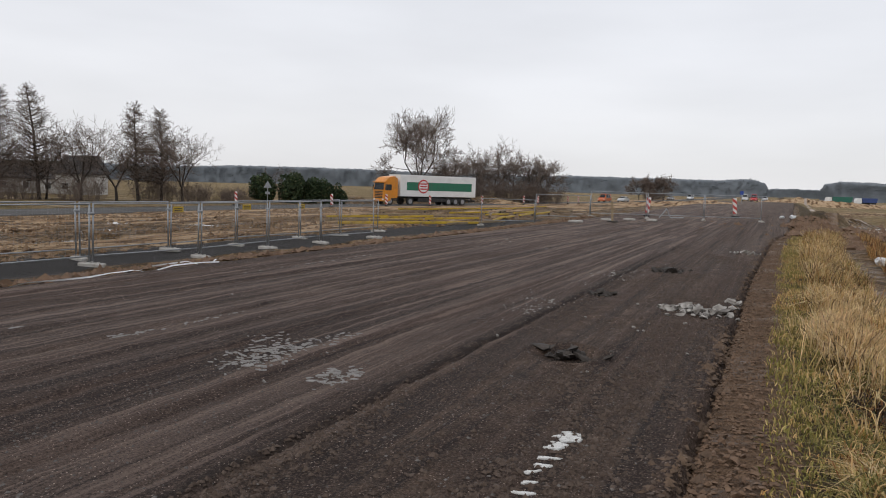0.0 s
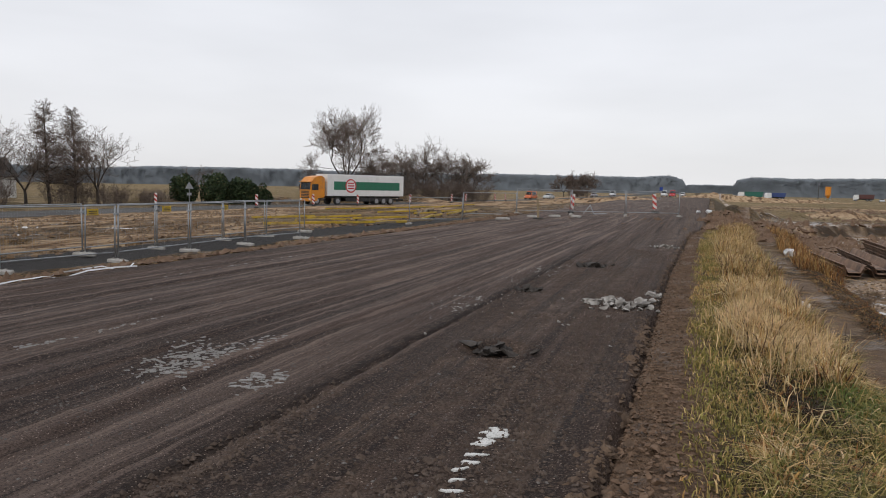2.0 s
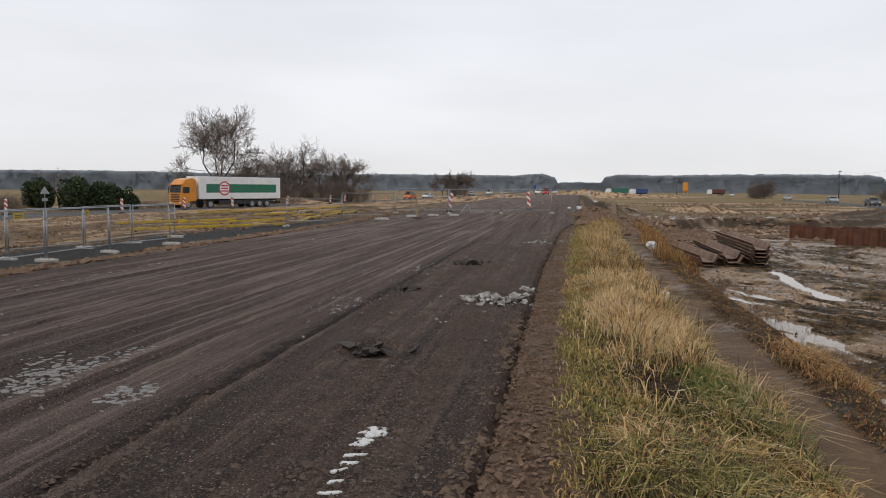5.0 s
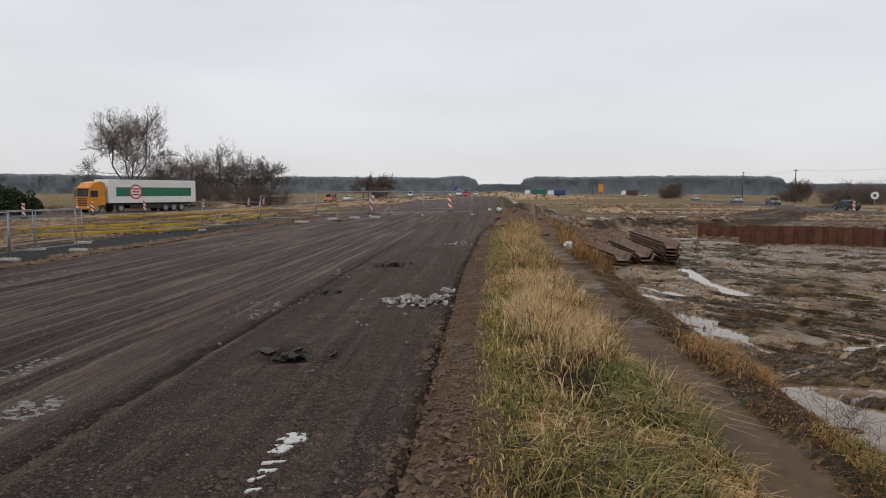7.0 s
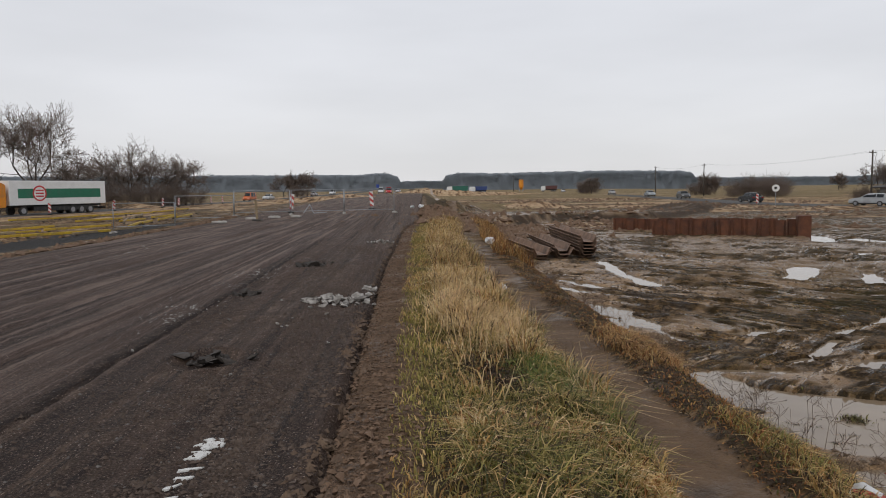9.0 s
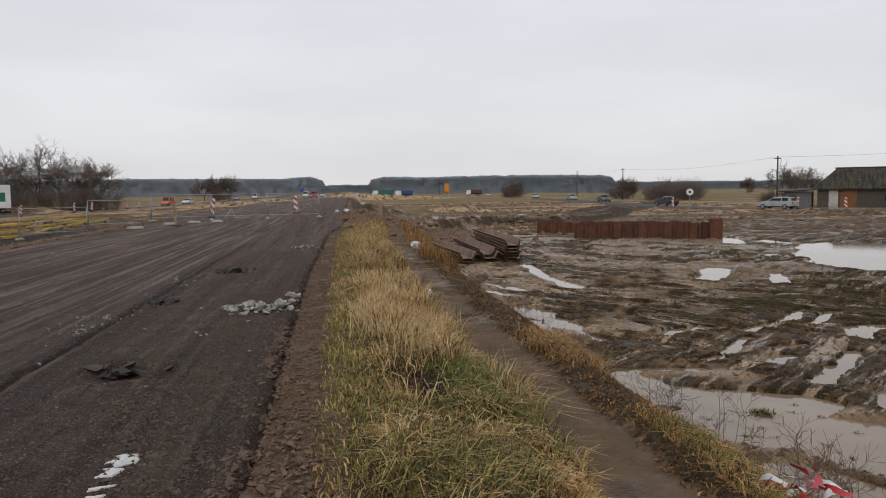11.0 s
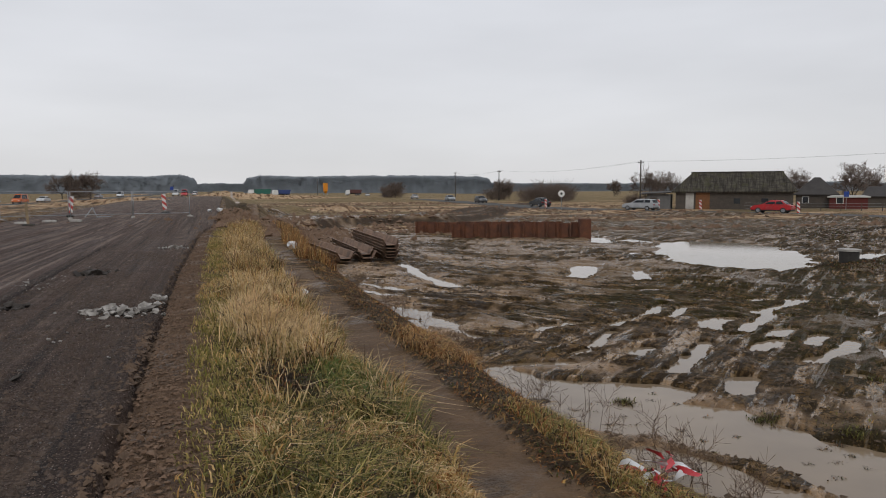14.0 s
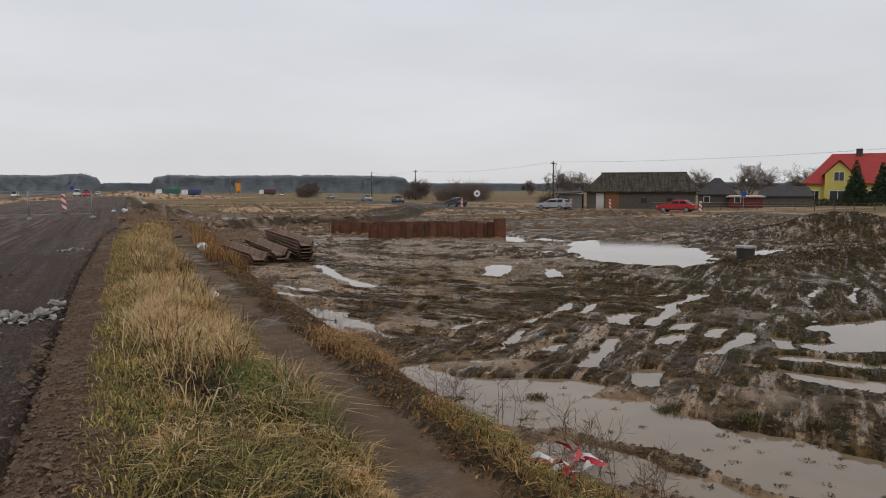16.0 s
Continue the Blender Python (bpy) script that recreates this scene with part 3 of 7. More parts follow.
    z = z + heap(38.6, 28.6, 6.2, 1.35) + heap(46.5, 24.5, 6, 1.2) + heap(20.6, 18.2, 2.6, 0.30) + heap(24.5, 18.2, 3.2, 0.35) + heap(28.5, 19, 3.5, 0.4)
    for cx, cy, r, h in ((8, 250, 16, 1.7), (20, 246, 15, 1.2), (33, 252, 13, 0.8), (-16, 152, 13, 0.8), (-24, 146, 9, 0.6), (3.4, 62, 2.6, 1.0), (6, 74, 3, 0.9), (2.7, 41.5, 1.5, 0.45), (0.9, 45, 1.6, 0.35), (4.4, 47, 2.4, 0.6), (2.2, 51, 2.2, 0.5), (9, 86, 4, 1.0), (16, 95, 6, 0.8), (30, 78, 6, 0.5), (-52, 84, 5, 1.0), (-61, 70, 6, 1.0), (-46, 118, 7, 1.2)):
        z = z + heap(cx, cy, r, h)
    # long parallel wheel ruts across the mud, filled here and there
    vv = v + 0.55 * fbm(x, y, 5, 2, 24)
    cell = np.abs((vv / 0.85) % 1 - 0.5) * 0.85
    runs = smooth(0.08, 0.34, fbm(u * 0.45, vv, 1.9, 3, 25)) * smooth(5, 6, x) * smooth(24, 18, x) * smooth(7, 9, y) * smooth(31, 26, y)
    z = z + runs * (1 - west) * (0.03 * smooth(0.12, 0.26, cell) - 0.055 * smooth(0.17, 0.05, cell))
    deep, calm = pool_depth(x, y)
    calm = calm * smooth(3.9, 4.4, px)
    z = z * (1 - 0.72 * calm) + 0.72 * calm * (WATER_LEVEL + 0.042)
    wet_land = np.where((px > 3.4) | (x < -14), deep, 0)
    z = z * (1 - wet_land) + wet_land * np.minimum(z, WATER_LEVEL - 0.10)
    # gentle swells of the far fields
    far = smooth(150, 500, np.hypot(x, y))
    return z + far * 1.2 * fbm(x, y, 260, 3, 31) + smooth(300, 900, np.hypot(x, y)) * 1.0


def land_at(x, y):
    return float(land(np.array([float(x)]), np.array([float(y)]))[0])


def ground_mask(x, y):
    r = np.hypot(x, y)
    px = x - np.where(x > -5, right_shift(y), 0)
    rr = to_line(x, y, RIGHT_ROAD)
    meadow = np.maximum(smooth(-51, -53, x), smooth(64, 84, y + 0.1 * x + 16 * fbm(x, y, 18, 4, 41)) * smooth(2, 5, x) * (0.45 + 0.5 * value_noise(x / 12, y / 30, 43)))
    meadow = np.maximum(meadow, smooth(5, 8, rr) * np.where(x > 40, smooth(-1, 1, x - 62 + 0.25 * np.maximum(0, y - 55)), 0))
    meadow = np.maximum(meadow, smooth(130, 170, r))
    meadow = np.maximum(meadow, 0.75 * smooth(0.0, 0.1, px) * smooth(1.8, 1.6, px))
    meadow = np.maximum(meadow, 0.52 * smooth(2.5, 2.7, px) * smooth(3.6, 3.3, px))
    px = px + 0.13 * fbm(x * 0.25, y, 1.6, 3, 17) * smooth(0.6, 1.4, px) * smooth(5, 3.8, px)
    silt_x = px
    bands = np.clip(0.5 + 1.1 * fbm(x, y * 0.22, 3.0, 4, 42), 0, 1)
    sand = smooth(-36.5, -38, x) * smooth(-44, -42.5, x) * 0.9 + 1.0 * bands * smooth(-20.5, -22.5, x) * smooth(-38, -36, x)
    heaps = 0.0
    for cx, cy, rad in ((14, 249, 26), (33, 252, 15), (-18, 150, 17)):
        heaps = np.maximum(heaps, smooth(1.05, 0.8, np.hypot(x - cx, y - cy) / rad))
    sand = np.maximum(sand, heaps)
    sand = np.maximum(sand, 0.34 * smooth(12.5, 11, rr) * smooth(5, 6.5, rr) * (x > 20) * (x < 62) * (y < 90))
    sand = np.maximum(sand, 0.95 * np.clip(0.42 + fbm(x * 0.5, y * 1.6, 9, 3, 44) * 1.8, 0, 1) * smooth(40, 50, y) * smooth(6, 12, x) * smooth(190, 150, y))
    strip = smooth(-20.6, -19.9, x) * smooth(-15.6, -16.3, x) * smooth(60, 50, y)
    cw = to_line(x, y, CAUSEWAY) + 0.3 * fbm(x, y, 2, 3, 6)
    gravel = np.maximum(strip, smooth(4.2, 3.0, cw) * np.maximum(smooth(1.6, 2.4, cw), 0.75 * smooth(20, 26, x) * smooth(2.6, 1.6, cw) * (0.6 + 0.6 * value_noise(x / 2, y / 2, 47))) * smooth(3, 5, x) * (y > 40))
    silt = smooth(1.74, 1.86, silt_x) * smooth(2.66, 2.50, silt_x) * (0.62 + 0.5 * fbm(x, y, 1.0, 3, 45))
    soaked = smooth(3.6, 4.2, px) * smooth(80, 45, r) * np.clip(0.10 + 1.2 * fbm(x, y, 1.1, 4, 46) + 0.22 * smooth(9, 5, x) + 0.42 * smooth(14, 21, y) * smooth(26, 18, x), 0, 1)
    return np.stack([meadow, sand * (1 - gravel), gravel, np.maximum(silt, soaked)], -1).reshape(-1, 4)


gx = np.unique(np.concatenate([spread(-2600, -0.7, 14.0, 2600, 0.058, 1.045), np.arange(-13.2, -10.2, 0.1)]))
gy = spread(-2600, 2.0, 21.0, 2600, 0.06, 1.03)
verts, quads = sheet(gx, gy, land)
g_mesh = from_arrays("ground", verts, quads, M_GROUND, True)
tint_mesh(g_mesh, ground_mask(verts[:, 0], verts[:, 1]), "mask")
tagged(new("ground", g_mesh), "muddy winter ground with meadow, sand and gravel", "ground", kind="structure")

# standing water, level, showing wherever the land dips below it
verts, quads = sheet(np.linspace(3.0, 60, 12), np.linspace(-5, 60, 12), lambda x, y: np.full_like(x, WATER_LEVEL))
tagged(new("water", from_arrays("water", verts, quads, M_WATER)), "grey standing water in pools and wheel ruts", "water", kind="structure")
verts, quads = sheet(np.linspace(-42, -17, 6), np.linspace(5, 60, 12), lambda x, y: np.full_like(x, WATER_LEVEL))
tagged(new("water_yard", from_arrays("water_yard", verts, quads, M_WATER)), "grey puddles along the fenced yard", "water", kind="structure")
ys = np.linspace(2, 44, 60)
verts, quads = sheet(np.linspace(0, 1, 4), ys, lambda x, y: np.full_like(x, -0.495))
verts[:, 0] = 1.68 + 0.95 * verts[:, 0] + right_shift(verts[:, 1])
tagged(new("water_track", from_arrays("water_track", verts, quads, M_WATER)), "thin brown water on the trodden track", "water", kind="structure")


# ---- the stripped carriageway ----
def road_height(x, y):
    u = x
    z = 0.015 * fbm(x, y, 0.22, 3, 51) + 0.02 * fbm(x * 1.5, y * 0.25, 1.6, 3, 52)
    s = np.where(x > -5, 0.045 * np.maximum(0, y - 22), 0)
    wob = 0.05 * fbm(x, y, 1.4, 3, 53)
    for cx, w, d in ((-2.83, 0.045, -0.085), (-2.70, 0.09, 0.03), (-3.95, 0.09, -0.045), (-4.9, 0.06, -0.04), (-5.7, 0.08, 0.026), (-6.3, 0.08, -0.045), (-7.2, 0.06, -0.035),
                     (-8.1, 0.09, -0.045), (-8.9, 0.08, 0.03), (-9.5, 0.10, -0.045), (-1.75, 0.14, -0.022), (-0.95, 0.12, -0.028)):
        z = z + d * np.exp(-(((u - s - cx + wob) / w) ** 2)) * (0.75 + 0.25 * fbm(x, y, 1.2, 2, 54))
    z = z + 0.012 * smooth(-2.86, -2.80, u - s)
    for cx, cy, r, d in ((-1.95, 7.05, 0.34, 0.07), (-2.15, 16.0, 0.55, 0.06), (-2.62, 11.5, 0.26, 0.05), (-1.1, 10.6, 0.7, 0.03)):
        q = np.hypot(x - cx, (y - cy) * 0.8) / r + 0.25 * fbm(x, y, 0.25, 3, 55)
        z = z - d * smooth(1.0, 0.5, q) + 0.35 * d * smooth(1.5, 1.1, q) * smooth(0.9, 1.1, q)
    edge = u - right_shift(y) * 0.95 + 0.44 + 0.07 * fbm(x, y, 0.9, 4, 56) + 0.05 * fbm(x, y, 0.22, 3, 59)
    z = z - 0.13 * smooth(-0.14, -0.06, edge) + 0.018 * smooth(-0.32, -0.16, edge)
    z = z - 0.05 * smooth(-10.0, -10.4, x + 0.15 * fbm(x, y, 0.8, 3, 57))
    return z


rx = np.linspace(0, 1, 260)
ry = spread(-8, 2.2, 13, 300, 0.055, 1.03)
verts, quads = sheet(rx, ry, lambda x, y: np.zeros_like(x))
left = -10.45 - 0.03 * np.maximum(0, verts[:, 1] - 35)
right = -0.44 + right_shift(verts[:, 1]) * 0.95 + 0.03 * fbm(verts[:, 0], verts[:, 1], 0.7, 3, 58)
verts[:, 0] = left + (right - left) * verts[:, 0]
verts[:, 2] = road_height(verts[:, 0], verts[:, 1])
tagged(new("road", from_arrays("road", verts, quads, M_ASPHALT, True)), "stripped dark asphalt carriageway with long ruts", "road", kind="structure")


# ---- plants ----
def blades(name, roots, heights, colors, width=0.006, lean=0.5, seed=0, label="", category="grass", spread_tip=0.35):
    """Bent, tapering blades of three joints, one tint each; all of one kind in one mesh."""
    rng = np.random.default_rng(seed)
    n = len(roots)
    az = rng.uniform(0, 2 * np.pi, n)
    out = np.stack([np.cos(az), np.sin(az), np.zeros(n)], -1)
    side = np.stack([-np.sin(az + rng.normal(0, 0.6, n)), np.cos(az + rng.normal(0, 0.6, n)), np.zeros(n)], -1)
    bend = np.abs(rng.normal(lean, spread_tip, n))[:, None]
    h = heights[:, None]
    up = np.array([0, 0, 1.0])
    w = (width * rng.uniform(0.6, 1.4, n))[:, None]
    p0, p1 = roots, roots + up * h * 0.5 + out * h * bend * 0.25
    p2 = roots + up * h * (0.92 - 0.35 * np.clip(bend, 0, 1.6)) + out * h * bend * 0.75
    v = np.stack([p0 - side * w, p0 + side * w, p1 - side * w * 0.8, p1 + side * w * 0.8, p2 - side * w * 0.15, p2 + side * w * 0.15], 1).reshape(-1, 3)
    i = np.arange(n)[:, None] * 6
    f = np.concatenate([i + np.array([[0, 1, 3, 2]]), i + np.array([[2, 3, 5, 4]])])
    mesh = from_arrays(name, v, f, M_BLADE)
    shade = np.repeat(colors, 6, 0)
    tint_mesh(mesh, shade)
    return tagged(new(name, mesh), label, category, kind="stuff")


def patchy(rng, r, size, seed, a, b, jitter=0.2):
    """Tints from one palette or the other, by patches of that size."""
    first = rng.random(len(r)) < np.clip(0.5 + 1.7 * fbm(r[:, 0], r[:, 1], size, 3, seed), 0.04, 0.96)
    dim = 0.75 + 0.45 * value_noise(r[:, 0] / 0.22, r[:, 1] / 0.22, seed)
    return np.where(first[:, None], pick_colors(rng, len(r), *a, jitter), pick_colors(rng, len(r), *b, jitter)) * dim[:, None]


def pick_colors(rng, n, tones, weights, jitter=0.18):
    tones = np.array(tones)
    c = tones[rng.choice(len(tones), n, p=np.array(weights) / np.sum(weights))]
    return np.clip(c * rng.uniform(1 - jitter, 1 + jitter, (n, 1)) * rng.uniform(0.94, 1.06, (n, 3)), 0, 1)


def strew(rng, n, x0, x1, y0, y1, keep=None, toward=1.0):
    """Root points over a strip of the verge, thinning along y by the power toward, kept where keep says so."""
    y = y0 + (y1 - y0) * rng.random(n) ** toward
    x = x0 + (x1 - x0) * rng.random(n) + right_shift(y)
    if keep is not None:
        ok = rng.random(n) < keep(x - right_shift(y), y)
        x, y = x[ok], y[ok]
    return np.stack([x, y, land(x, y) - 0.01], -1)


STRAW, PALE, OCHRE, RUSSET = (0.56, 0.385, 0.170), (0.68, 0.505, 0.280), (0.41, 0.235, 0.080), (0.24, 0.100, 0.032)
GREEN, LIME, DEEP, BROWN = (0.180, 0.160, 0.042), (0.305, 0.246, 0.078), (0.072, 0.072, 0.022), (0.060, 0.037, 0.021)

rng = np.random.default_rng(4)
clump = lambda x, y, s, k: np.clip(0.5 + 1.3 * fbm(x, y, s, 3, k), 0.02, 1)
r = strew(rng, 56000, -0.12, 0.75, -3, 36, lambda x, y: smooth(-0.14, 0.1, x + 0.12 * fbm(x, y, 0.5, 3, 61)) * smooth(0.85, 0.5, x) * (0.35 + 0.65 * clump(x, y, 0.8, 62)), 1.9)
blades("short_grass", r, rng.uniform(0.04, 0.13, len(r)) * (0.7 + 0.6 * clump(r[:, 0], r[:, 1], 1, 63)), patchy(rng, r, 0.9, 93, ((LIME, GREEN, STRAW), (4, 3, 1.5)), ((STRAW, OCHRE, LIME), (4, 3, 2.5))), 0.005, 0.8, 1, "short yellow-green grass along the road shoulder")
r = strew(rng, 78000, 0.35, 1.75, -3, 9.5, lambda x, y: smooth(0.25, 0.55, x + 0.2 * fbm(x, y, 0.7, 3, 64)) * (0.03 + 1.35 * clump(x, y, 0.4, 65) ** 2.1) * (1 - 0.95 * smooth(0.72, 0.38, np.hypot((x - 1.0), (y - 6.45) * 0.7) + 0.2 * fbm(x, y, 0.4, 3, 90))), 1.2)
hump = 0.07 + 0.25 * clump(r[:, 0], r[:, 1], 0.6, 66)
blades("long_grass", r, hump * rng.uniform(0.6, 1.25, len(r)), patchy(rng, r, 0.8, 91, ((LIME, GREEN, DEEP, STRAW, BROWN), (3, 3.2, 3.2, 2, 2)), ((STRAW, PALE, OCHRE, LIME, RUSSET), (3.6, 2.6, 3, 1.4, 1.6))), 0.0048, 1.25, 2, "long matted green and yellow grass tufts")
tall = lambda x, y: smooth(0.38, 0.62, x + 0.2 * fbm(x, y, 0.8, 3, 67)) * smooth(1.85, 1.45, x) * np.clip(0.1 + 1.9 * fbm(x, y, 0.6, 3, 68) + 0.35 * smooth(6, 9, y), 0.03, 1) * (1 - 0.95 * smooth(0.75, 0.45, np.hypot(x - 0.95, (y - 6.4) * 0.7) + 0.2 * fbm(x, y, 0.4, 3, 90)))
r = strew(rng, 95000, 0.3, 1.85, 5.5, 37.5, tall, 1.5)
hump = 0.12 + 0.42 * clump(r[:, 0], r[:, 1], 0.55, 69)
blades("straw_grass", r, hump * rng.uniform(0.6, 1.3, len(r)), patchy(rng, r, 1.0, 92, ((STRAW, PALE, OCHRE, BROWN), (4, 4.5, 1.4, 1.6)), ((OCHRE, RUSSET, STRAW, LIME, GREEN, BROWN), (2, 2, 3, 1.8, 1.0, 2.2))), 0.005, 0.95, 3, "tall dry straw-coloured grass on the verge")
r = strew(rng, 9000, 0.35, 1.75, 5.3, 7.7, lambda x, y: smooth(0.72, 0.3, np.hypot(x - 1.05, (y - 6.45) * 0.7)))
blades("dead_weeds", r, rng.uniform(0.03, 0.17, len(r)), pick_colors(rng, len(r), (BROWN, (0.030, 0.021, 0.014), RUSSET, DEEP), (4, 5, 1.2, 1)), 0.006, 1.2, 4, "dark collapsed dead weeds between the tufts")
x, y = rng.normal(1.45, 0.17, 5200), rng.normal(6.55, 0.42, 5200)
r = np.stack([x, y, land(x, y) - 0.01], -1)
blades("green_tuft", r, rng.uniform(0.10, 0.34, len(r)), pick_colors(rng, len(r), ((0.130, 0.165, 0.040), GREEN, LIME, DEEP), (4, 3, 1.5, 2), 0.25), 0.0048, 1.35, 14, "fresh green arching grass beside the dark hollow")
x, y = rng.normal(0.88, 0.22, 13000), rng.normal(9.2, 0.70, 13000)
r = np.stack([x, y, land(x, y) - 0.01], -1)
blades("pale_straw", r, rng.uniform(0.16, 0.52, len(r)) * (0.55 + 0.6 * clump(x, y, 0.35, 95)), pick_colors(rng, len(r), (PALE, STRAW, (0.62, 0.43, 0.24), BROWN), (5, 4, 3, 2), 0.25), 0.0042, 0.7, 15, "stand of tall pale withered straw on the verge")
bank = lambda x, y: smooth(2.50, 2.68, x) * smooth(3.75, 3.4, x) * np.clip(-0.75 + 1.6 * fbm(x, y, 0.9, 3, 71) + 1.1 * smooth(0.9, 0.3, np.hypot((x - 3.1) * 1.3, (y - 9.3) * 0.9)) + 0.7 * smooth(6.4, 5.0, y) - 0.8 * smooth(11.3, 12.2, y) * smooth(19, 17.5, y), 0.012, 1)
r = strew(rng, 90000, 2.45, 3.8, 2.6, 36, bank, 1.6)
blades("bank_grass", r, (0.05 + 0.15 * clump(r[:, 0], r[:, 1], 0.7, 72)) * rng.uniform(0.6, 1.3, len(r)), patchy(rng, r, 0.9, 94, ((OCHRE, RUSSET, BROWN), (2, 3, 5)), ((OCHRE, STRAW, BROWN, LIME, RUSSET), (2.5, 1.5, 3, 2, 2))), 0.0045, 1.1, 5, "rusty brown and yellow grass on the bank by the pools")
x, y = rng.normal(3.08, 0.20, 5500), rng.normal(9.3, 0.42, 5500)
r = np.stack([x, y, land(x, y) - 0.01], -1)
blades("orange_tuft", r, rng.uniform(0.08, 0.24, len(r)), pick_colors(rng, len(r), ((0.44, 0.26, 0.115), OCHRE, STRAW, RUSSET, BROWN), (4, 2, 2, 3, 2), 0.3), 0.0045, 1.3, 13, "orange-brown tuft of dry grass on the bank")
r = strew(rng, 11000, 2.6, 3.7, 22, 44, lambda x, y: clump(x, y, 1.6, 73) ** 1.5)
blades("reeds", r, rng.uniform(0.15, 0.70, len(r)), pick_colors(rng, len(r), (OCHRE, RUSSET, BROWN, STRAW), (3, 4, 3, 1.5), 0.3), 0.006, 0.7, 6, "rusty reeds and sedge beyond the track")
r = strew(rng, 76000, 2.46, 3.85, -3, 24, lambda x, y: smooth(2.42, 2.6, x + 0.15 * fbm(x, y, 0.6, 3, 76)) * (0.25 + 0.75 * clump(x, y, 0.5, 77)), 1.6)
blades("bank_litter", r, rng.uniform(0.015, 0.07, len(r)), pick_colors(rng, len(r), (BROWN, RUSSET, OCHRE, DEEP), (6, 3, 1.5, 1.2), 0.3), 0.006, 1.5, 9, "brown dead plant litter on the bank")
r = strew(rng, 17000, 2.75, 3.75, 2.6, 6.6, lambda x, y: clump(x, y, 0.45, 78) * smooth(6.7, 5.8, y))
blades("shore_grass", r, rng.uniform(0.06, 0.20, len(r)), patchy(rng, r, 0.5, 79, ((OCHRE, STRAW, LIME, BROWN), (3, 3, 1.5, 2)), ((GREEN, RUSSET, LIME, BROWN), (3, 2.5, 2, 2))), 0.0045, 1.2, 10, "yellow-green grass on the shore by the tape")
x, y = rng.normal(40, 5.5, 26000), rng.normal(28.5, 5.0, 26000)
r = np.stack([x, y, land(x, y) - 0.01], -1)
blades("mound_weeds", r, rng.uniform(0.02, 0.10, len(r)), pick_colors(rng, len(r), (BROWN, (0.04, 0.027, 0.016), DEEP), (5, 5, 2), 0.3), 0.03, 1.4, 11, "dark withered weeds on the earth mound", "weeds")
x, y = rng.uniform(19, 34, 20000), rng.normal(18.2, 1.1, 20000)
z = land(x, y)
ok = z > WATER_LEVEL + 0.12
r = np.stack([x, y, z - 0.01], -1)[ok]
blades("ridge_weeds", r, rng.uniform(0.02, 0.09, len(r)), pick_colors(rng, len(r), (BROWN, (0.04, 0.027, 0.016), DEEP, RUSSET), (5, 4, 3, 1), 0.3), 0.018, 1.4, 12, "dark withered weeds along the low ridge", "weeds")
# scattered green shoots and stubble in the mud
x, y = rng.uniform(4.2, 24, 44000), 3 + 27 * rng.random(44000) ** 1.3
z = land(x, y)
ok = (z > WATER_LEVEL + 0.02) & (rng.random(len(x)) < np.clip(2.2 * fbm(x, y, 1.6, 3, 75) - 0.2, 0.0, 1))
r = np.stack([x, y, z - 0.005], -1)[ok]
blades("mud_shoots", r, rng.uniform(0.02, 0.07, len(r)), pick_colors(rng, len(r), (GREEN, BROWN, OCHRE, DEEP), (3, 4, 2, 2)), 0.006, 0.9, 7, "sparse shoots and stubble in the churned mud")
# countless withered weeds poking out of the near pool
cx, cy = rng.uniform(4.3, 8.2, 95), rng.uniform(3.6, 9.4, 95)
pick = (95 * rng.random(5200) ** 1.8).astype(int)
x, y = cx[pick] + rng.normal(0, 0.035, 5200), cy[pick] + rng.normal(0, 0.03, 5200)
z = land(x, y)
ok = z < WATER_LEVEL + 0.01
r = np.stack([x, y, np.full_like(x, WATER_LEVEL - 0.01)], -1)[ok]
blades("pool_weeds", r, rng.uniform(0.008, 0.045, len(r)), pick_colors(rng, len(r), (BROWN, DEEP, RUSSET, (0.03, 0.022, 0.014)), (4, 2, 1.5, 4), 0.3), 0.004, 1.2, 16, "small dark withered weeds poking out of the pool", "weeds")
# tussocks standing in the water
for cx, cy in ((6.25, 6.75), (5.1, 7.9), (9.95, 6.9), (10.8, 7.3), (10.4, 6.5), (8.95, 7.6), (7.2, 5.4), (6.7, 5.9)):
    k = 260
    x, y = cx + rng.normal(0, 0.07, k), cy + rng.normal(0, 0.07, k)
    r = np.stack([x, y, np.maximum(land(x, y), WATER_LEVEL - 0.02)], -1)
    blades("tussock", r, rng.uniform(0.03, 0.12, k), pick_colors(rng, k, (DEEP, GREEN, BROWN), (3, 2, 3)), 0.005, 1.0, 8, "small dark tussock of grass standing in water", "tussock")


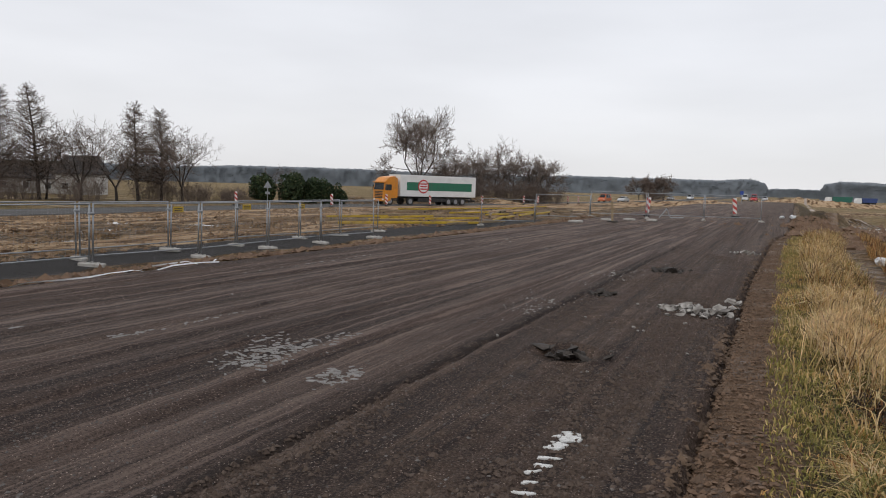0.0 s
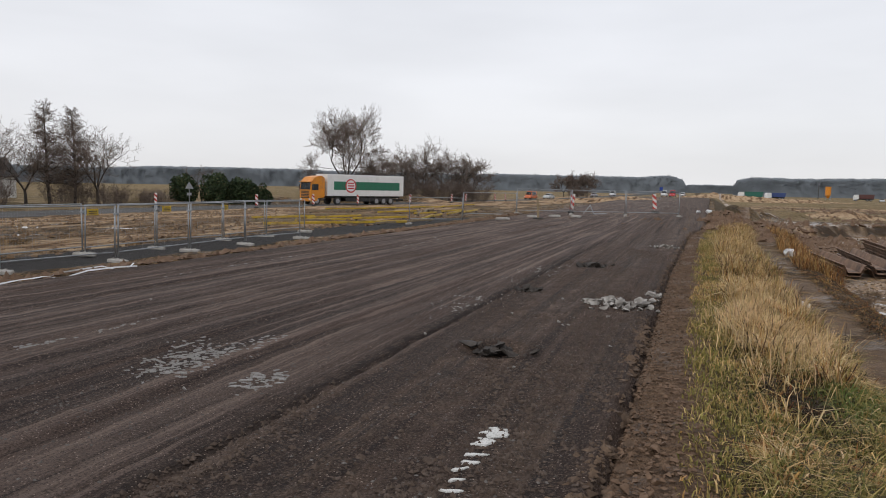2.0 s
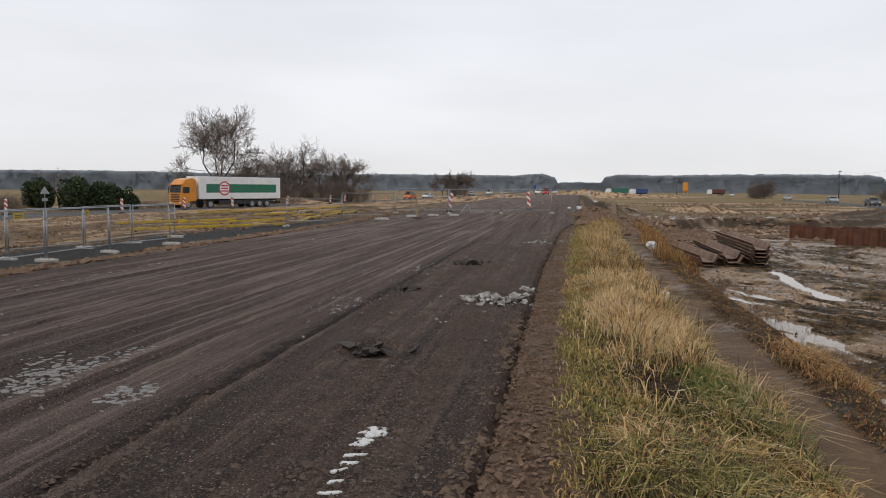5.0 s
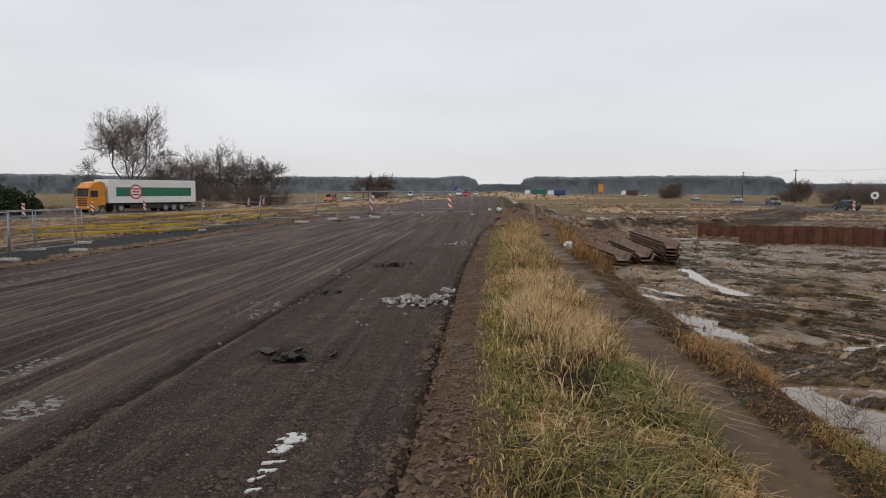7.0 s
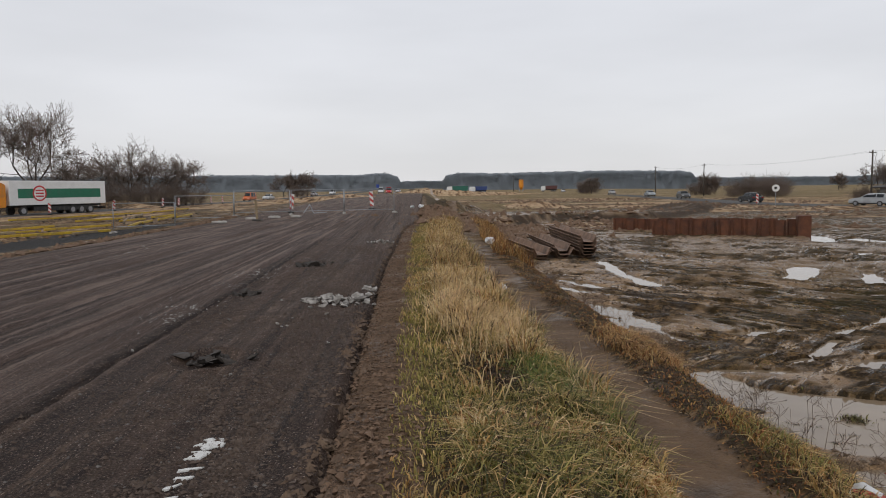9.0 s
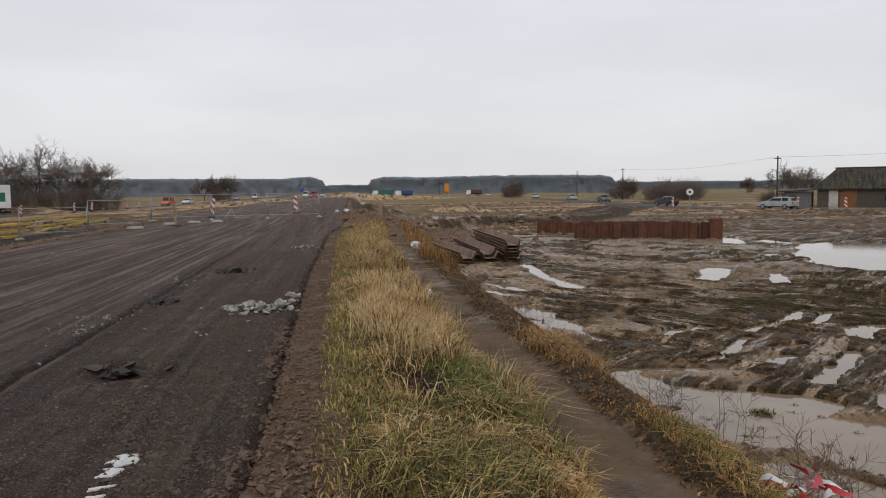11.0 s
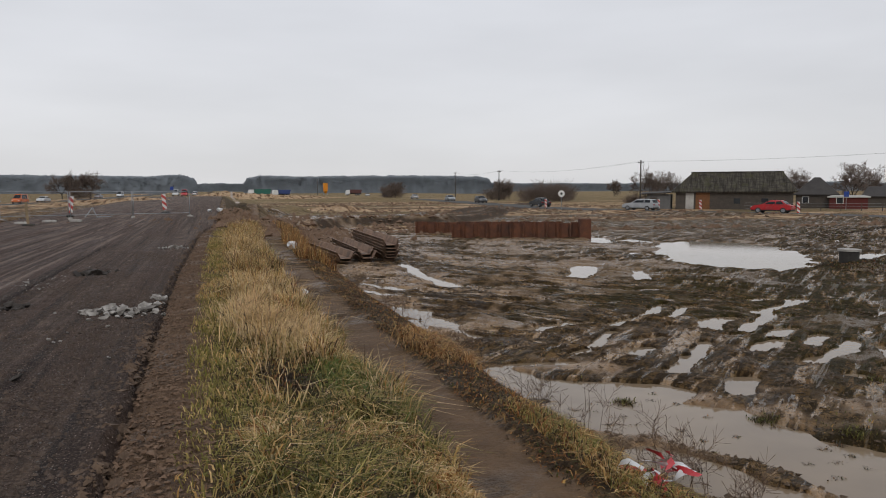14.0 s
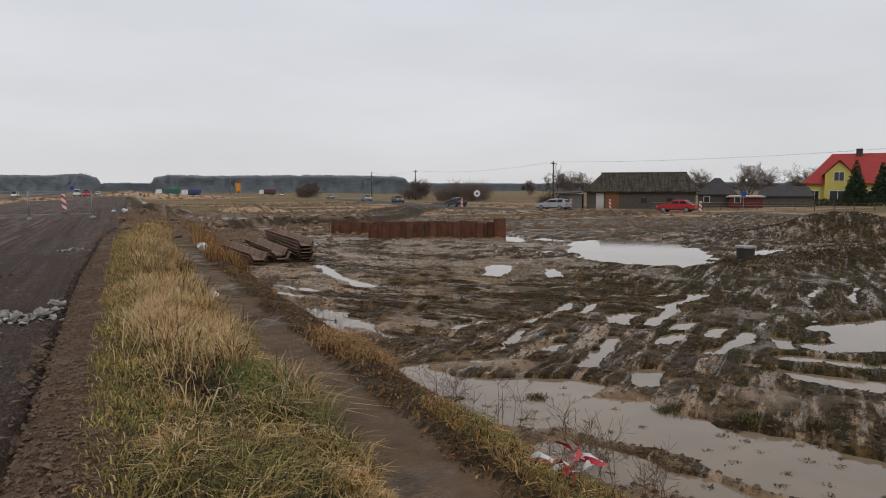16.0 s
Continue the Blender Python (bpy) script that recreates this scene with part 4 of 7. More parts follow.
# ---- branches, as tapered tubes ----
def tubes(name, segs, material, sides=4, least=0.0):
    s = np.array(segs)
    s[:, 6:8] = np.maximum(s[:, 6:8], least)
    a, b, ra, rb = s[:, 0:3], s[:, 3:6], s[:, 6:7], s[:, 7:8]
    d = b - a
    d /= np.maximum(np.linalg.norm(d, axis=1, keepdims=True), 1e-6)
    ref = np.where(np.abs(d[:, 2:3]) < 0.9, np.array([[0, 0, 1.0]]), np.array([[1.0, 0, 0]]))
    u = np.cross(d, ref)
    u /= np.linalg.norm(u, axis=1, keepdims=True)
    w = np.cross(d, u)
    ring = []
    for k in range(sides):
        c, q = math.cos(2 * math.pi * k / sides), math.sin(2 * math.pi * k / sides)
        ring.append(u * c + w * q)
    ring = np.stack(ring, 1)
    v = np.concatenate([a[:, None] + ring * ra[:, None], b[:, None] + ring * rb[:, None]], 1).reshape(-1, 3)
    i = np.arange(len(s))[:, None] * 2 * sides
    f = np.concatenate([i + np.array([[k, (k + 1) % sides, sides + (k + 1) % sides, sides + k]]) for k in range(sides)])
    return from_arrays(name, v, f, material, True)


def grow(rnd, segs, p, d, length, r, depth, twist, lift, fork):
    """One limb: three bends, side shoots on the way and a fork at its end."""
    steps = 3
    for k in range(steps):
        d = (d + Vector((rnd.gauss(0, twist), rnd.gauss(0, twist), rnd.gauss(0, twist) + lift))).normalized()
        q = p + d * (length / steps)
        r1 = r * 0.86
        segs[min(depth, 3)].append((*p, *q, r, r1))
        p, r = q, r1
        if depth > 0 and (k > 0 or depth < 4):
            side = d.orthogonal()
            side.rotate(Matrix.Rotation(rnd.uniform(0, 6.28), 3, d))
            grow(rnd, segs, p, (d * 0.55 + side * rnd.uniform(0.6, 1.0)).normalized(), length * rnd.uniform(0.45, 0.7), r * 0.5, depth - 1, twist, lift, fork)
    if depth > 0:
        for _ in range(fork):
            side = d.orthogonal()
            side.rotate(Matrix.Rotation(rnd.uniform(0, 6.28), 3, d))
            grow(rnd, segs, p, (d + side * rnd.uniform(0.35, 0.75)).normalized(), length * rnd.uniform(0.6, 0.82), r * 0.72, depth - 1, twist, lift, fork)


def finish_tree(name, segs, at, turn, label, category, group):
    tree = thing(name, at, label, category, group, turn)
    stems = segs[3] + segs[2]
    least = 0.000135 * math.hypot(at[0], at[1])
    mesh_part("trunk", tubes("trunk", stems if stems else segs[1], M_BARK, 6, least * 1.5), tree)
    tagged(mesh_part("crown", tubes("crown", segs[1] + segs[0], M_TWIG, 3, least), tree, "bare fine brown twigs"), kind="stuff")
    return tree


def round_tree(at, height, seed, label, spread_out=0.10, depth=5, group="bare trees", trunk=0.2, lift=0.05):
    rnd = random.Random(seed)
    segs = {0: [], 1: [], 2: [], 3: []}
    p, d, r = Vector((0, 0, -0.3)), Vector((0, 0, 1)), height * 0.021
    for k in range(3):
        d = (d + Vector((rnd.gauss(0, 0.07), rnd.gauss(0, 0.07), 0))).normalized()
        q = p + d * height * trunk / 3
        segs[3].append((*p, *q, r, r * 0.92))
        p, r = q, r * 0.92
    for k in range(4):
        az = k * 1.57 + rnd.uniform(-0.4, 0.4)
        out = rnd.uniform(0.35, 0.95)
        grow(rnd, segs, p, Vector((math.cos(az) * out, math.sin(az) * out, 1)).normalized(), height * 0.30, r * 0.62, depth - 1, spread_out, lift, 2)
    return finish_tree("bare_tree", segs, at, rnd.uniform(0, 360), label, "tree", group)


def alder_tree(at, height, seed, label, wide=0.36, group="bare trees"):
    """A straight leader with level, twiggy side branches."""
    rnd = random.Random(seed)
    segs = {0: [], 1: [], 2: [], 3: []}
    p, d = Vector((0, 0, -0.3)), Vector((0, 0, 1))
    n = 16
    for k in range(n):
        f = k / n
        d = (d + Vector((rnd.gauss(0, 0.03), rnd.gauss(0, 0.03), 0.1))).normalized()
        q = p + d * (height + 0.3) / n
        r = height * 0.017 * (1 - f) ** 0.8 + 0.02
        segs[3].append((*p, *q, r, r * 0.93))
        p = q
        if f < 0.15:
            continue
        for _ in range(10):
            az, reach = rnd.uniform(0, 6.28), height * wide * (1.05 - f) ** 0.75 * rnd.uniform(0.55, 1.1)
            out = Vector((math.cos(az), math.sin(az), rnd.uniform(0.1, 0.7))).normalized()
            grow(rnd, segs, p - d * rnd.uniform(0, height / n), out, reach * 0.62, max(0.018, r * 0.34), 2, 0.14, 0.02, 2)
    return finish_tree("alder_tree", segs, at, rnd.uniform(0, 360), label, "tree", group)


def shrub(at, width, height, seed, label, stems=46, group="bare shrubs"):
    rnd = random.Random(seed)
    segs = {0: [], 1: [], 2: [], 3: []}
    for _ in range(stems):
        az, q = rnd.uniform(0, 6.28), rnd.random() ** 0.5
        p = Vector((math.cos(az) * q * width * 0.38, math.sin(az) * q * width * 0.38, -0.2))
        d = Vector((p.x / width * 0.8, p.y / width * 0.8, 1)).normalized()
        grow(rnd, segs, p, d, height * rnd.uniform(0.28, 0.5), 0.030, 2, 0.16, 0.05, 2)
    ob = thing("shrub", at, label, "shrub", group)
    mesh_part("crown", tubes("crown", segs[2] + segs[1] + segs[0], M_TWIG, 3, 0.0001 * math.hypot(at[0], at[1])), ob)
    return ob


def leaf_cloud(rng, lobes, n, size):
    """Small tilted leaf cards strewn through the outer shell of some ellipsoids."""
    lobes = np.array(lobes)
    k = rng.choice(len(lobes), n, p=lobes[:, 3] ** 2 / np.sum(lobes[:, 3] ** 2))
    v = rng.normal(size=(n, 3))
    v /= np.linalg.norm(v, axis=1, keepdims=True)
    c = lobes[k, :3] + v * lobes[k, 3:6] * (rng.random((n, 1)) ** 0.28)
    a = rng.normal(size=(n, 3))
    a /= np.linalg.norm(a, axis=1, keepdims=True)
    b = np.cross(a, rng.normal(size=(n, 3)))
    b /= np.linalg.norm(b, axis=1, keepdims=True)
    s = size * rng.uniform(0.5, 1.3, (n, 1))
    verts = np.stack([c - a * s - b * s * 0.35, c + a * s * 0.2 - b * s * 0.6, c + a * s, c - a * s * 0.1 + b * s * 0.6], 1).reshape(-1, 3)
    return verts, np.arange(n * 4).reshape(-1, 4)


PINE, PINE_DARK, PINE_DRY = (0.050, 0.072, 0.030), (0.030, 0.046, 0.022), (0.080, 0.084, 0.036)


def pine_bush(at, width, height, seed):
    rng = np.random.default_rng(seed)
    lobes = []
    for _ in range(7):
        rx = width * rng.uniform(0.18, 0.28)
        h = height * rng.uniform(0.34, 0.5)
        lobes.append((rng.uniform(-0.32, 0.32) * width, rng.uniform(-0.2, 0.2) * width, h * rng.uniform(0.8, 1.1), rx, rx, h))
    v, f = leaf_cloud(rng, lobes, 5000, 0.17)
    mesh = from_arrays("crown", v, f, M_NEEDLE)
    tint_mesh(mesh, np.repeat(pick_colors(rng, len(f), (PINE, PINE_DARK, PINE_DRY), (4, 4, 1.2), 0.3), 4, 0))
    ob = thing("pine_bush", at, "dense dark green young pine thicket on a bank", "bush", "pine bushes")
    bm = bmesh.new()
    for x, y, h, *_ in lobes:
        tube(bm, (x * 0.6, y * 0.6, -0.3), (x, y, h), 0.07, 0.03, 6)
    part("trunk", bm, M_BARK, ob)
    mesh_part("crown", mesh, ob, "dense dark green needles")
    return ob


def spruce(at, height, seed):
    rng = np.random.default_rng(seed)
    lobes = []
    for k in range(12):
        f = k / 12
        rad = height * 0.26 * (1 - f) + 0.15
        for j in range(6):
            az = j * 1.047 + k * 0.5
            lobes.append((math.cos(az) * rad * 0.55, math.sin(az) * rad * 0.55, height * (0.08 + 0.9 * f), rad * 0.55, rad * 0.55, height * 0.05))
    v, f = leaf_cloud(rng, lobes, 5200, 0.20)
    mesh = from_arrays("crown", v, f, M_NEEDLE)
    tint_mesh(mesh, np.repeat(pick_colors(rng, len(f), (PINE, PINE_DARK), (2, 5), 0.3), 4, 0))
    ob = thing("spruce_tree", at, "dark green conical spruce beside the yellow house", "tree", "spruces")
    bm = bmesh.new()
    tube(bm, (0, 0, -0.3), (0, 0, height * 0.95), height * 0.018, 0.02, 8)
    part("trunk", bm, M_BARK, ob)
    mesh_part("crown", mesh, ob)
    return ob


# forest tints paled to blue-grey: the haze of distance is put into the colour
HAZED_A, HAZED_B, HAZED_C = (0.200, 0.220, 0.238), (0.185, 0.206, 0.224), (0.215, 0.228, 0.238)


def far_forest(name, line, depth, height, count, seed, label, leaf=0.6):
    """A closed, lumpy canopy along a line of the plain, its edge ragged with small sprays."""
    rng = np.random.default_rng(seed)
    pts = np.array(line, float)
    seg = np.linalg.norm(np.diff(pts, axis=0), axis=1)
    at = np.concatenate([[0], np.cumsum(seg)])

    def spot(t, back):
        cx, cy = np.interp(t, at, pts[:, 0]), np.interp(t, at, pts[:, 1])
        k = 1 + back / np.hypot(cx, cy)
        return cx * k, cy * k

    def tall(t, back):
        ends = np.minimum(t, at[-1] - t)
        return height * (0.50 + 0.38 * smooth(-1, 4, ends) + 0.12 * smooth(3, 14, ends)) * (0.87 + 0.16 * value_noise(t / 45, t * 0, seed) + 0.06 * value_noise(t / 6.5, back / 6.5, seed + 1) + 0.05 * value_noise(t / 2.6, back / 2.6, seed + 2))

    rows = np.concatenate([np.linspace(0, 0.92, 13), np.ones(7)])
    backs = np.concatenate([np.zeros(13), np.array((1.2, 3, 6, 10, 16, 25, 38)) * depth / 40])
    ts = np.arange(0, at[-1], 1.1)
    gt, gr = np.meshgrid(ts, np.arange(20))
    f, b = rows[gr], backs[gr]
    b = b + 1.5 * fbm(gt, f * height * 0.5, 4.0, 3, seed + 3) + 3.0 * np.maximum(0, f - 0.55) ** 2
    x, y = spot(gt, b)
    z = land(x, y) - 0.3 + tall(gt, b) * f
    n = len(ts)
    q = (np.arange(19)[:, None] * n + np.arange(n - 1)[None, :]).ravel()
    body = np.stack([x, y, z], -1).reshape(-1, 3)
    faces = np.stack([q, q + 1, q + 1 + n, q + n], -1)
    m = count * 22
    t, f = rng.random(m) * at[-1], rng.random(m) ** 0.5
    b = rng.random(m) * np.where(f > 0.9, depth * 0.5, 3.0) - 1.2
    x, y = spot(t, b)
    c = np.stack([x, y, land(x, y) + tall(t, b) * f * 1.01], -1)
    a = rng.normal(size=(m, 3)) * leaf * 0.5
    e = rng.normal(size=(m, 3)) * leaf * 0.5
    spray = np.stack([c - a, c - e * 0.8, c + a, c + e * 0.8], 1).reshape(-1, 3)
    verts = np.concatenate([body, spray])
    mesh = from_arrays(name, verts, np.concatenate([faces, np.arange(m * 4).reshape(-1, 4) + len(body)]), M_FAR, True)
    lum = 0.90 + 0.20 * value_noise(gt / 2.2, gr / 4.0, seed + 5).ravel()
    tint = np.concatenate([np.array(HAZED_A)[None] * lum[:, None], np.repeat(pick_colors(rng, m, (HAZED_A, HAZED_B, HAZED_C), (4, 4, 1), 0.10), 4, 0)])
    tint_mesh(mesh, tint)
    return tagged(new(name, mesh), label, "forest", kind="stuff")


far_forest("forest_west", ((-620, 250), (-420, 430), (-300, 515), (-185, 570), (-90, 592), (-7, 600)), 45, 13.2, 900, 1, "pine forest along the horizon, haze in its grey-green colour")
far_forest("forest_north", ((27, 598), (84, 594), (150, 580), (190, 569), (222, 556)), 40, 14.2, 420, 2, "pine forest along the horizon, haze in its blue-grey colour")
far_forest("forest_east", ((250, 900), (480, 860), (760, 720), (1000, 480)), 60, 11, 600, 3, "low line of distant woods, haze in its colour", 1.0)
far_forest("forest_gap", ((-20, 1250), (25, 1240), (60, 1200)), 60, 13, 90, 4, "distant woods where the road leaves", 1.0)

OLD = "bare leafless tree with dense grey-brown twigs"
for k, (x, y, h) in enumerate(((-69.5, 51, 11.4), (-72, 48.2, 11.0), (-63.4, 58.2, 10.4), (-61.8, 60.0, 10.0))):
    alder_tree((x, y, land_at(x, y)), h, 20 + k, "tall bare alder with a straight dark trunk")
for k, (x, y, h) in enumerate(((-67.2, 54, 9.6), (-64.8, 56.6, 8.2), (-60.4, 61.6, 9.2), (-70.5, 52.5, 7.5), (-75, 47, 9))):
    round_tree((x, y, land_at(x, y)), h, 40 + k, OLD, 0.12, 5)
round_tree((-54.2, 108, land_at(-54.2, 108)), 14.8, 61, "large bare spreading tree behind the detour road", 0.10, 6, trunk=0.22, lift=0.10)
round_tree((-58.5, 76.5, land_at(-58.5, 76.5)), 5.6, 63, OLD, 0.08, 4)
round_tree((-50.5, 111, land_at(-50.5, 111)), 10.0, 62, OLD, 0.13, 5)
for k, (x, y, h) in enumerate(((-55, 128, 11.0), (-52, 129.5, 10.4), (-49.4, 131, 12.0), (-43, 133, 10.4), (-40.6, 134, 9.0), (-46, 132, 9.6))):
    round_tree((x, y, land_at(x, y)), h, 70 + k, OLD, 0.14, 5)
for k, (x, y, h) in enumerate(((-42, 246, 8.6), (-38, 249, 9.4), (-34.5, 248, 8.8))):
    round_tree((x, y, land_at(x, y)), h, 80 + k, OLD, 0.14, 5)
for k, (x, y, w, h) in enumerate(((-66, 53, 5, 3.4), (-70, 49, 5, 3.2), (-63, 60, 5, 3.2), (-60, 63, 4.5, 2.8), (-57, 66, 4, 2.2), (-54.5, 104, 5, 4.2), (-51, 108, 6, 4.6), (-58, 105, 5, 3.2), (-48.5, 126, 6, 5.0), (-45, 128, 6, 5.0),
                                (-42, 130, 6, 4.6), (-52, 124, 6, 4.0), (-39, 132, 6, 4.0), (-37, 246, 8, 5))):
    shrub((x, y, land_at(x, y)), w, h, 100 + k, "leafless reddish-brown shrub by the detour road", 60)
for k, (x, y, w, h) in enumerate(((-57, 71.5, 4.6, 3.5), (-54.6, 74, 4.6, 3.9), (-52.4, 75.6, 4.2, 3.4), (-51, 77, 3.6, 2.9))):
    pine_bush((x, y, land_at(x, y)), w, h, 130 + k)
# the east side
for k, (x, y, h) in enumerate(((61, 242, 6.5), (76, 185, 6.5), (78, 187, 6), (155, 257, 7), (69, 104, 7.2), (74, 107, 6.6), (99, 91.5, 8.2), (87, 90, 6.8), (118, 96, 8), (121, 108, 7), (102, 118, 6))):
    round_tree((x, y, land_at(x, y)), h, 150 + k, OLD, 0.15, 5)
for k, (x, y, w, h) in enumerate(((76, 152, 8, 5.6), (71, 154, 6, 4.2), (79, 155, 7, 4.6), (60, 243, 9, 5), (76, 186, 8, 4), (68, 105, 4, 2.4))):
    shrub((x, y, land_at(x, y)), w, h, 170 + k, "round leafless dark brown thicket in the meadow", 80)
for x, y, h in ((108.3, 78.8, 7.6), (110.6, 76.0, 7.2)):
    spruce((x, y, land_at(x, y)), h, int(x))


# ---- the building site's fences, boards and barriers ----
def road_ribbon(name, line, width, lift, material, label):
    """A flat carriageway that follows a bent line over the land."""
    pts = [Vector((x, y, 0)) for x, y in line]
    dense = []
    for i in range(len(pts) - 1):
        p0, p1, p2, p3 = pts[max(i - 1, 0)], pts[i], pts[i + 1], pts[min(i + 2, len(pts) - 1)]
        for k in range(12):
            t = k / 12
            dense.append(0.5 * (2 * p1 + (p2 - p0) * t + (2 * p0 - 5 * p1 + 4 * p2 - p3) * t * t + (3 * p1 - p0 - 3 * p2 + p3) * t ** 3))
    dense.append(pts[-1])
    v, f = [], []
    for i, p in enumerate(dense):
        d = (dense[min(i + 1, len(dense) - 1)] - dense[max(i - 1, 0)]).normalized()
        n = Vector((-d.y, d.x, 0))
        z = lift(p)
        for k, dz in ((-0.54, -0.25), (-0.5, 0.0), (0.0, 0.04), (0.5, 0.0), (0.54, -0.25)):
            q = p + n * (k * width)
            v.append((q.x, q.y, z + dz))
        if i:
            b = i * 5
            f += [(b - 5 + k, b - 4 + k, b + 1 + k, b + k) for k in range(4)]
    return tagged(new(name, from_arrays(name, v, f, material, False)), label, "road", kind="structure")


M_OLDROAD = surface("worn_wet_asphalt", (0.070, 0.066, 0.063), (0.10, 0.094, 0.088), 0.85, 0.3, 20, 0.2, spec=0.12)
DETOUR = ((-48, -60), (-47.5, 20), (-47.5, 65), (-46.5, 82), (-43.5, 98), (-42.5, 120), (-41, 150), (-37, 185), (-30, 340), (-20, 700))
road_ribbon("road_detour", DETOUR, 7.0, lambda p: -0.98 + 0.004 * max(0, p.y - 200), M_OLDROAD, "grey wet detour carriageway beside the site")
road_ribbon("road_east", RIGHT_ROAD, 6.2, lambda p: -0.97, M_OLDROAD, "grey wet country road past the farm")


def fence_panel():
    """A mobile fence panel 3.5 m long, standing along its own x."""
    ob = thing("mobile_fence", (0, 0, 0), "galvanised mobile fence panel with thin wire mesh", "fence", "mobile fence panels")
    for x in (0.03, 3.47):
        bm = bmesh.new()
        tube(bm, (x, 0, 0.05), (x, 0, 1.58), 0.023, sides=8)
        part("post", bm, M_STEEL, ob, shade=True)
    for z in (0.20, 1.56):
        bm = bmesh.new()
        tube(bm, (0.03, 0, z), (3.47, 0, z), 0.019, sides=8)
        part("rail", bm, M_STEEL, ob, shade=True)
    segs = [(0.03 + 0.098 * k, 0, 0.20, 0.03 + 0.098 * k, 0, 1.56, 0.0012, 0.0012) for k in range(1, 35)]
    segs += [(0.03, 0, 0.20 + 0.227 * k, 3.47, 0, 0.20 + 0.227 * k, 0.0012, 0.0012) for k in range(1, 6)]
    mesh_part("wire_mesh", tubes("wire_mesh", segs, M_STEEL, 3), ob)
    bm = bmesh.new()
    box(bm, 3.44, -0.045, 1.28, 3.60, 0.045, 1.34, 0.01)
    part("clamp", bm, M_STEEL, ob)
    return ob


def fence_foot():
    ob = thing("concrete_block", (0, 0, 0), "pale concrete block under the fence posts", "concrete block", "fence blocks")
    bm = bmesh.new()
    box(bm, -0.115, -0.37, 0, 0.115, 0.37, 0.13, 0.03)
    for y in (-0.2, 0.0, 0.2):
        tube(bm, (0, y, 0.125), (0, y, 0.16), 0.04, sides=8)
    part("block", bm, M_CONCRETE, ob)
    return ob


def sign_plate():
    ob = thing("warning_plate", (0, 0, 0), "small yellow plate wired to the fence", "sign", "fence plates")
    bm = bmesh.new()
    box(bm, -0.24, -0.006, -0.10, 0.24, 0.006, 0.10, 0.004)
    part("plate", bm, M_YELLOW, ob)
    for z in (-0.03, 0.03):
        bm = bmesh.new()
        box(bm, -0.17, -0.0095, z - 0.012, 0.17, -0.0062, z + 0.012)
        part("text_bar", bm, M_RUBBER, ob)
    return ob


PANEL, FOOT, PLATE = fence_panel(), fence_foot(), sign_plate()
used = {}


def put(proto, m):
    """The first use moves the built thing itself, later ones copy it."""
    if proto not in used:
        used[proto] = True
        proto.matrix_basis = m
        return proto
    return copy_thing(proto, m)


def fence_run(points, feet=True):
    for (ax, ay), (bx, by) in zip(points, points[1:]):
        turn = math.degrees(math.atan2(by - ay, bx - ax))
        z = (land_at(ax, ay) + land_at(bx, by)) / 2 + 0.10
        put(PANEL, pose(ax, ay, z, random.uniform(-1.5, 1.5), 0, turn))
    if feet:
        for ax, ay in points:
            put(FOOT, pose(ax, ay, land_at(ax, ay) - 0.03, 0, 0, random.uniform(-14, 14) + 90 * (abs(points[-1][1] - points[0][1]) > 15)))


random.seed(5)
fence_run([(-16.2 + 0.25 * math.sin(k * 1.9), 2.75 + 3.55 * k) for k in range(8)])
fence_run([(-18.55 + 0.2 * math.sin(k * 2.3), 4.05 + 3.55 * k) for k in range(9)])
ROAD_FENCE = [(-17.2, 43.0), (-14.2, 44.8), (-11.0, 46.2)]
fence_run(ROAD_FENCE)


def cross_panel_row():
    """Panels set across the carriageway, their feet on the asphalt."""
    pts = [(-11.0, 46.2), (-7.6, 47.2), (-4.3, 48.4), (-1.0, 49.6)]
    for (ax, ay), (bx, by) in zip(pts, pts[1:]):
        put(PANEL, pose(ax, ay, 0.06, 0, 0, math.degrees(math.atan2(by - ay, bx - ax))))
    for ax, ay in pts[1:]:
        put(FOOT, pose(ax, ay, -0.02, 0, 0, random.uniform(-15, 15)))


cross_panel_row()
for k, y in enumerate((17.2, 20.7, 24.2)):
    put(PLATE, pose(-18.52 + 0.03, y + 1.4, land_at(-18.5, y) + 1.42, 0, 0, 90))
for x, y in ((-9.6, 37.2), (-8.9, 41.5), (-8.0, 43.5), (-6.8, 44.0)):
    put(FOOT, pose(x, y, -0.02, 0, 0, random.uniform(40, 120)))


def beacon():
    ob = thing("beacon_board", (0, 0, 0), "red and white striped beacon board on a rubber foot", "traffic beacon", "beacon boards")
    bm = bmesh.new()
    box(bm, -0.125, -0.012, -0.5, 0.125, 0.012, 0.5, 0.006)
    board = part("board", bm, M_RED_WHITE, ob)
    board.location = (0, 0, 0.74)
    bm = bmesh.new()
    tube(bm, (0, 0.03, 0.08), (0, 0.03, 1.15), 0.02)
    part("pole", bm, M_STEEL, ob)
    bm = bmesh.new()
    box(bm, -0.2, -0.38, 0, 0.2, 0.38, 0.12, 0.03)
    part("foot", bm, M_RUBBER, ob)
    return ob


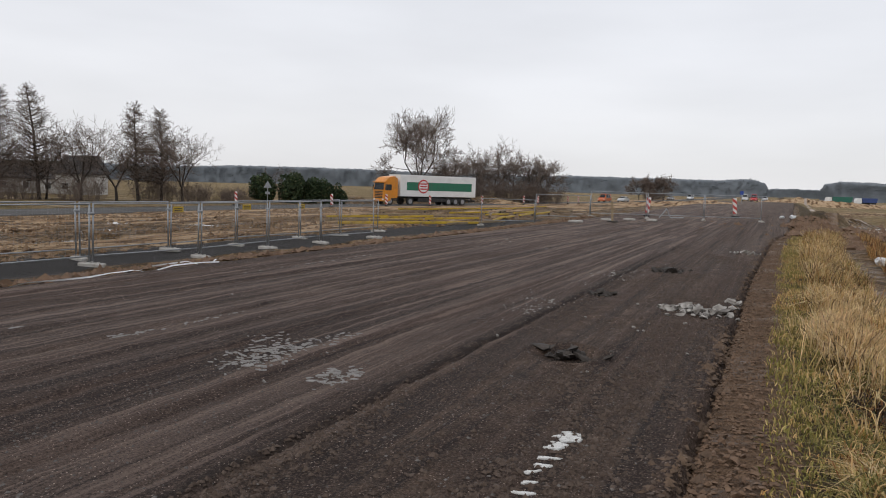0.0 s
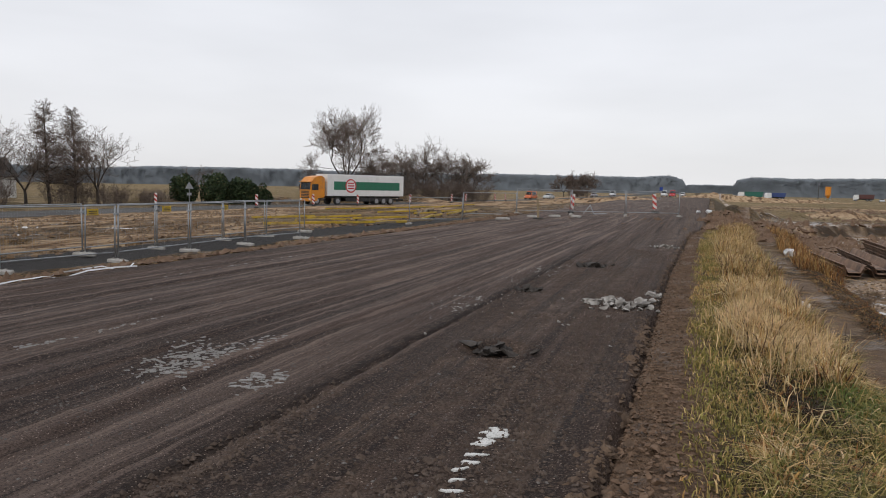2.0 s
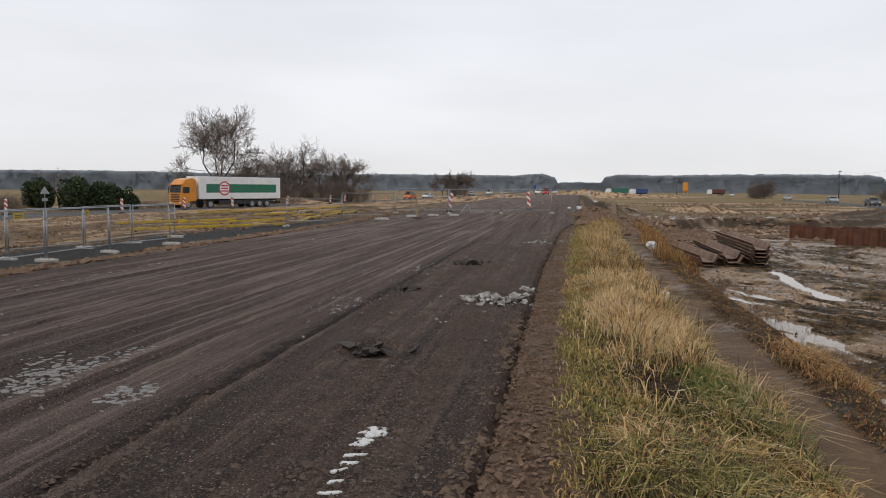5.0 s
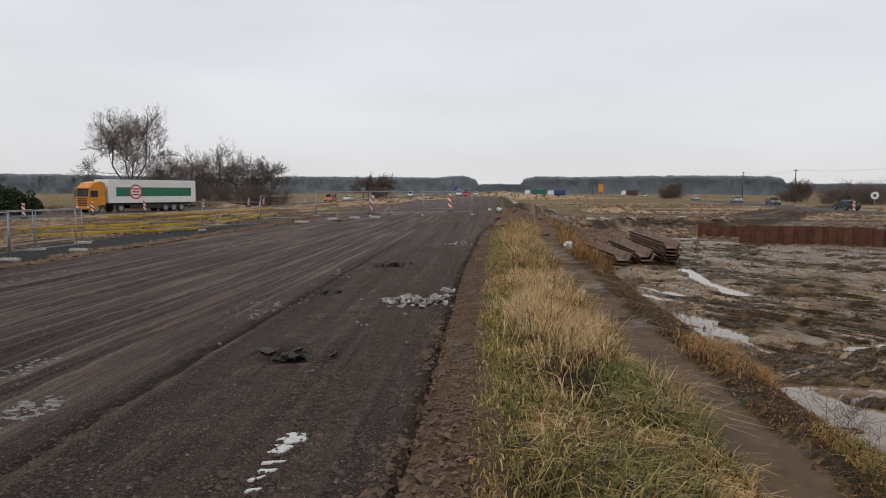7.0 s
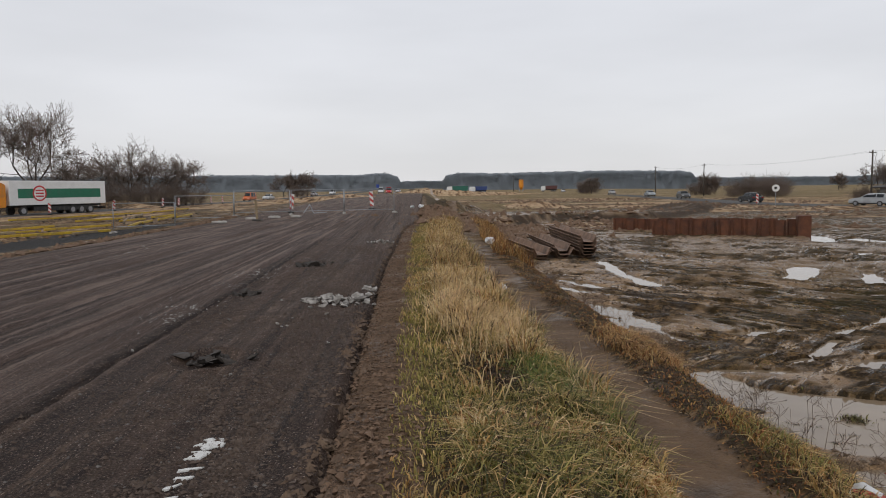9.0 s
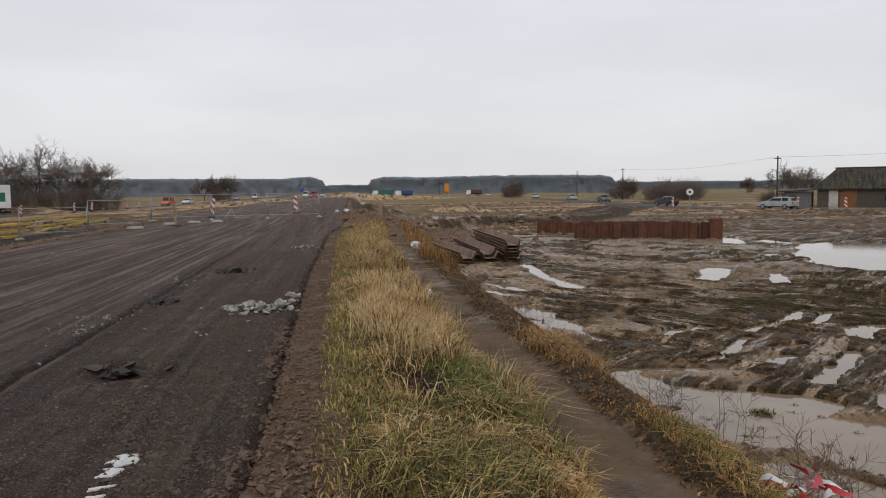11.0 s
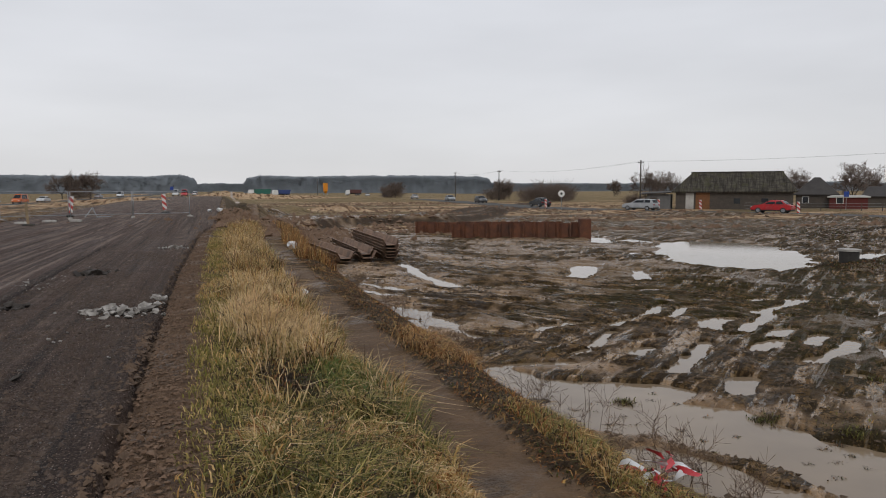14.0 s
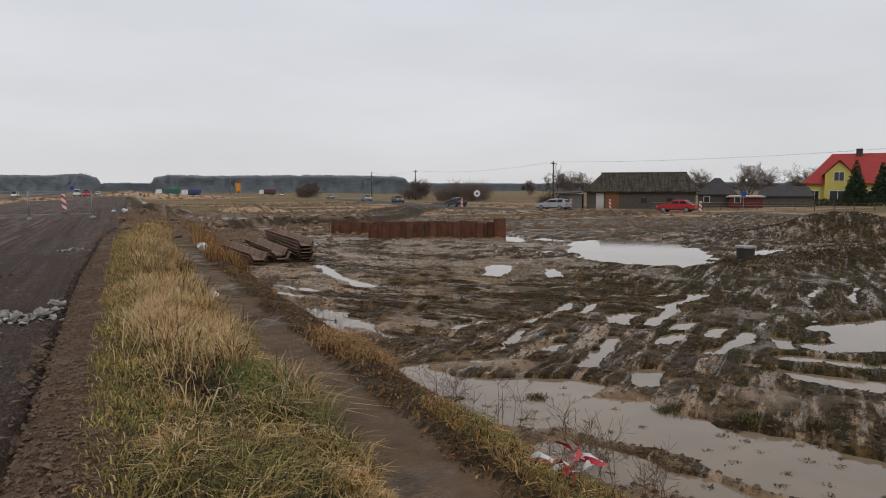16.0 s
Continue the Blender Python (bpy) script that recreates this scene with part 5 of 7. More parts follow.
BEACON = beacon()
for x, y, z, tilt, turn in ((-8.4, 52.0, 0, -6, 8), (-2.95, 58.0, 0, 4, -5)):
    put(BEACON, pose(x, y, z, 0, -tilt, turn) @ Matrix.Scale(1.08, 4))
for x, y in ((-50.9, 59.4), (-43.9, 66.5), (-43.2, 77.4), (-41.5, 86), (-39.8, 100), (-46.4, 111), (-39.0, 117), (-38.4, 123), (-37.6, 140), (-37.2, 147)):
    put(BEACON, pose(x, y, land_at(x, y), 0, random.uniform(-3, 3), random.uniform(-12, 12) + 24) @ Matrix.Scale(1.08, 4))
for x, y in ((44.6, 91.6), (57.0, 83.2), (58.6, 76.6), (58.2, 60.3)):
    put(BEACON, pose(x, y, land_at(x, y), 0, random.uniform(-3, 3), -35) @ Matrix.Scale(1.08, 4))


def plank(length, material, name, label, high=0.16):
    ob = thing(name, (0, 0, 0), label, "plank", "site planks")
    bm = bmesh.new()
    box(bm, 0, -0.05, 0.12, length, 0.05, 0.12 + high, 0.012)
    part("board", bm, material, ob)
    for x in (0.35, length - 0.35):
        bm = bmesh.new()
        box(bm, x - 0.04, -0.10, -0.12, x + 0.04, 0.10, 0.12, 0.012)
        part("stand", bm, M_DARKWOOD, ob)
    return ob


PL_Y = plank(5.2, M_YELLOW, "barrier_plank", "yellow-painted barrier plank on low stands", 0.15)
PL_W = plank(6.0, M_WOOD, "timber_beam", "pale weathered timber beam on low stands", 0.13)


def lay(proto, ax, ay, bx, by, length):
    """Lays copies end to end from one point towards another."""
    n = max(1, round(math.hypot(bx - ax, by - ay) / length))
    turn = math.degrees(math.atan2(by - ay, bx - ax))
    for k in range(n):
        x, y = ax + (bx - ax) * k / n, ay + (by - ay) * k / n
        put(proto, pose(x, y, land_at(x, y), 0, random.uniform(-1, 1), turn + random.uniform(-2, 2)))


for run in ((-33.4, 70.5, -30.4, 79), (-25.2, 42.6, -23.6, 47), (-23.2, 47.2, -20.4, 53), (-20.8, 39.9, -18.0, 43.8), (-18.5, 48.7, -20.4, 59), (-20.4, 60, -20.9, 71), (-30.9, 97, -30.2, 104), (-27, 60, -24.5, 66), (-35.5, 66, -32.5, 73), (-29.5, 44, -26.5, 50), (-26.5, 46.5, -24, 53), (-23.5, 60, -22.5, 72), (-31, 82, -29.5, 92), (-24, 37, -21.5, 41.5)):
    lay(PL_Y, *run, 5.3)
for run in ((-28.2, 54.2, -22, 56.8), (-22.4, 58, -25.8, 70), (-26, 70.5, -29.4, 82), (-30.2, 51, -28.4, 56.5), (-18.9, 41.6, -17.4, 46.6), (-33, 58, -30, 66), (-27.5, 40, -24.5, 43.5), (-24, 74, -22.5, 86)):
    lay(PL_W, *run, 6.1)


def lone_post():
    ob = thing("timber_post", (-8.2, 39.6, -0.02), "short upright timber post on the carriageway", "post")
    bm = bmesh.new()
    box(bm, -0.06, -0.06, 0, 0.06, 0.06, 1.15, 0.015, pose(0, 0, 0, 2, -3, 12))
    part("shaft", bm, M_WOOD, ob)
    bm = bmesh.new()
    box(bm, -0.25, -0.2, 0, 0.25, 0.2, 0.10, 0.02)
    part("foot", bm, M_RUBBER, ob)


def trestle(x, y, turn):
    ob = thing("trestle", (x, y, 0), "fallen steel trestle lying on the carriageway", "trestle", "", turn)
    for a, b in (((-0.7, 0, 0.02), (-0.25, 0, 0.62)), ((0.0, 0, 0.02), (-0.25, 0, 0.62)), ((0.0, 0, 0.02), (0.9, 0.1, 0.05))):
        bm = bmesh.new()
        tube(bm, a, b, 0.03)
        part("tube", bm, M_STEEL, ob)


lone_post()
trestle(-6.6, 50.5, 15)


# ---- sheet piles ----
def pile_profile(width, depth, thick):
    """Outline of a trough-shaped sheet pile, as points across it."""
    w, f = width / 2, width * 0.26
    top = [(-w, depth), (-w + 0.05, depth), (-f, 0), (f, 0), (w - 0.05, depth), (w, depth)]
    low = [(x, z - thick) for x, z in top]
    return top, low


def pile_mesh(bm, width, depth, thick, length, m=None):
    top, low = pile_profile(width, depth, thick)
    rings = []
    for y in (0, length):
        rings.append([bm.verts.new((m @ Vector((x, y, z))) if m else (x, y, z)) for x, z in top + low[::-1]])
    n = len(rings[0])
    for k in range(n):
        bm.faces.new((rings[0][k], rings[0][(k + 1) % n], rings[1][(k + 1) % n], rings[1][k]))
    for ring in rings:
        for k in range(5):
            bm.faces.new((ring[k], ring[k + 1], ring[n - 2 - k], ring[n - 1 - k]))


def pile_stack(at, turn, count, length, label, width=0.66, flip=False):
    ob = thing("sheet_pile_stack" if count > 1 else "sheet_pile", at, label, "sheet pile", "stored sheet piles", turn)
    for k in range(count):
        bm = bmesh.new()
        m = pose(random.uniform(-0.03, 0.03), random.uniform(-0.25, 0.25), 0.03 + k * 0.115, 0, 180 if flip else 0, random.uniform(-0.6, 0.6))
        if flip:
            m = Matrix.Translation((0, 0, 0.26)) @ m
        pile_mesh(bm, width, 0.24, 0.018, length, m)
        part("sheet", bm, M_RUSTDARK, ob)
    for y in (0.9, length - 0.9):
        bm = bmesh.new()
        box(bm, -0.5, y - 0.06, -0.16, 0.5, y + 0.06, 0.015, 0.01)
        part("bearer", bm, M_DARKWOOD, ob)
    return ob


random.seed(11)
pile_stack((4.80, 26.0, -0.94), 3, 2, 6.2, "rusty trough-shaped sheet piles lying in the mud", 0.70)
pile_stack((5.62, 26.2, -0.95), -1, 3, 6.6, "rusty trough-shaped sheet piles lying in the mud", 0.70)
pile_stack((6.55, 26.2, -0.97), -2, 6, 7.6, "stack of dark rusty nested sheet piles", 0.68)


def sheet_wall(name, line, high, label, seed):
    """Driven sheet piles: trough by trough, turned in and out by pairs, with an uneven top edge."""
    rnd = random.Random(seed)
    ob = thing(name, (line[0][0], line[0][1], 0), label, "sheet pile wall", "cofferdam walls")
    ox, oy = line[0]
    for (ax, ay), (bx, by) in zip(line, line[1:]):
        n = max(1, round(math.hypot(bx - ax, by - ay) / 0.64))
        turn = math.degrees(math.atan2(by - ay, bx - ax))
        for k in range(n):
            x, y = ax + (bx - ax) * (k + 0.5) / n, ay + (by - ay) * (k + 0.5) / n
            top = -1.0 + high(k / n) + rnd.uniform(-0.03, 0.03)
            bm = bmesh.new()
            m = pose(x - ox, y - oy, -1.5, 0, 0, turn) @ pose(0, 0, 0, 90, 0, 180 * (k % 2)) @ Matrix.Translation((0, 0, -0.12)) @ pose(0, 0, 0)
            pile_mesh(bm, 0.66, 0.15, 0.02, top + 1.5, m)
            part("sheet", bm, M_RUST, ob)
    return ob


sheet_wall("cofferdam_wall", ((13.0, 38.4), (20.0, 36.3)), lambda f: 0.84 if f > 0.55 else 0.80, "rust-red sheet pile wall driven into the mud", 1)
sheet_wall("cofferdam_wall", ((12.2, 43.0), (21.0, 40.6)), lambda f: 0.72, "rust-red sheet pile wall behind the first", 2)
end_post = thing("cofferdam_post", (20.05, 36.1, -1.3), "dark rusty box pile at the wall's end", "sheet pile wall")
bm = bmesh.new()
box(bm, -0.32, -0.25, 0, 0.32, 0.25, 1.36, 0.02, pose(0, 0, 0, 0, 0, -17))
part("shaft", bm, M_RUST, end_post)


# ---- stones, rubble and scraps ----
def chunk(bm, rnd, size, m=None):
    """A broken, angular lump."""
    s = [rnd.uniform(0.6, 1.3) for _ in range(3)]
    pts = []
    for _ in range(11):
        d = Vector((rnd.gauss(0, 1), rnd.gauss(0, 1), rnd.gauss(0, 1))).normalized() * size * rnd.uniform(0.75, 1.1)
        d = Vector((d.x * s[0], d.y * s[1], d.z * s[2] * 0.62))
        pts.append(bm.verts.new(m @ d if m else d))
    hull = bmesh.ops.convex_hull(bm, input=pts)
    bmesh.ops.delete(bm, geom=[v for v in hull["geom_interior"] if isinstance(v, bmesh.types.BMVert)], context="VERTS")


M_RUBBLE = surface("broken_concrete", (0.44, 0.415, 0.38), (0.16, 0.14, 0.12), 0.9, 7, 60, 0.5, dirt=(0.05, 0.04, 0.033))
M_CLOD = surface("asphalt_lumps", (0.040, 0.034, 0.030), (0.068, 0.056, 0.047), 0.9, 8, 60, 0.6)
M_SOIL = surface("soil_clods", (0.125, 0.076, 0.047), (0.180, 0.112, 0.070), 0.95, 5, 50, 0.6)


def heap(name, at, rx, ry, count, lo, hi, material, piece, label, category, seed, on_road=True):
    rnd = random.Random(seed)
    ob = thing(name, (at[0], at[1], 0), label, category)
    for k in range(count):
        x, y = rnd.gauss(0, rx * 0.5), rnd.gauss(0, ry * 0.5)
        size = rnd.uniform(lo, hi) * (1.1 if k < count / 3 else 0.7)
        bm = bmesh.new()
        z = (float(road_height(np.array([at[0] + x]), np.array([at[1] + y]))[0]) if on_road else land_at(at[0] + x, at[1] + y)) + size * 0.28 + 0.9 * hi * math.exp(-3 * ((x / rx) ** 2 + (y / ry) ** 2)) * rnd.random()
        chunk(bm, rnd, size, Matrix.Translation((x, y, z)) @ Euler((rnd.uniform(-0.5, 0.5), rnd.uniform(-0.5, 0.5), rnd.uniform(0, 6))).to_matrix().to_4x4())
        part(piece, bm, material, ob)
    return ob


heap("rubble_heap", (-1.08, 10.75), 0.56, 0.36, 130, 0.012, 0.095, M_RUBBLE, "stone", "heap of broken pale concrete on the stripped road", "rubble", 1)
heap("rubble_heap", (-0.62, 11.5), 0.12, 0.26, 9, 0.03, 0.11, M_RUBBLE, "stone", "broken concrete lumps by the road edge", "rubble", 2)
heap("asphalt_lumps", (-1.92, 7.12), 0.26, 0.20, 40, 0.03, 0.11, M_CLOD, "lump", "dark asphalt lumps around a pothole", "rubble", 3)
heap("asphalt_lumps", (-2.62, 11.5), 0.22, 0.28, 34, 0.03, 0.12, M_CLOD, "lump", "dark asphalt lumps around a pothole", "rubble", 4)
heap("asphalt_lumps", (-2.15, 16.1), 0.42, 0.40, 36, 0.04, 0.14, M_CLOD, "lump", "dark asphalt lumps around a pothole", "rubble", 5)
heap("asphalt_lumps", (-0.9, 22.0), 0.6, 0.4, 24, 0.03, 0.09, M_RUBBLE, "lump", "pale broken lumps strewn on the stripped road", "rubble", 6)
heap("dirt_clods", (-0.28, 4.3), 0.16, 1.6, 70, 0.012, 0.04, M_SOIL, "clod", "brown soil clods on the shoulder", "clods", 7, False)
rnd = random.Random(9)
for k in range(16):
    x, y = rnd.choice(((-1.45, 8.6), (-1.0, 9.3), (-1.75, 6.6), (-0.9, 7.8), (-2.4, 9.2), (-1.2, 12.6), (-3.4, 10.6))) if k < 7 else (rnd.uniform(-8, -0.8), rnd.uniform(4, 22))
    x, y = x + rnd.uniform(-0.2, 0.2), y + rnd.uniform(-0.3, 0.3)
    bm = bmesh.new()
    chunk(bm, rnd, rnd.uniform(0.018, 0.045))
    st = part("stone", bm, M_RUBBLE)
    st.location = (x, y, float(road_height(np.array([x]), np.array([y]))[0]) + 0.015)
    tagged(st, "small pale stone lying on the stripped road", "stone", "loose stones")


def strewn(name, count, where, lo, hi, material, label, seed):
    """Countless small clods, joined."""
    rng = np.random.default_rng(seed)
    x, y, z = where(rng, count)
    n = len(x)
    base = np.array([(1, 0, 0), (-1, 0, 0), (0, 1, 0), (0, -1, 0), (0, 0, 1), (0, 0, -1)], float)
    tri = np.array([(0, 2, 4), (2, 1, 4), (1, 3, 4), (3, 0, 4), (2, 0, 5), (1, 2, 5), (3, 1, 5), (0, 3, 5)])
    size = (lo + (hi - lo) * rng.random(n) ** 2.5)[:, None, None]
    v = base[None] * size * rng.uniform(0.55, 1.35, (n, 6, 1)) * np.array([1, 1, 0.65])
    az = rng.uniform(0, 6.28, n)
    c, s = np.cos(az)[:, None], np.sin(az)[:, None]
    v = np.stack([v[..., 0] * c - v[..., 1] * s, v[..., 0] * s + v[..., 1] * c, v[..., 2]], -1) + rng.normal(0, 0.15, (n, 6, 3)) * size
    v = v + np.stack([x, y, z], -1)[:, None]
    f = tri[None] + (np.arange(n) * 6)[:, None, None]
    return tagged(new(name, from_arrays(name, v.reshape(-1, 3), f.reshape(-1, 3), material)), label, "clods", kind="stuff")


def on_left_bank(rng, n):
    x, y = rng.uniform(-12.8, -10.5, n), 4 + 42 * rng.random(n) ** 1.5
    return x, y, land(x, y)


def on_mud(rng, n):
    x, y = 4.2 + 26 * rng.random(n) ** 1.3, 3.2 + 34 * rng.random(n) ** 1.4
    z = land(x, y)
    ok = (z > WATER_LEVEL + 0.015) & (rng.random(n) < np.clip(0.45 + 1.2 * fbm(x, y, 1.5, 3, 81), 0, 1))
    return x[ok], y[ok], z[ok]


def on_road(rng, n):
    x, y = rng.uniform(-10.2, -0.7, n), 2.4 + 24 * rng.random(n) ** 1.7
    ok = rng.random(n) < np.clip(0.35 + 1.1 * fbm(x * 2.5, y * 0.3, 1.2, 3, 82), 0.05, 1)
    return x[ok], y[ok], road_height(x[ok], y[ok])


def on_shoulder(rng, n):
    y = 2.4 + 34 * rng.random(n) ** 1.6
    x = rng.uniform(-0.62, 0.12, n) + right_shift(y)
    return x, y, land(x, y)


def on_dug(rng, n):
    x, y = rng.normal(2.2, 2.6, n), rng.normal(44, 4.5, n)
    return x, y, land(x, y)


strewn("bank_clods", 9000, on_left_bank, 0.02, 0.17, M_SOIL, "brown clods along the road's broken edge", 1)
strewn("mud_clods", 70000, on_mud, 0.010, 0.050, surface("mud_clods", (0.070, 0.046, 0.028), (0.125, 0.084, 0.052), 0.75, 3, 40, 0.5, spec=0.3), "lumps of churned wet mud", 2)
strewn("road_grit", 34000, on_road, 0.003, 0.017, surface("road_grit", (0.07, 0.058, 0.050), (0.17, 0.15, 0.135), 0.9, 9, 60, 0.3), "pale grit on the stripped asphalt", 3)
def on_yard(rng, n):
    x, y = rng.uniform(-42, -19.5, n), 8 + 55 * rng.random(n) ** 1.2
    z = land(x, y)
    ok = (z > WATER_LEVEL) & (rng.random(n) < np.clip(0.4 + 1.5 * fbm(x * 2.2, y * 0.4, 3, 3, 83), 0, 1))
    return x[ok], y[ok], z[ok]


strewn("yard_clods", 22000, on_yard, 0.03, 0.20, surface("yard_clods", (0.12, 0.070, 0.036), (0.23, 0.15, 0.085), 0.95, 1.5, 30, 0.5), "brown and sandy clods across the churned yard", 6)
def on_right_lane(rng, n):
    y = 2.4 + 19 * rng.random(n) ** 1.6
    x = rng.uniform(-2.9, -0.6, n) + 0.02 * np.maximum(0, y - 8)
    ok = rng.random(n) < np.clip(0.4 + 1.2 * fbm(x * 1.6, y * 0.6, 0.9, 3, 84), 0.08, 1)
    return x[ok], y[ok], road_height(x[ok], y[ok])


strewn("road_crumbs", 52000, on_right_lane, 0.003, 0.028, surface("road_crumbs", (0.055, 0.036, 0.026), (0.105, 0.074, 0.055), 0.95, 9, 60, 0.4), "brown crumbs of soil and asphalt on the lane", 7)
def on_far_field(rng, n):
    x, y = rng.uniform(5, 62, n), 42 + 110 * rng.random(n) ** 1.4
    ok = (to_line(x, y, RIGHT_ROAD) > 4.5) & (rng.random(n) < np.clip(0.3 + 1.6 * fbm(x * 0.4, y * 1.3, 6, 3, 85), 0, 1))
    x, y = x[ok], y[ok]
    return x, y, land(x, y)


strewn("field_clods", 16000, on_far_field, 0.05, 0.38, M_SOIL, "clods and turned earth across the far field", 8)
def along_seam(rng, n):
    y = 8.5 + 9 * rng.random(n)
    x = -3.15 + rng.normal(0, 0.28, n) + 0.03 * np.maximum(0, y - 8)
    ok = rng.random(n) < np.clip(0.2 + 1.4 * fbm(x, y, 0.8, 3, 86), 0, 1)
    return x[ok], y[ok], road_height(x[ok], y[ok])


strewn("seam_crumbs", 1500, along_seam, 0.004, 0.026, M_RUBBLE, "pale crumbs along the joint of the lanes", 9)
def on_edge(rng, n):
    y = 2.4 + 30 * rng.random(n) ** 1.7
    x = -0.53 + rng.normal(0, 0.075, n) + 0.07 * fbm(y * 0, y, 0.6, 3, 87) + right_shift(y) * 0.95
    keep = rng.random(n) < np.clip(0.45 + 1.3 * fbm(x * 0, y, 0.5, 3, 88), 0.05, 1)
    x, y = x[keep], y[keep]
    return x, y, np.maximum(road_height(x, y) - 0.01, land(x, y))


strewn("edge_clods", 9000, on_edge, 0.006, 0.050, surface("edge_clods", (0.085, 0.055, 0.037), (0.150, 0.098, 0.062), 0.95, 6, 50, 0.5), "crumbled soil and asphalt along the broken road edge", 10)
strewn("shoulder_grit", 22000, on_shoulder, 0.004, 0.026, M_SOIL, "crumbs of soil on the shoulder", 4)
strewn("dug_earth", 5000, on_dug, 0.04, 0.34, M_SOIL, "dug earth and broken slabs at the end of the verge", 5)


def paint_flakes(name, spots, label, seed, lo, hi, stretch=1.0, turn=0.0, material=M_ROADPAINT):
    """Remains of road paint: thin ragged flakes lying on the asphalt."""
    rnd = random.Random(seed)
    ob = thing(name, (spots[0][0], spots[0][1], 0), label, "road marking", "old road markings")
    ox, oy = spots[0][0], spots[0][1]
    meshes = []
    for _ in range(8):
        bm = bmesh.new()
        n = 14
        ring = []
        for k in range(n):
            a, q = 2 * math.pi * k / n, rnd.uniform(0.35, 1.2)
            ring.append((math.cos(a) * q, math.sin(a) * q))
        top = [bm.verts.new((x, y, 0.004)) for x, y in ring]
        low = [bm.verts.new((x * 1.06, y * 1.06, -0.006)) for x, y in ring]
        bm.faces.new(top)
        for k in range(n):
            bm.faces.new((top[k], low[k], low[(k + 1) % n], top[(k + 1) % n]))
        mesh = bpy.data.meshes.new("flake")
        bmesh.ops.recalc_face_normals(bm, faces=bm.faces)
        bm.to_mesh(mesh)
        bm.free()
        mesh.materials.append(material)
        meshes.append(mesh)
    for cx, cy, rx, ry, count in spots:
        for _ in range(count):
            x, y = cx + rnd.uniform(-rx, rx) * rnd.uniform(0.3, 1), cy + rnd.uniform(-ry, ry) * rnd.uniform(0.3, 1)
            s = lo + (hi - lo) * rnd.random() ** 2
            fl = new("flake", rnd.choice(meshes))
            fl.parent = ob
            fl.matrix_basis = Matrix.LocRotScale((x - ox, y - oy, float(road_height(np.array([x]), np.array([y]))[0]) + 0.004), Euler((0, 0, radians(turn + rnd.gauss(0, 25)))), (s * stretch, s, 1))
    return ob


paint_flakes("road_marking", ((-1.26, 4.62, 0.075, 0.11, 34), (-1.28, 4.42, 0.045, 0.10, 18)), "bright remains of a white edge line", 1, 0.008, 0.028, 2.4, 28)
paint_flakes("road_marking", ((-1.27, 4.20, 0.05, 0.02, 2), (-1.28, 4.06, 0.05, 0.02, 3), (-1.29, 3.93, 0.04, 0.02, 2), (-1.28, 3.80, 0.05, 0.02, 3), (-1.29, 3.66, 0.05, 0.02, 3), (-1.29, 3.50, 0.05, 0.02, 3), (-1.29, 3.34, 0.05, 0.02, 2)), "bright broken dashes of a white edge line", 2, 0.010, 0.022, 2.8, 28)
paint_flakes("road_marking", ((-4.4, 5.55, 0.40, 0.85, 250), (-4.25, 6.5, 0.22, 0.5, 24), (-4.9, 5.9, 0.25, 0.7, 26)), "worn pale patch of an old painted arrow", 3, 0.004, 0.012, 3.4, 25, M_OLDPAINT)
paint_flakes("road_marking", ((-3.45, 5.15, 0.20, 0.42, 80),), "worn pale patch of an old painted arrow", 4, 0.005, 0.015, 3.2, 25, M_OLDPAINT)
paint_flakes("road_marking", ((-6.25, 5.5, 0.16, 0.35, 36), (-6.1, 6.5, 0.08, 0.8, 20)), "faint pale remains of a lane line", 5, 0.005, 0.018, 1.8, 70, M_OLDPAINT)
paint_flakes("road_marking", ((-7.42, 5.0, 0.05, 0.35, 10), (-8.7, 13.0, 0.06, 3.0, 22), (-7.6, 21, 0.06, 4, 26)), "faint pale remains of a lane line", 6, 0.008, 0.022, 2.2, 80, M_OLDPAINT)


def ribbon(bm, pts, width, twist, rnd):
    """A crumpled strip of tape along some points."""
    prev = None
    for k, p in enumerate(pts):
        a = twist * k + rnd.uniform(-0.5, 0.5)
        q = Vector(p)
        d = (Vector(pts[min(k + 1, len(pts) - 1)]) - Vector(pts[max(k - 1, 0)])).normalized()
        n = d.cross(Vector((0, 0, 1)))
        n = (n.normalized() if n.length > 0.01 else Vector((1, 0, 0))) * math.cos(a) * 0.8 + Vector((0, 0, abs(math.sin(a)) * 0.7))
        pair = (bm.verts.new(q - n * width / 2), bm.verts.new(q + n * width / 2))
        if prev:
            bm.faces.new((prev[0], pair[0], pair[1], prev[1]))
        prev = pair


M_RED = surface("red_film", (0.55, 0.035, 0.04), (0.45, 0.03, 0.035), 0.35, 6, 60, 0.05)
M_FILM = surface("white_film", (0.72, 0.72, 0.72), (0.60, 0.60, 0.60), 0.35, 6, 60, 0.05)


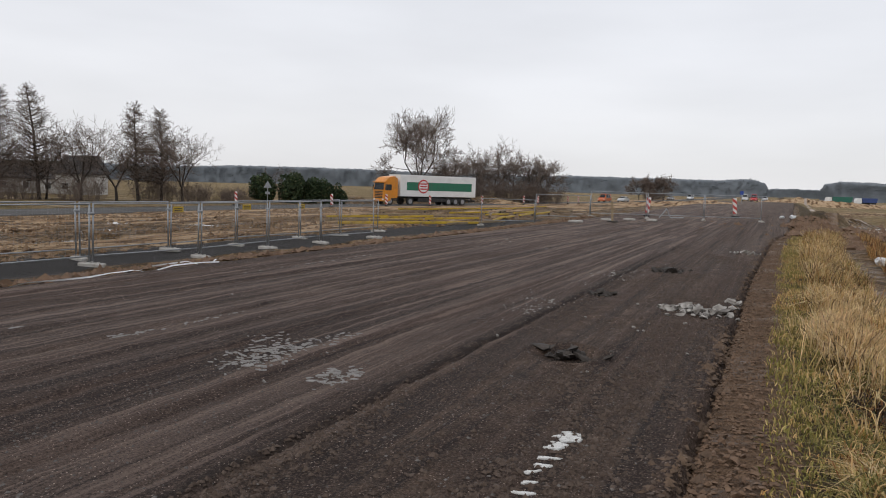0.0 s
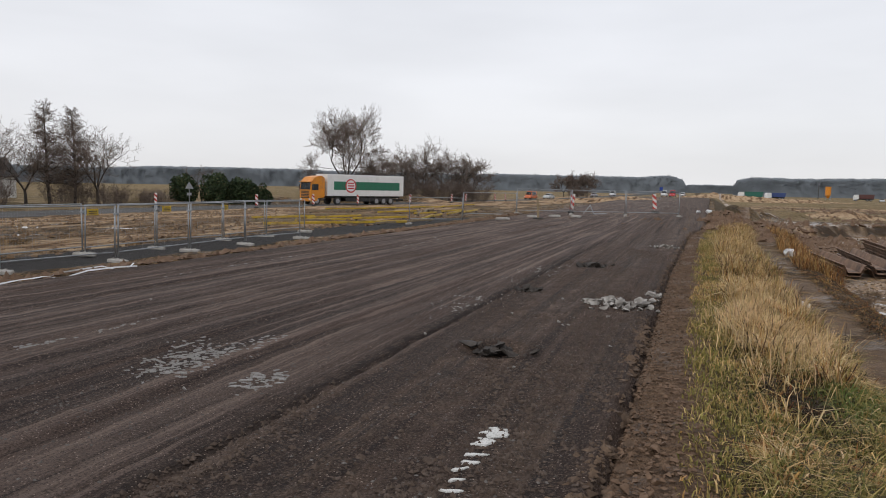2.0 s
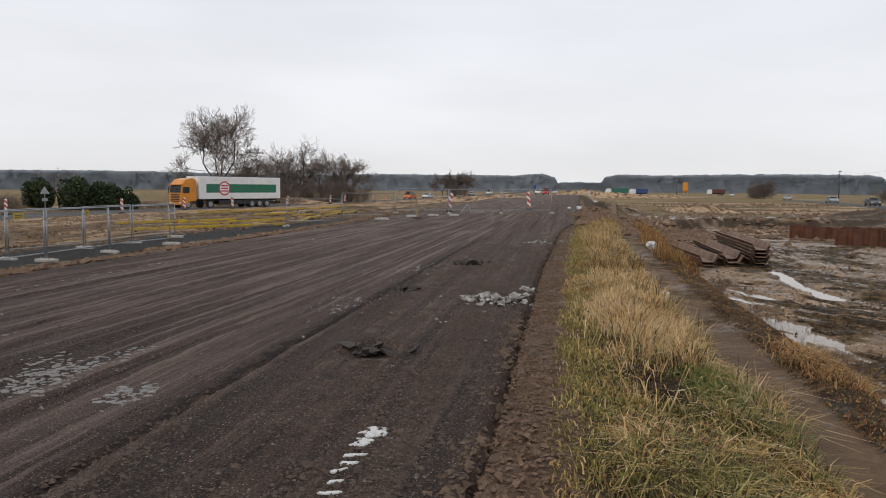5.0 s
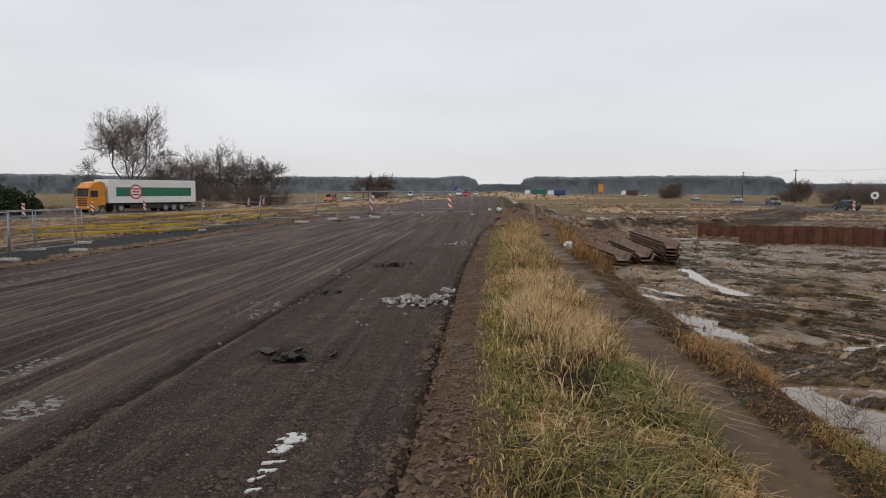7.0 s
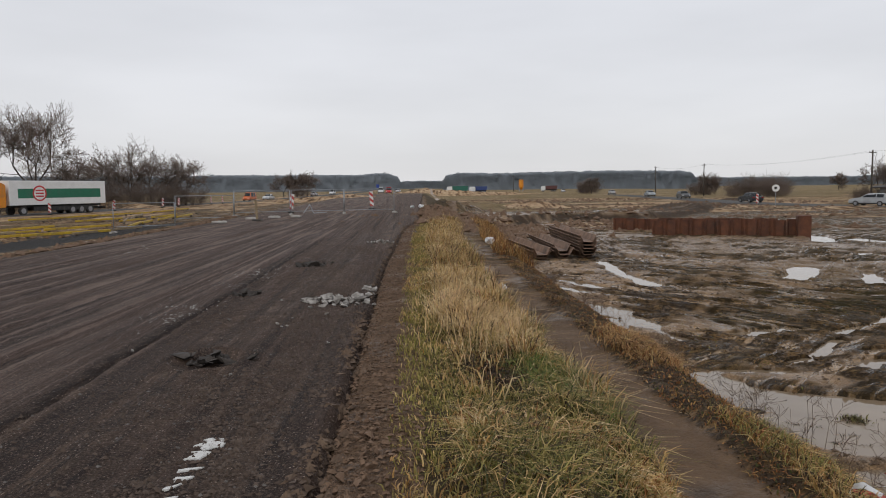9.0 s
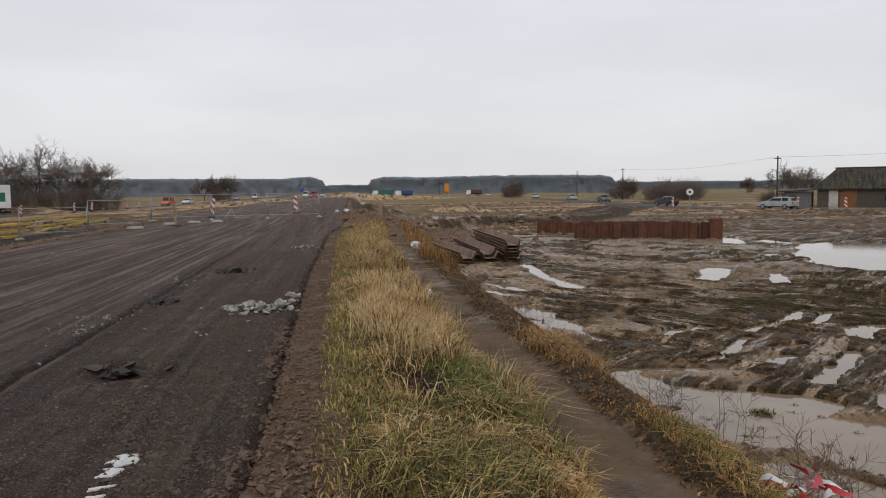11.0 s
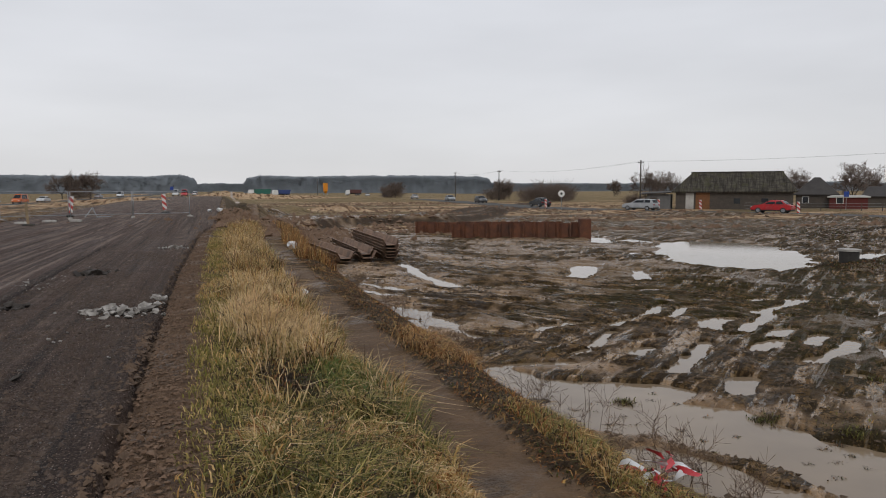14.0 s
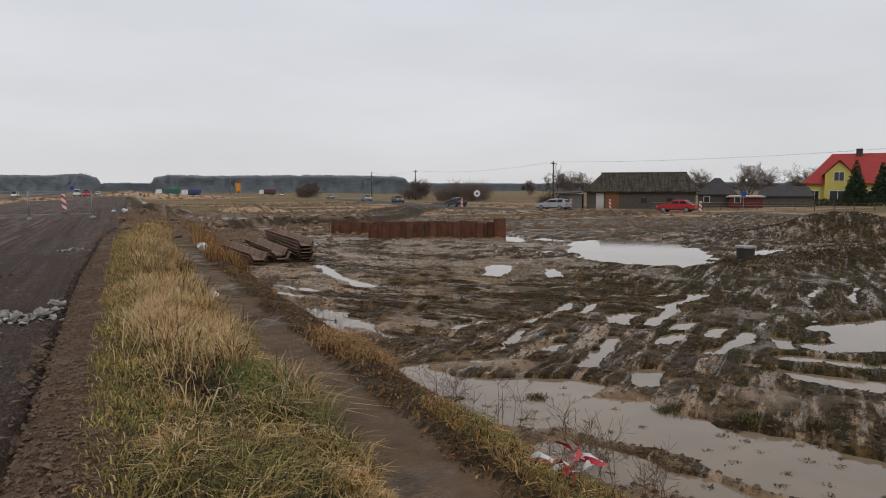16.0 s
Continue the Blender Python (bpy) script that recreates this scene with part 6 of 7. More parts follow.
def tape_bundle():
    rnd = random.Random(3)
    x, y = 3.30, 4.47
    z = land_at(x, y)
    ob = thing("barrier_tape", (x, y, z), "crumpled red and white barrier tape in the grass", "barrier tape")
    for k in range(11):
        red = k % 2 == 0
        a = rnd.uniform(0, 6.28)
        pts, p = [], Vector((rnd.uniform(-0.16, 0.13), rnd.uniform(-0.12, 0.12), rnd.uniform(0.15, 0.26)))
        for _ in range(7):
            a += rnd.gauss(0, 0.7)
            pts.append(tuple(p))
            p = p + Vector((math.cos(a) * 0.06, math.sin(a) * 0.06, rnd.uniform(-0.03, 0.03)))
            p.z = max(p.z, 0.10)
        bm = bmesh.new()
        ribbon(bm, pts, 0.065, 0.5, rnd)
        part("strip", bm, M_RED if red else M_FILM, ob, shade=True)
    for k in range(2):
        bm = bmesh.new()
        ribbon(bm, [(-0.1 - 0.05 * (k * 3 + j), 0.08 + 0.05 * (k * 3 + j), 0.16 - 0.01 * k) for j in range(4)], 0.05, 0.3, rnd)
        part("strip", bm, M_FILM if k % 2 else M_RED, ob, shade=True)


tape_bundle()
rnd = random.Random(8)
for pts in ([(-10.2 - 0.25 * math.sin(k * 0.9), 6.0 + 0.42 * k, 0) for k in range(13)], [(-10.6 + 0.2 * math.sin(k * 1.3), 8.8 + 0.4 * k, 0) for k in range(8)]):
    tape = thing("white_tape", (0, 0, 0), "white plastic tape trodden along the road edge", "barrier tape", "white tapes")
    bm = bmesh.new()
    ribbon(bm, [(x, y, max(land_at(x, y), float(road_height(np.array([x]), np.array([y]))[0]) if x > -10.4 else -9) + 0.03 + rnd.uniform(0, 0.03)) for x, y, z in pts], 0.04, 0.4, rnd)
    part("strip", bm, M_FILM, tape, shade=True)


def litter(at, size, label, seed):
    rnd = random.Random(seed)
    bm = bmesh.new()
    bmesh.ops.create_icosphere(bm, subdivisions=2, radius=size)
    for v in bm.verts:
        v.co *= rnd.uniform(0.55, 1.2)
        v.co.z = v.co.z * 0.75 + size * 0.5
    ob = part("plastic_bag", bm, M_FILM)
    ob.location = at
    tagged(ob, label, "litter", "litter")


litter((1.86, 14.4, land_at(1.86, 14.4)), 0.09, "crumpled white plastic bag beside the wet track", 1)
litter((2.95, 26.5, land_at(2.95, 26.5)), 0.22, "large crumpled white plastic sheet in the grass", 2)
litter((1.0, 64, land_at(1.0, 64)), 0.24, "crumpled white plastic sheet by the road", 3)
litter((0.2, 61, 0.0), 0.18, "crumpled white plastic sheet by the road", 4)


def manhole_ring():
    x, y = 20.2, 18.6
    ob = thing("manhole_ring", (x, y, land_at(x, y) - 0.08), "dark concrete manhole ring with a pale lid", "manhole")
    bm = bmesh.new()
    tube(bm, (0, 0, -0.2), (0, 0, 0.40), 0.30, sides=24)
    part("ring", bm, surface("damp_concrete", (0.028, 0.025, 0.022), (0.045, 0.04, 0.036), 0.8, 4, 40, 0.4), ob, shade=False)
    bm = bmesh.new()
    tube(bm, (0, 0, 0.40), (0, 0, 0.47), 0.35, sides=24)
    part("lid", bm, M_CONCRETE, ob, "pale concrete lid")


manhole_ring()


def yellow_hose():
    ob = thing("yellow_pipe", (-40.2, 25.5, land_at(-40.2, 25.5)), "bent yellow plastic pipe lying in the yard", "pipe")
    curve = bpy.data.curves.new("pipe", "CURVE")
    curve.dimensions, curve.bevel_depth, curve.bevel_resolution = "3D", 0.09, 3
    line = curve.splines.new("NURBS")
    line.points.add(4)
    for point, p in zip(line.points, ((0, -1.6, 0.45), (0, -0.8, 0.4), (0, -0.3, 0.35), (0, 0.1, 0.05), (0, 0.9, 0.08))):
        point.co = (*p, 1)
    line.use_endpoint_u = True
    curve.materials.append(M_YELLOW)
    pipe = new("pipe", curve)
    pipe.parent = ob


yellow_hose()


# ---- tall dead stalks ----
def stalk(at, height, seed, bushy):
    rnd = random.Random(seed)
    segs = {0: [], 1: [], 2: [], 3: []}
    for _ in range(2 if bushy else 1):
        grow(rnd, segs, Vector((rnd.uniform(-0.08, 0.08), rnd.uniform(-0.08, 0.08), -0.03)), Vector((rnd.gauss(0, 0.15), rnd.gauss(0, 0.15), 1)).normalized(), height * 0.55, 0.0038, 2 if bushy else 1, 0.08, 0.03, 2)
    ob = thing("dead_stalk", at, "tall dry brown weed stalk at the water's edge", "weed", "dead stalks")
    tagged(mesh_part("stem", tubes("stem", [s for q in segs.values() for s in q], M_STALK, 4, 0.0016), ob), kind="stuff")


rnd = random.Random(12)
for k in range(62):
    c = rnd.choice(((3.85, 14.4, 0.2, 0.6), (3.7, 10.3, 0.15, 0.3), (3.75, 13.0, 0.25, 1.2), (3.65, 10.4, 0.2, 0.5), (3.75, 8.0, 0.2, 0.9), (3.85, 6.6, 0.25, 0.7), (4.1, 5.6, 0.3, 0.5), (4.5, 5.0, 0.4, 0.5), (3.6, 16.5, 0.3, 1.5)))
    x, y = rnd.gauss(c[0], c[2]), rnd.gauss(c[1], c[3])
    stalk((x, y, max(land_at(x, y), WATER_LEVEL - 0.05)), rnd.uniform(0.25, 0.6), k, rnd.random() < 0.7)
for x, y, h in ((4.02, 7.0, 1.0), (4.10, 7.05, 0.9)):
    stalk((x, y, max(land_at(x, y), WATER_LEVEL - 0.05)), h, 99, False)


# ---- vehicles ----
def paint(name, color, rough=0.3):
    return surface(name, color, tuple(0.85 * c for c in color), rough, 2, 30, 0.03, dirt=tuple(0.5 * c + 0.04 for c in color), spec=0.5)


M_LAMP = surface("lamp_glass", (0.75, 0.75, 0.72), (0.6, 0.6, 0.58), 0.1, 3, 30, 0.0)
M_TAIL = surface("tail_glass", (0.35, 0.02, 0.02), (0.25, 0.015, 0.015), 0.2, 3, 30, 0.0)
M_RIM = surface("wheel_rim", (0.35, 0.35, 0.36), (0.25, 0.25, 0.26), 0.4, 4, 40, 0.05, 0.6)
M_BLACK = surface("black_plastic", (0.022, 0.022, 0.023), (0.032, 0.031, 0.03), 0.7, 4, 40, 0.1, dirt=(0.09, 0.075, 0.06))


def wheel(parent, x, y, r, w):
    bm = bmesh.new()
    tube(bm, (x, y - w / 2, r), (x, y + w / 2, r), r, sides=20)
    ob = part("wheel", bm, M_RUBBER, parent, "muddy black tyre")
    bm = bmesh.new()
    s = 1 if y > 0 else -1
    tube(bm, (x, y + s * (w / 2 - 0.02), r), (x, y + s * (w / 2 + 0.012), r), r * 0.62, sides=16)
    part("rim", bm, M_RIM, ob, shade=False)


def prism(bm, outline, half, inset=0.0, z_in=None):
    """A side outline in x and z drawn out to both sides; above z_in the sides lean inwards."""
    sides = []
    for s in (-1, 1):
        ring = []
        for x, z in outline:
            y = half if z_in is None or z <= z_in else half - inset
            ring.append(bm.verts.new((x, s * y, z)))
        sides.append(ring)
        bm.faces.new(ring)
    n = len(outline)
    for k in range(n):
        bm.faces.new((sides[0][k], sides[0][(k + 1) % n], sides[1][(k + 1) % n], sides[1][k]))


SALOON = (((-2.15, 0.35), (-2.2, 0.6), (-2.1, 0.86), (-1.3, 0.95), (0.9, 0.98), (1.75, 0.86), (2.12, 0.66), (2.16, 0.35)), ((-1.75, 0.93), (-1.05, 1.40), (0.05, 1.44), (0.95, 0.95)))
ESTATE = (((-2.2, 0.35), (-2.25, 0.65), (-2.2, 0.95), (-1.3, 0.98), (0.9, 0.98), (1.75, 0.86), (2.15, 0.66), (2.2, 0.35)), ((-2.15, 0.94), (-1.85, 1.40), (0.0, 1.47), (0.95, 0.95)))
VAN = (((-2.5, 0.35), (-2.55, 0.8), (-2.5, 1.0), (0.9, 1.02), (1.9, 1.0), (2.4, 0.75), (2.45, 0.35)), ((-2.5, 0.98), (-2.42, 1.98), (0.75, 2.02), (1.75, 1.0)))


def car(at, turn, color, shape, label, category="car"):
    ob = thing("car" if shape is not VAN else "van", at, label, category, "cars on the roads", turn)
    body_mat = paint("car_paint", color)
    low, cab = shape
    bm = bmesh.new()
    prism(bm, low, 0.86)
    bmesh.ops.bevel(bm, geom=[e for e in bm.edges], offset=0.05, segments=2, affect="EDGES")
    part("body", bm, body_mat, ob, shade=False)
    bm = bmesh.new()
    prism(bm, cab, 0.80, 0.16, 1.1)
    bmesh.ops.bevel(bm, geom=[e for e in bm.edges], offset=0.04, segments=2, affect="EDGES")
    part("cabin", bm, body_mat, ob)
    x0, x1, xm = cab[0][0] * 0.86, cab[3][0] * 0.68, (cab[1][0] + cab[2][0]) / 2
    top = cab[2][1] - 0.10
    for s in (-1, 1):
        for a, b in (((x0 + 0.12, xm - 0.05)), ((xm + 0.05, x1))):
            bm = bmesh.new()
            q = [bm.verts.new((a, s * 0.815, 1.0)), bm.verts.new((b, s * 0.815, 1.0)), bm.verts.new((min(b, cab[2][0] + 0.05), s * 0.662, top)), bm.verts.new((max(a, cab[1][0]), s * 0.662, top))]
            bm.faces.new(q)
            bmesh.ops.solidify(bm, geom=bm.faces[:], thickness=0.012)
            part("window", bm, M_GLASS, ob)
    for (ax, az), (bx, bz) in ((cab[3], cab[2]), (cab[0], cab[1])):
        d = 0.02 if ax > 0 else -0.02
        bm = bmesh.new()
        lo, hi = 0.12, 0.86
        pt = lambda f: (ax + (bx - ax) * f + d, az + (bz - az) * f + 0.015)
        (xa, za), (xb, zb) = pt(lo), pt(hi)
        bm.faces.new([bm.verts.new((xa, -0.72, za)), bm.verts.new((xa, 0.72, za)), bm.verts.new((xb, 0.58, zb)), bm.verts.new((xb, -0.58, zb))])
        bmesh.ops.solidify(bm, geom=bm.faces[:], thickness=0.012)
        part("windscreen", bm, M_GLASS, ob)
    front, rear = low[-2][0], low[1][0]
    for s in (-1, 1):
        bm = bmesh.new()
        box(bm, front - 0.10, s * 0.62 - 0.17, 0.60, front + 0.015, s * 0.62 + 0.17, 0.72, 0.02)
        part("headlight", bm, M_LAMP, ob)
        bm = bmesh.new()
        box(bm, rear - 0.03, s * 0.66 - 0.13, 0.66, rear + 0.10, s * 0.66 + 0.13, 0.82, 0.02)
        part("tail_light", bm, M_TAIL, ob)
        for x in (low[0][0] + 0.82, front - 0.82):
            wheel(ob, x, s * 0.80, 0.31, 0.19)
    bm = bmesh.new()
    box(bm, rear + 0.05, -0.80, 0.24, front - 0.05, 0.80, 0.40, 0.03)
    part("sill", bm, M_BLACK, ob)
    return ob


M_ORANGE = paint("orange_paint", (0.72, 0.26, 0.012), 0.35)
M_GREEN = paint("green_paint", (0.010, 0.16, 0.085), 0.5)
M_TARP = surface("white_trailer", (0.78, 0.78, 0.76), (0.70, 0.70, 0.68), 0.5, 1, 20, 0.03)


def lorry(at, turn):
    """Tractor and box trailer; the nose points along its own x."""
    ob = thing("lorry", at, "orange lorry with a white box trailer striped green", "lorry", "", turn)
    bm = bmesh.new()
    prism(bm, ((-2.2, 0.95), (-2.2, 3.45), (-1.7, 3.75), (-0.7, 3.55), (-0.12, 2.95), (0, 2.0), (0.02, 0.45), (-1.0, 0.45), (-1.05, 0.95)), 1.22)
    bmesh.ops.bevel(bm, geom=bm.edges[:], offset=0.07, segments=2, affect="EDGES")
    part("cab", bm, M_ORANGE, ob)
    bm = bmesh.new()
    bm.faces.new([bm.verts.new(p) for p in ((0.035, -1.08, 1.95), (0.035, 1.08, 1.95), (-0.10, 1.0, 2.85), (-0.10, -1.0, 2.85))])
    bmesh.ops.solidify(bm, geom=bm.faces[:], thickness=0.02)
    part("windscreen", bm, M_GLASS, ob)
    bm = bmesh.new()
    box(bm, -0.35, -1.2, 2.86, 0.18, 1.2, 2.98, 0.03)
    part("sun_visor", bm, M_ORANGE, ob)
    for z in (0.85, 1.05, 1.25, 1.45, 1.65):
        bm = bmesh.new()
        box(bm, 0.0, -0.85, z, 0.045, 0.85, z + 0.13, 0.015)
        part("grille_bar", bm, M_BLACK, ob)
    for s in (-1, 1):
        bm = bmesh.new()
        box(bm, -1.15, s * 1.235 - 0.01, 1.9, -0.25, s * 1.235 + 0.01, 2.65, 0.01)
        part("side_window", bm, M_GLASS, ob)
        bm = bmesh.new()
        box(bm, -0.06, s * 0.95 - 0.2, 0.62, 0.05, s * 0.95 + 0.2, 0.82, 0.02)
        part("headlight", bm, M_LAMP, ob)
        bm = bmesh.new()
        box(bm, -0.20, s * 1.42 - 0.09, 1.9, -0.05, s * 1.42 + 0.09, 2.6, 0.03)
        part("mirror", bm, M_BLACK, ob)
        for x in (-0.95, -4.3):
            wheel(ob, x, s * 1.02, 0.50, 0.32)
        for x in (-11.0, -12.3, -13.6):
            wheel(ob, x, s * 1.02, 0.50, 0.36)
        bm = bmesh.new()
        box(bm, -13.2, s * 1.15 - 0.02, 0.45, -5.6, s * 1.15 + 0.02, 0.95, 0.01)
        part("side_guard", bm, M_BLACK, ob)
    bm = bmesh.new()
    box(bm, -15.9, -0.5, 0.85, -1.0, 0.5, 1.2, 0.02)
    part("chassis", bm, M_BLACK, ob)
    bm = bmesh.new()
    box(bm, -16.0, -1.27, 1.15, -2.55, 1.27, 3.98, 0.03)
    trailer = part("trailer_box", bm, M_TARP, ob, "white box trailer")
    for s in (-1, 1):
        bm = bmesh.new()
        box(bm, -15.2, s * 1.275 - 0.004, 1.95, -3.6, s * 1.275 + 0.004, 3.05, 0.0)
        part("stripe", bm, M_GREEN, trailer, "green stripe")
        bm = bmesh.new()
        tube(bm, (-6.4, s * 1.272, 2.5), (-6.4, s * 1.290, 2.5), 0.92, sides=32)
        emblem = part("emblem", bm, M_RED, trailer, "round red emblem")
        bm = bmesh.new()
        tube(bm, (-6.4, s * 1.290, 2.5), (-6.4, s * 1.296, 2.5), 0.74, sides=32)
        field = part("emblem_field", bm, M_TARP, trailer, "white field of the emblem")
        for z in (2.08, 2.42, 2.76):
            bm = bmesh.new()
            box(bm, -6.95, s * 1.300 - 0.003, z, -5.85, s * 1.300 + 0.003, z + 0.17)
            part("text_bar", bm, M_RED, trailer)
    bm = bmesh.new()
    box(bm, -16.05, -1.25, 0.5, -15.9, 1.25, 0.75, 0.02)
    part("rear_bumper", bm, M_BLACK, ob)


lorry((-47.2, 82.4, -0.97), -114.6)
DETOUR_Z, EAST_Z = -0.96, -0.95
car((-43.4, 133, DETOUR_Z), -95, (0.03, 0.033, 0.038), ESTATE, "dark grey estate car on the detour road")
car((-38.2, 176, DETOUR_Z), -98, (0.62, 0.13, 0.02), VAN, "orange delivery van on the detour road", "van")
car((-36.8, 192, DETOUR_Z), -100, (0.6, 0.6, 0.6), SALOON, "white saloon car on the detour road")
car((-31.5, 300, -0.55), -96, (0.7, 0.7, 0.7), VAN, "white van far along the detour road", "van")
car((-34.0, 262, -0.7), 84, (0.5, 0.5, 0.52), SALOON, "silver saloon car far along the detour road")
car((52.9, 81.2, EAST_Z), 119, (0.42, 0.43, 0.44), ESTATE, "silver estate car on the country road")
car((60.2, 66.2, EAST_Z), 122, (0.48, 0.018, 0.022), SALOON, "bright red saloon car passing the barn")
car((49.6, 104, EAST_Z), 92, (0.03, 0.035, 0.04), SALOON, "dark saloon car on the country road")
car((53.4, 140, EAST_Z), -96, (0.05, 0.05, 0.05), ESTATE, "black estate car on the country road")
car((57.4, 172, EAST_Z), -94, (0.30, 0.32, 0.33), SALOON, "grey saloon car far along the country road")
car((62.2, 222, EAST_Z), 84, (0.6, 0.6, 0.6), SALOON, "white saloon car far along the country road")
car((66.5, 280, EAST_Z), 84, (0.05, 0.09, 0.22), VAN, "dark blue van far along the country road", "van")
car((71, 335, EAST_Z), -96, (0.5, 0.5, 0.5), SALOON, "silver saloon car far along the country road")

car((-6.4, 226, 0.05), -92, (0.5, 0.02, 0.02), VAN, "red van far down the carriageway", "van")
car((-9.6, 247, 0.05), -92, (0.65, 0.65, 0.65), VAN, "white van far down the carriageway", "van")
car((-4.2, 265, 0.05), 88, (0.6, 0.6, 0.62), SALOON, "white saloon car far down the carriageway")


def tipper(at, turn, color, label):
    ob = thing("tipper_truck", at, label, "truck", "site trucks", turn)
    body = paint("tipper_paint", color, 0.5)
    bm = bmesh.new()
    prism(bm, ((0.2, 0.5), (0.2, 1.7), (-0.1, 2.75), (-1.7, 2.8), (-1.8, 0.9)), 1.2)
    bmesh.ops.bevel(bm, geom=bm.edges[:], offset=0.06, segments=1, affect="EDGES")
    part("cab", bm, M_WHITE, ob)
    bm = bmesh.new()
    prism(bm, ((-2.1, 1.2), (-1.9, 2.9), (-7.6, 2.9), (-7.2, 1.2)), 1.25)
    part("skip", bm, body, ob)
    bm = bmesh.new()
    box(bm, -7.4, -0.5, 0.7, 0, 0.5, 1.2, 0.02)
    part("chassis", bm, M_BLACK, ob)
    bm = bmesh.new()
    box(bm, 0.12, -1.05, 1.72, 0.2, 1.05, 2.45, 0.01, pose(0, 0, 0, 0, -5, 0))
    part("windscreen", bm, M_GLASS, ob)
    for s in (-1, 1):
        for x in (-0.8, -5.0, -6.3):
            wheel(ob, x, s * 1.0, 0.5, 0.34)


tipper((27, 322, land_at(27, 322)), 200, (0.03, 0.06, 0.20), "blue tipper truck beside the sand heaps")
tipper((64, 352, land_at(64, 352)), 175, (0.10, 0.03, 0.025), "dark red tipper truck across the site")
tipper((13.5, 262, land_at(13.5, 262)), 180, (0.010, 0.12, 0.085), "green tipper truck across the site")


def silo(at):
    ob = thing("cement_silo", at, "orange cement silo on steel legs across the site", "silo")
    bm = bmesh.new()
    tube(bm, (0, 0, 2.2), (0, 0, 6.4), 1.3, sides=20)
    tube(bm, (0, 0, 0.9), (0, 0, 2.2), 0.35, 1.3, sides=20)
    part("tank", bm, M_ORANGE, ob)
    for x in (-1, 1):
        for y in (-1, 1):
            bm = bmesh.new()
            tube(bm, (x * 1.0, y * 1.0, -0.2), (x * 0.9, y * 0.9, 2.6), 0.10)
            part("leg", bm, M_STEEL, ob)


silo((60.5, 394, land_at(60.5, 394)))


# ---- farm and houses ----
def roof_material():
    """Old shingles: courses, streaks running down the slope, moss."""
    n = Nodes("mossy_shingles")
    vec = n.place(local=True)
    runs = n.noise(1.0, 5, 0.65, n.place((5, 0.5, 0.5), local=True))
    course = n.noise(1.0, 4, 0.6, n.place((0.8, 6, 6), local=True))
    moss = n.noise(0.9, 6, 0.7, vec)
    col = n.mix(n.span(runs, 0.38, 0.62), (0.030, 0.026, 0.021), (0.088, 0.078, 0.062))
    col = n.mix(n.span(course, 0.5, 0.62, 0, 0.7), col, (0.022, 0.020, 0.017))
    col = n.mix(n.span(moss, 0.52, 0.62, 0, 0.7), col, (0.058, 0.054, 0.028))
    n.bump(n.math("ADD", runs, course), 0.8, 0.08)
    return n.set(col, 0.9, spec=0.15)


M_ROOF = roof_material()
M_REDROOF = surface("red_roof_tiles", (0.36, 0.030, 0.022), (0.28, 0.024, 0.018), 0.55, 1.2, 16, 0.3)
M_YELLOWWALL = surface("yellow_render", (0.62, 0.52, 0.13), (0.56, 0.47, 0.12), 0.85, 1, 20, 0.1)
M_GREYBRICK = surface("grey_blocks", (0.17, 0.165, 0.16), (0.12, 0.118, 0.115), 0.9, 2, 12, 0.4)
M_BROWNDOOR = surface("brown_door", (0.20, 0.085, 0.030), (0.15, 0.065, 0.025), 0.7, 2, 30, 0.2)
M_REDSHED = surface("dark_red_boards", (0.13, 0.028, 0.022), (0.10, 0.022, 0.018), 0.8, 2, 30, 0.2)
M_DARKROOF = surface("dark_roof", (0.045, 0.040, 0.038), (0.06, 0.054, 0.050), 0.85, 1, 20, 0.3)
M_PLASTER = surface("old_plaster", (0.50, 0.48, 0.44), (0.38, 0.36, 0.33), 0.9, 1, 20, 0.2, dirt=(0.2, 0.18, 0.15))


def hip_roof(bm, x0, x1, y0, y1, z0, z1, in0, in1, over=0.4, thick=0.16):
    """A roof over a rectangle; the ridge runs along x and starts that far in from each end."""
    ym = (y0 + y1) / 2
    for dz in (0.0,):
        e = [(x0 - over, y0 - over, z0), (x1 + over, y0 - over, z0), (x1 + over, y1 + over, z0), (x0 - over, y1 + over, z0)]
        lo = [bm.verts.new((x, y, z - thick)) for x, y, z in e]
        up = [bm.verts.new(p) for p in e]
        a, b = bm.verts.new((x0 + in0, ym, z1)), bm.verts.new((x1 - in1, ym, z1))
        bm.faces.new((up[0], up[1], b, a))
        bm.faces.new((up[2], up[3], a, b))
        bm.faces.new((up[3], up[0], a))
        bm.faces.new((up[1], up[2], b))
        for k in range(4):
            bm.faces.new((lo[k], lo[(k + 1) % 4], up[(k + 1) % 4], up[k]))
        bm.faces.new(lo[::-1])


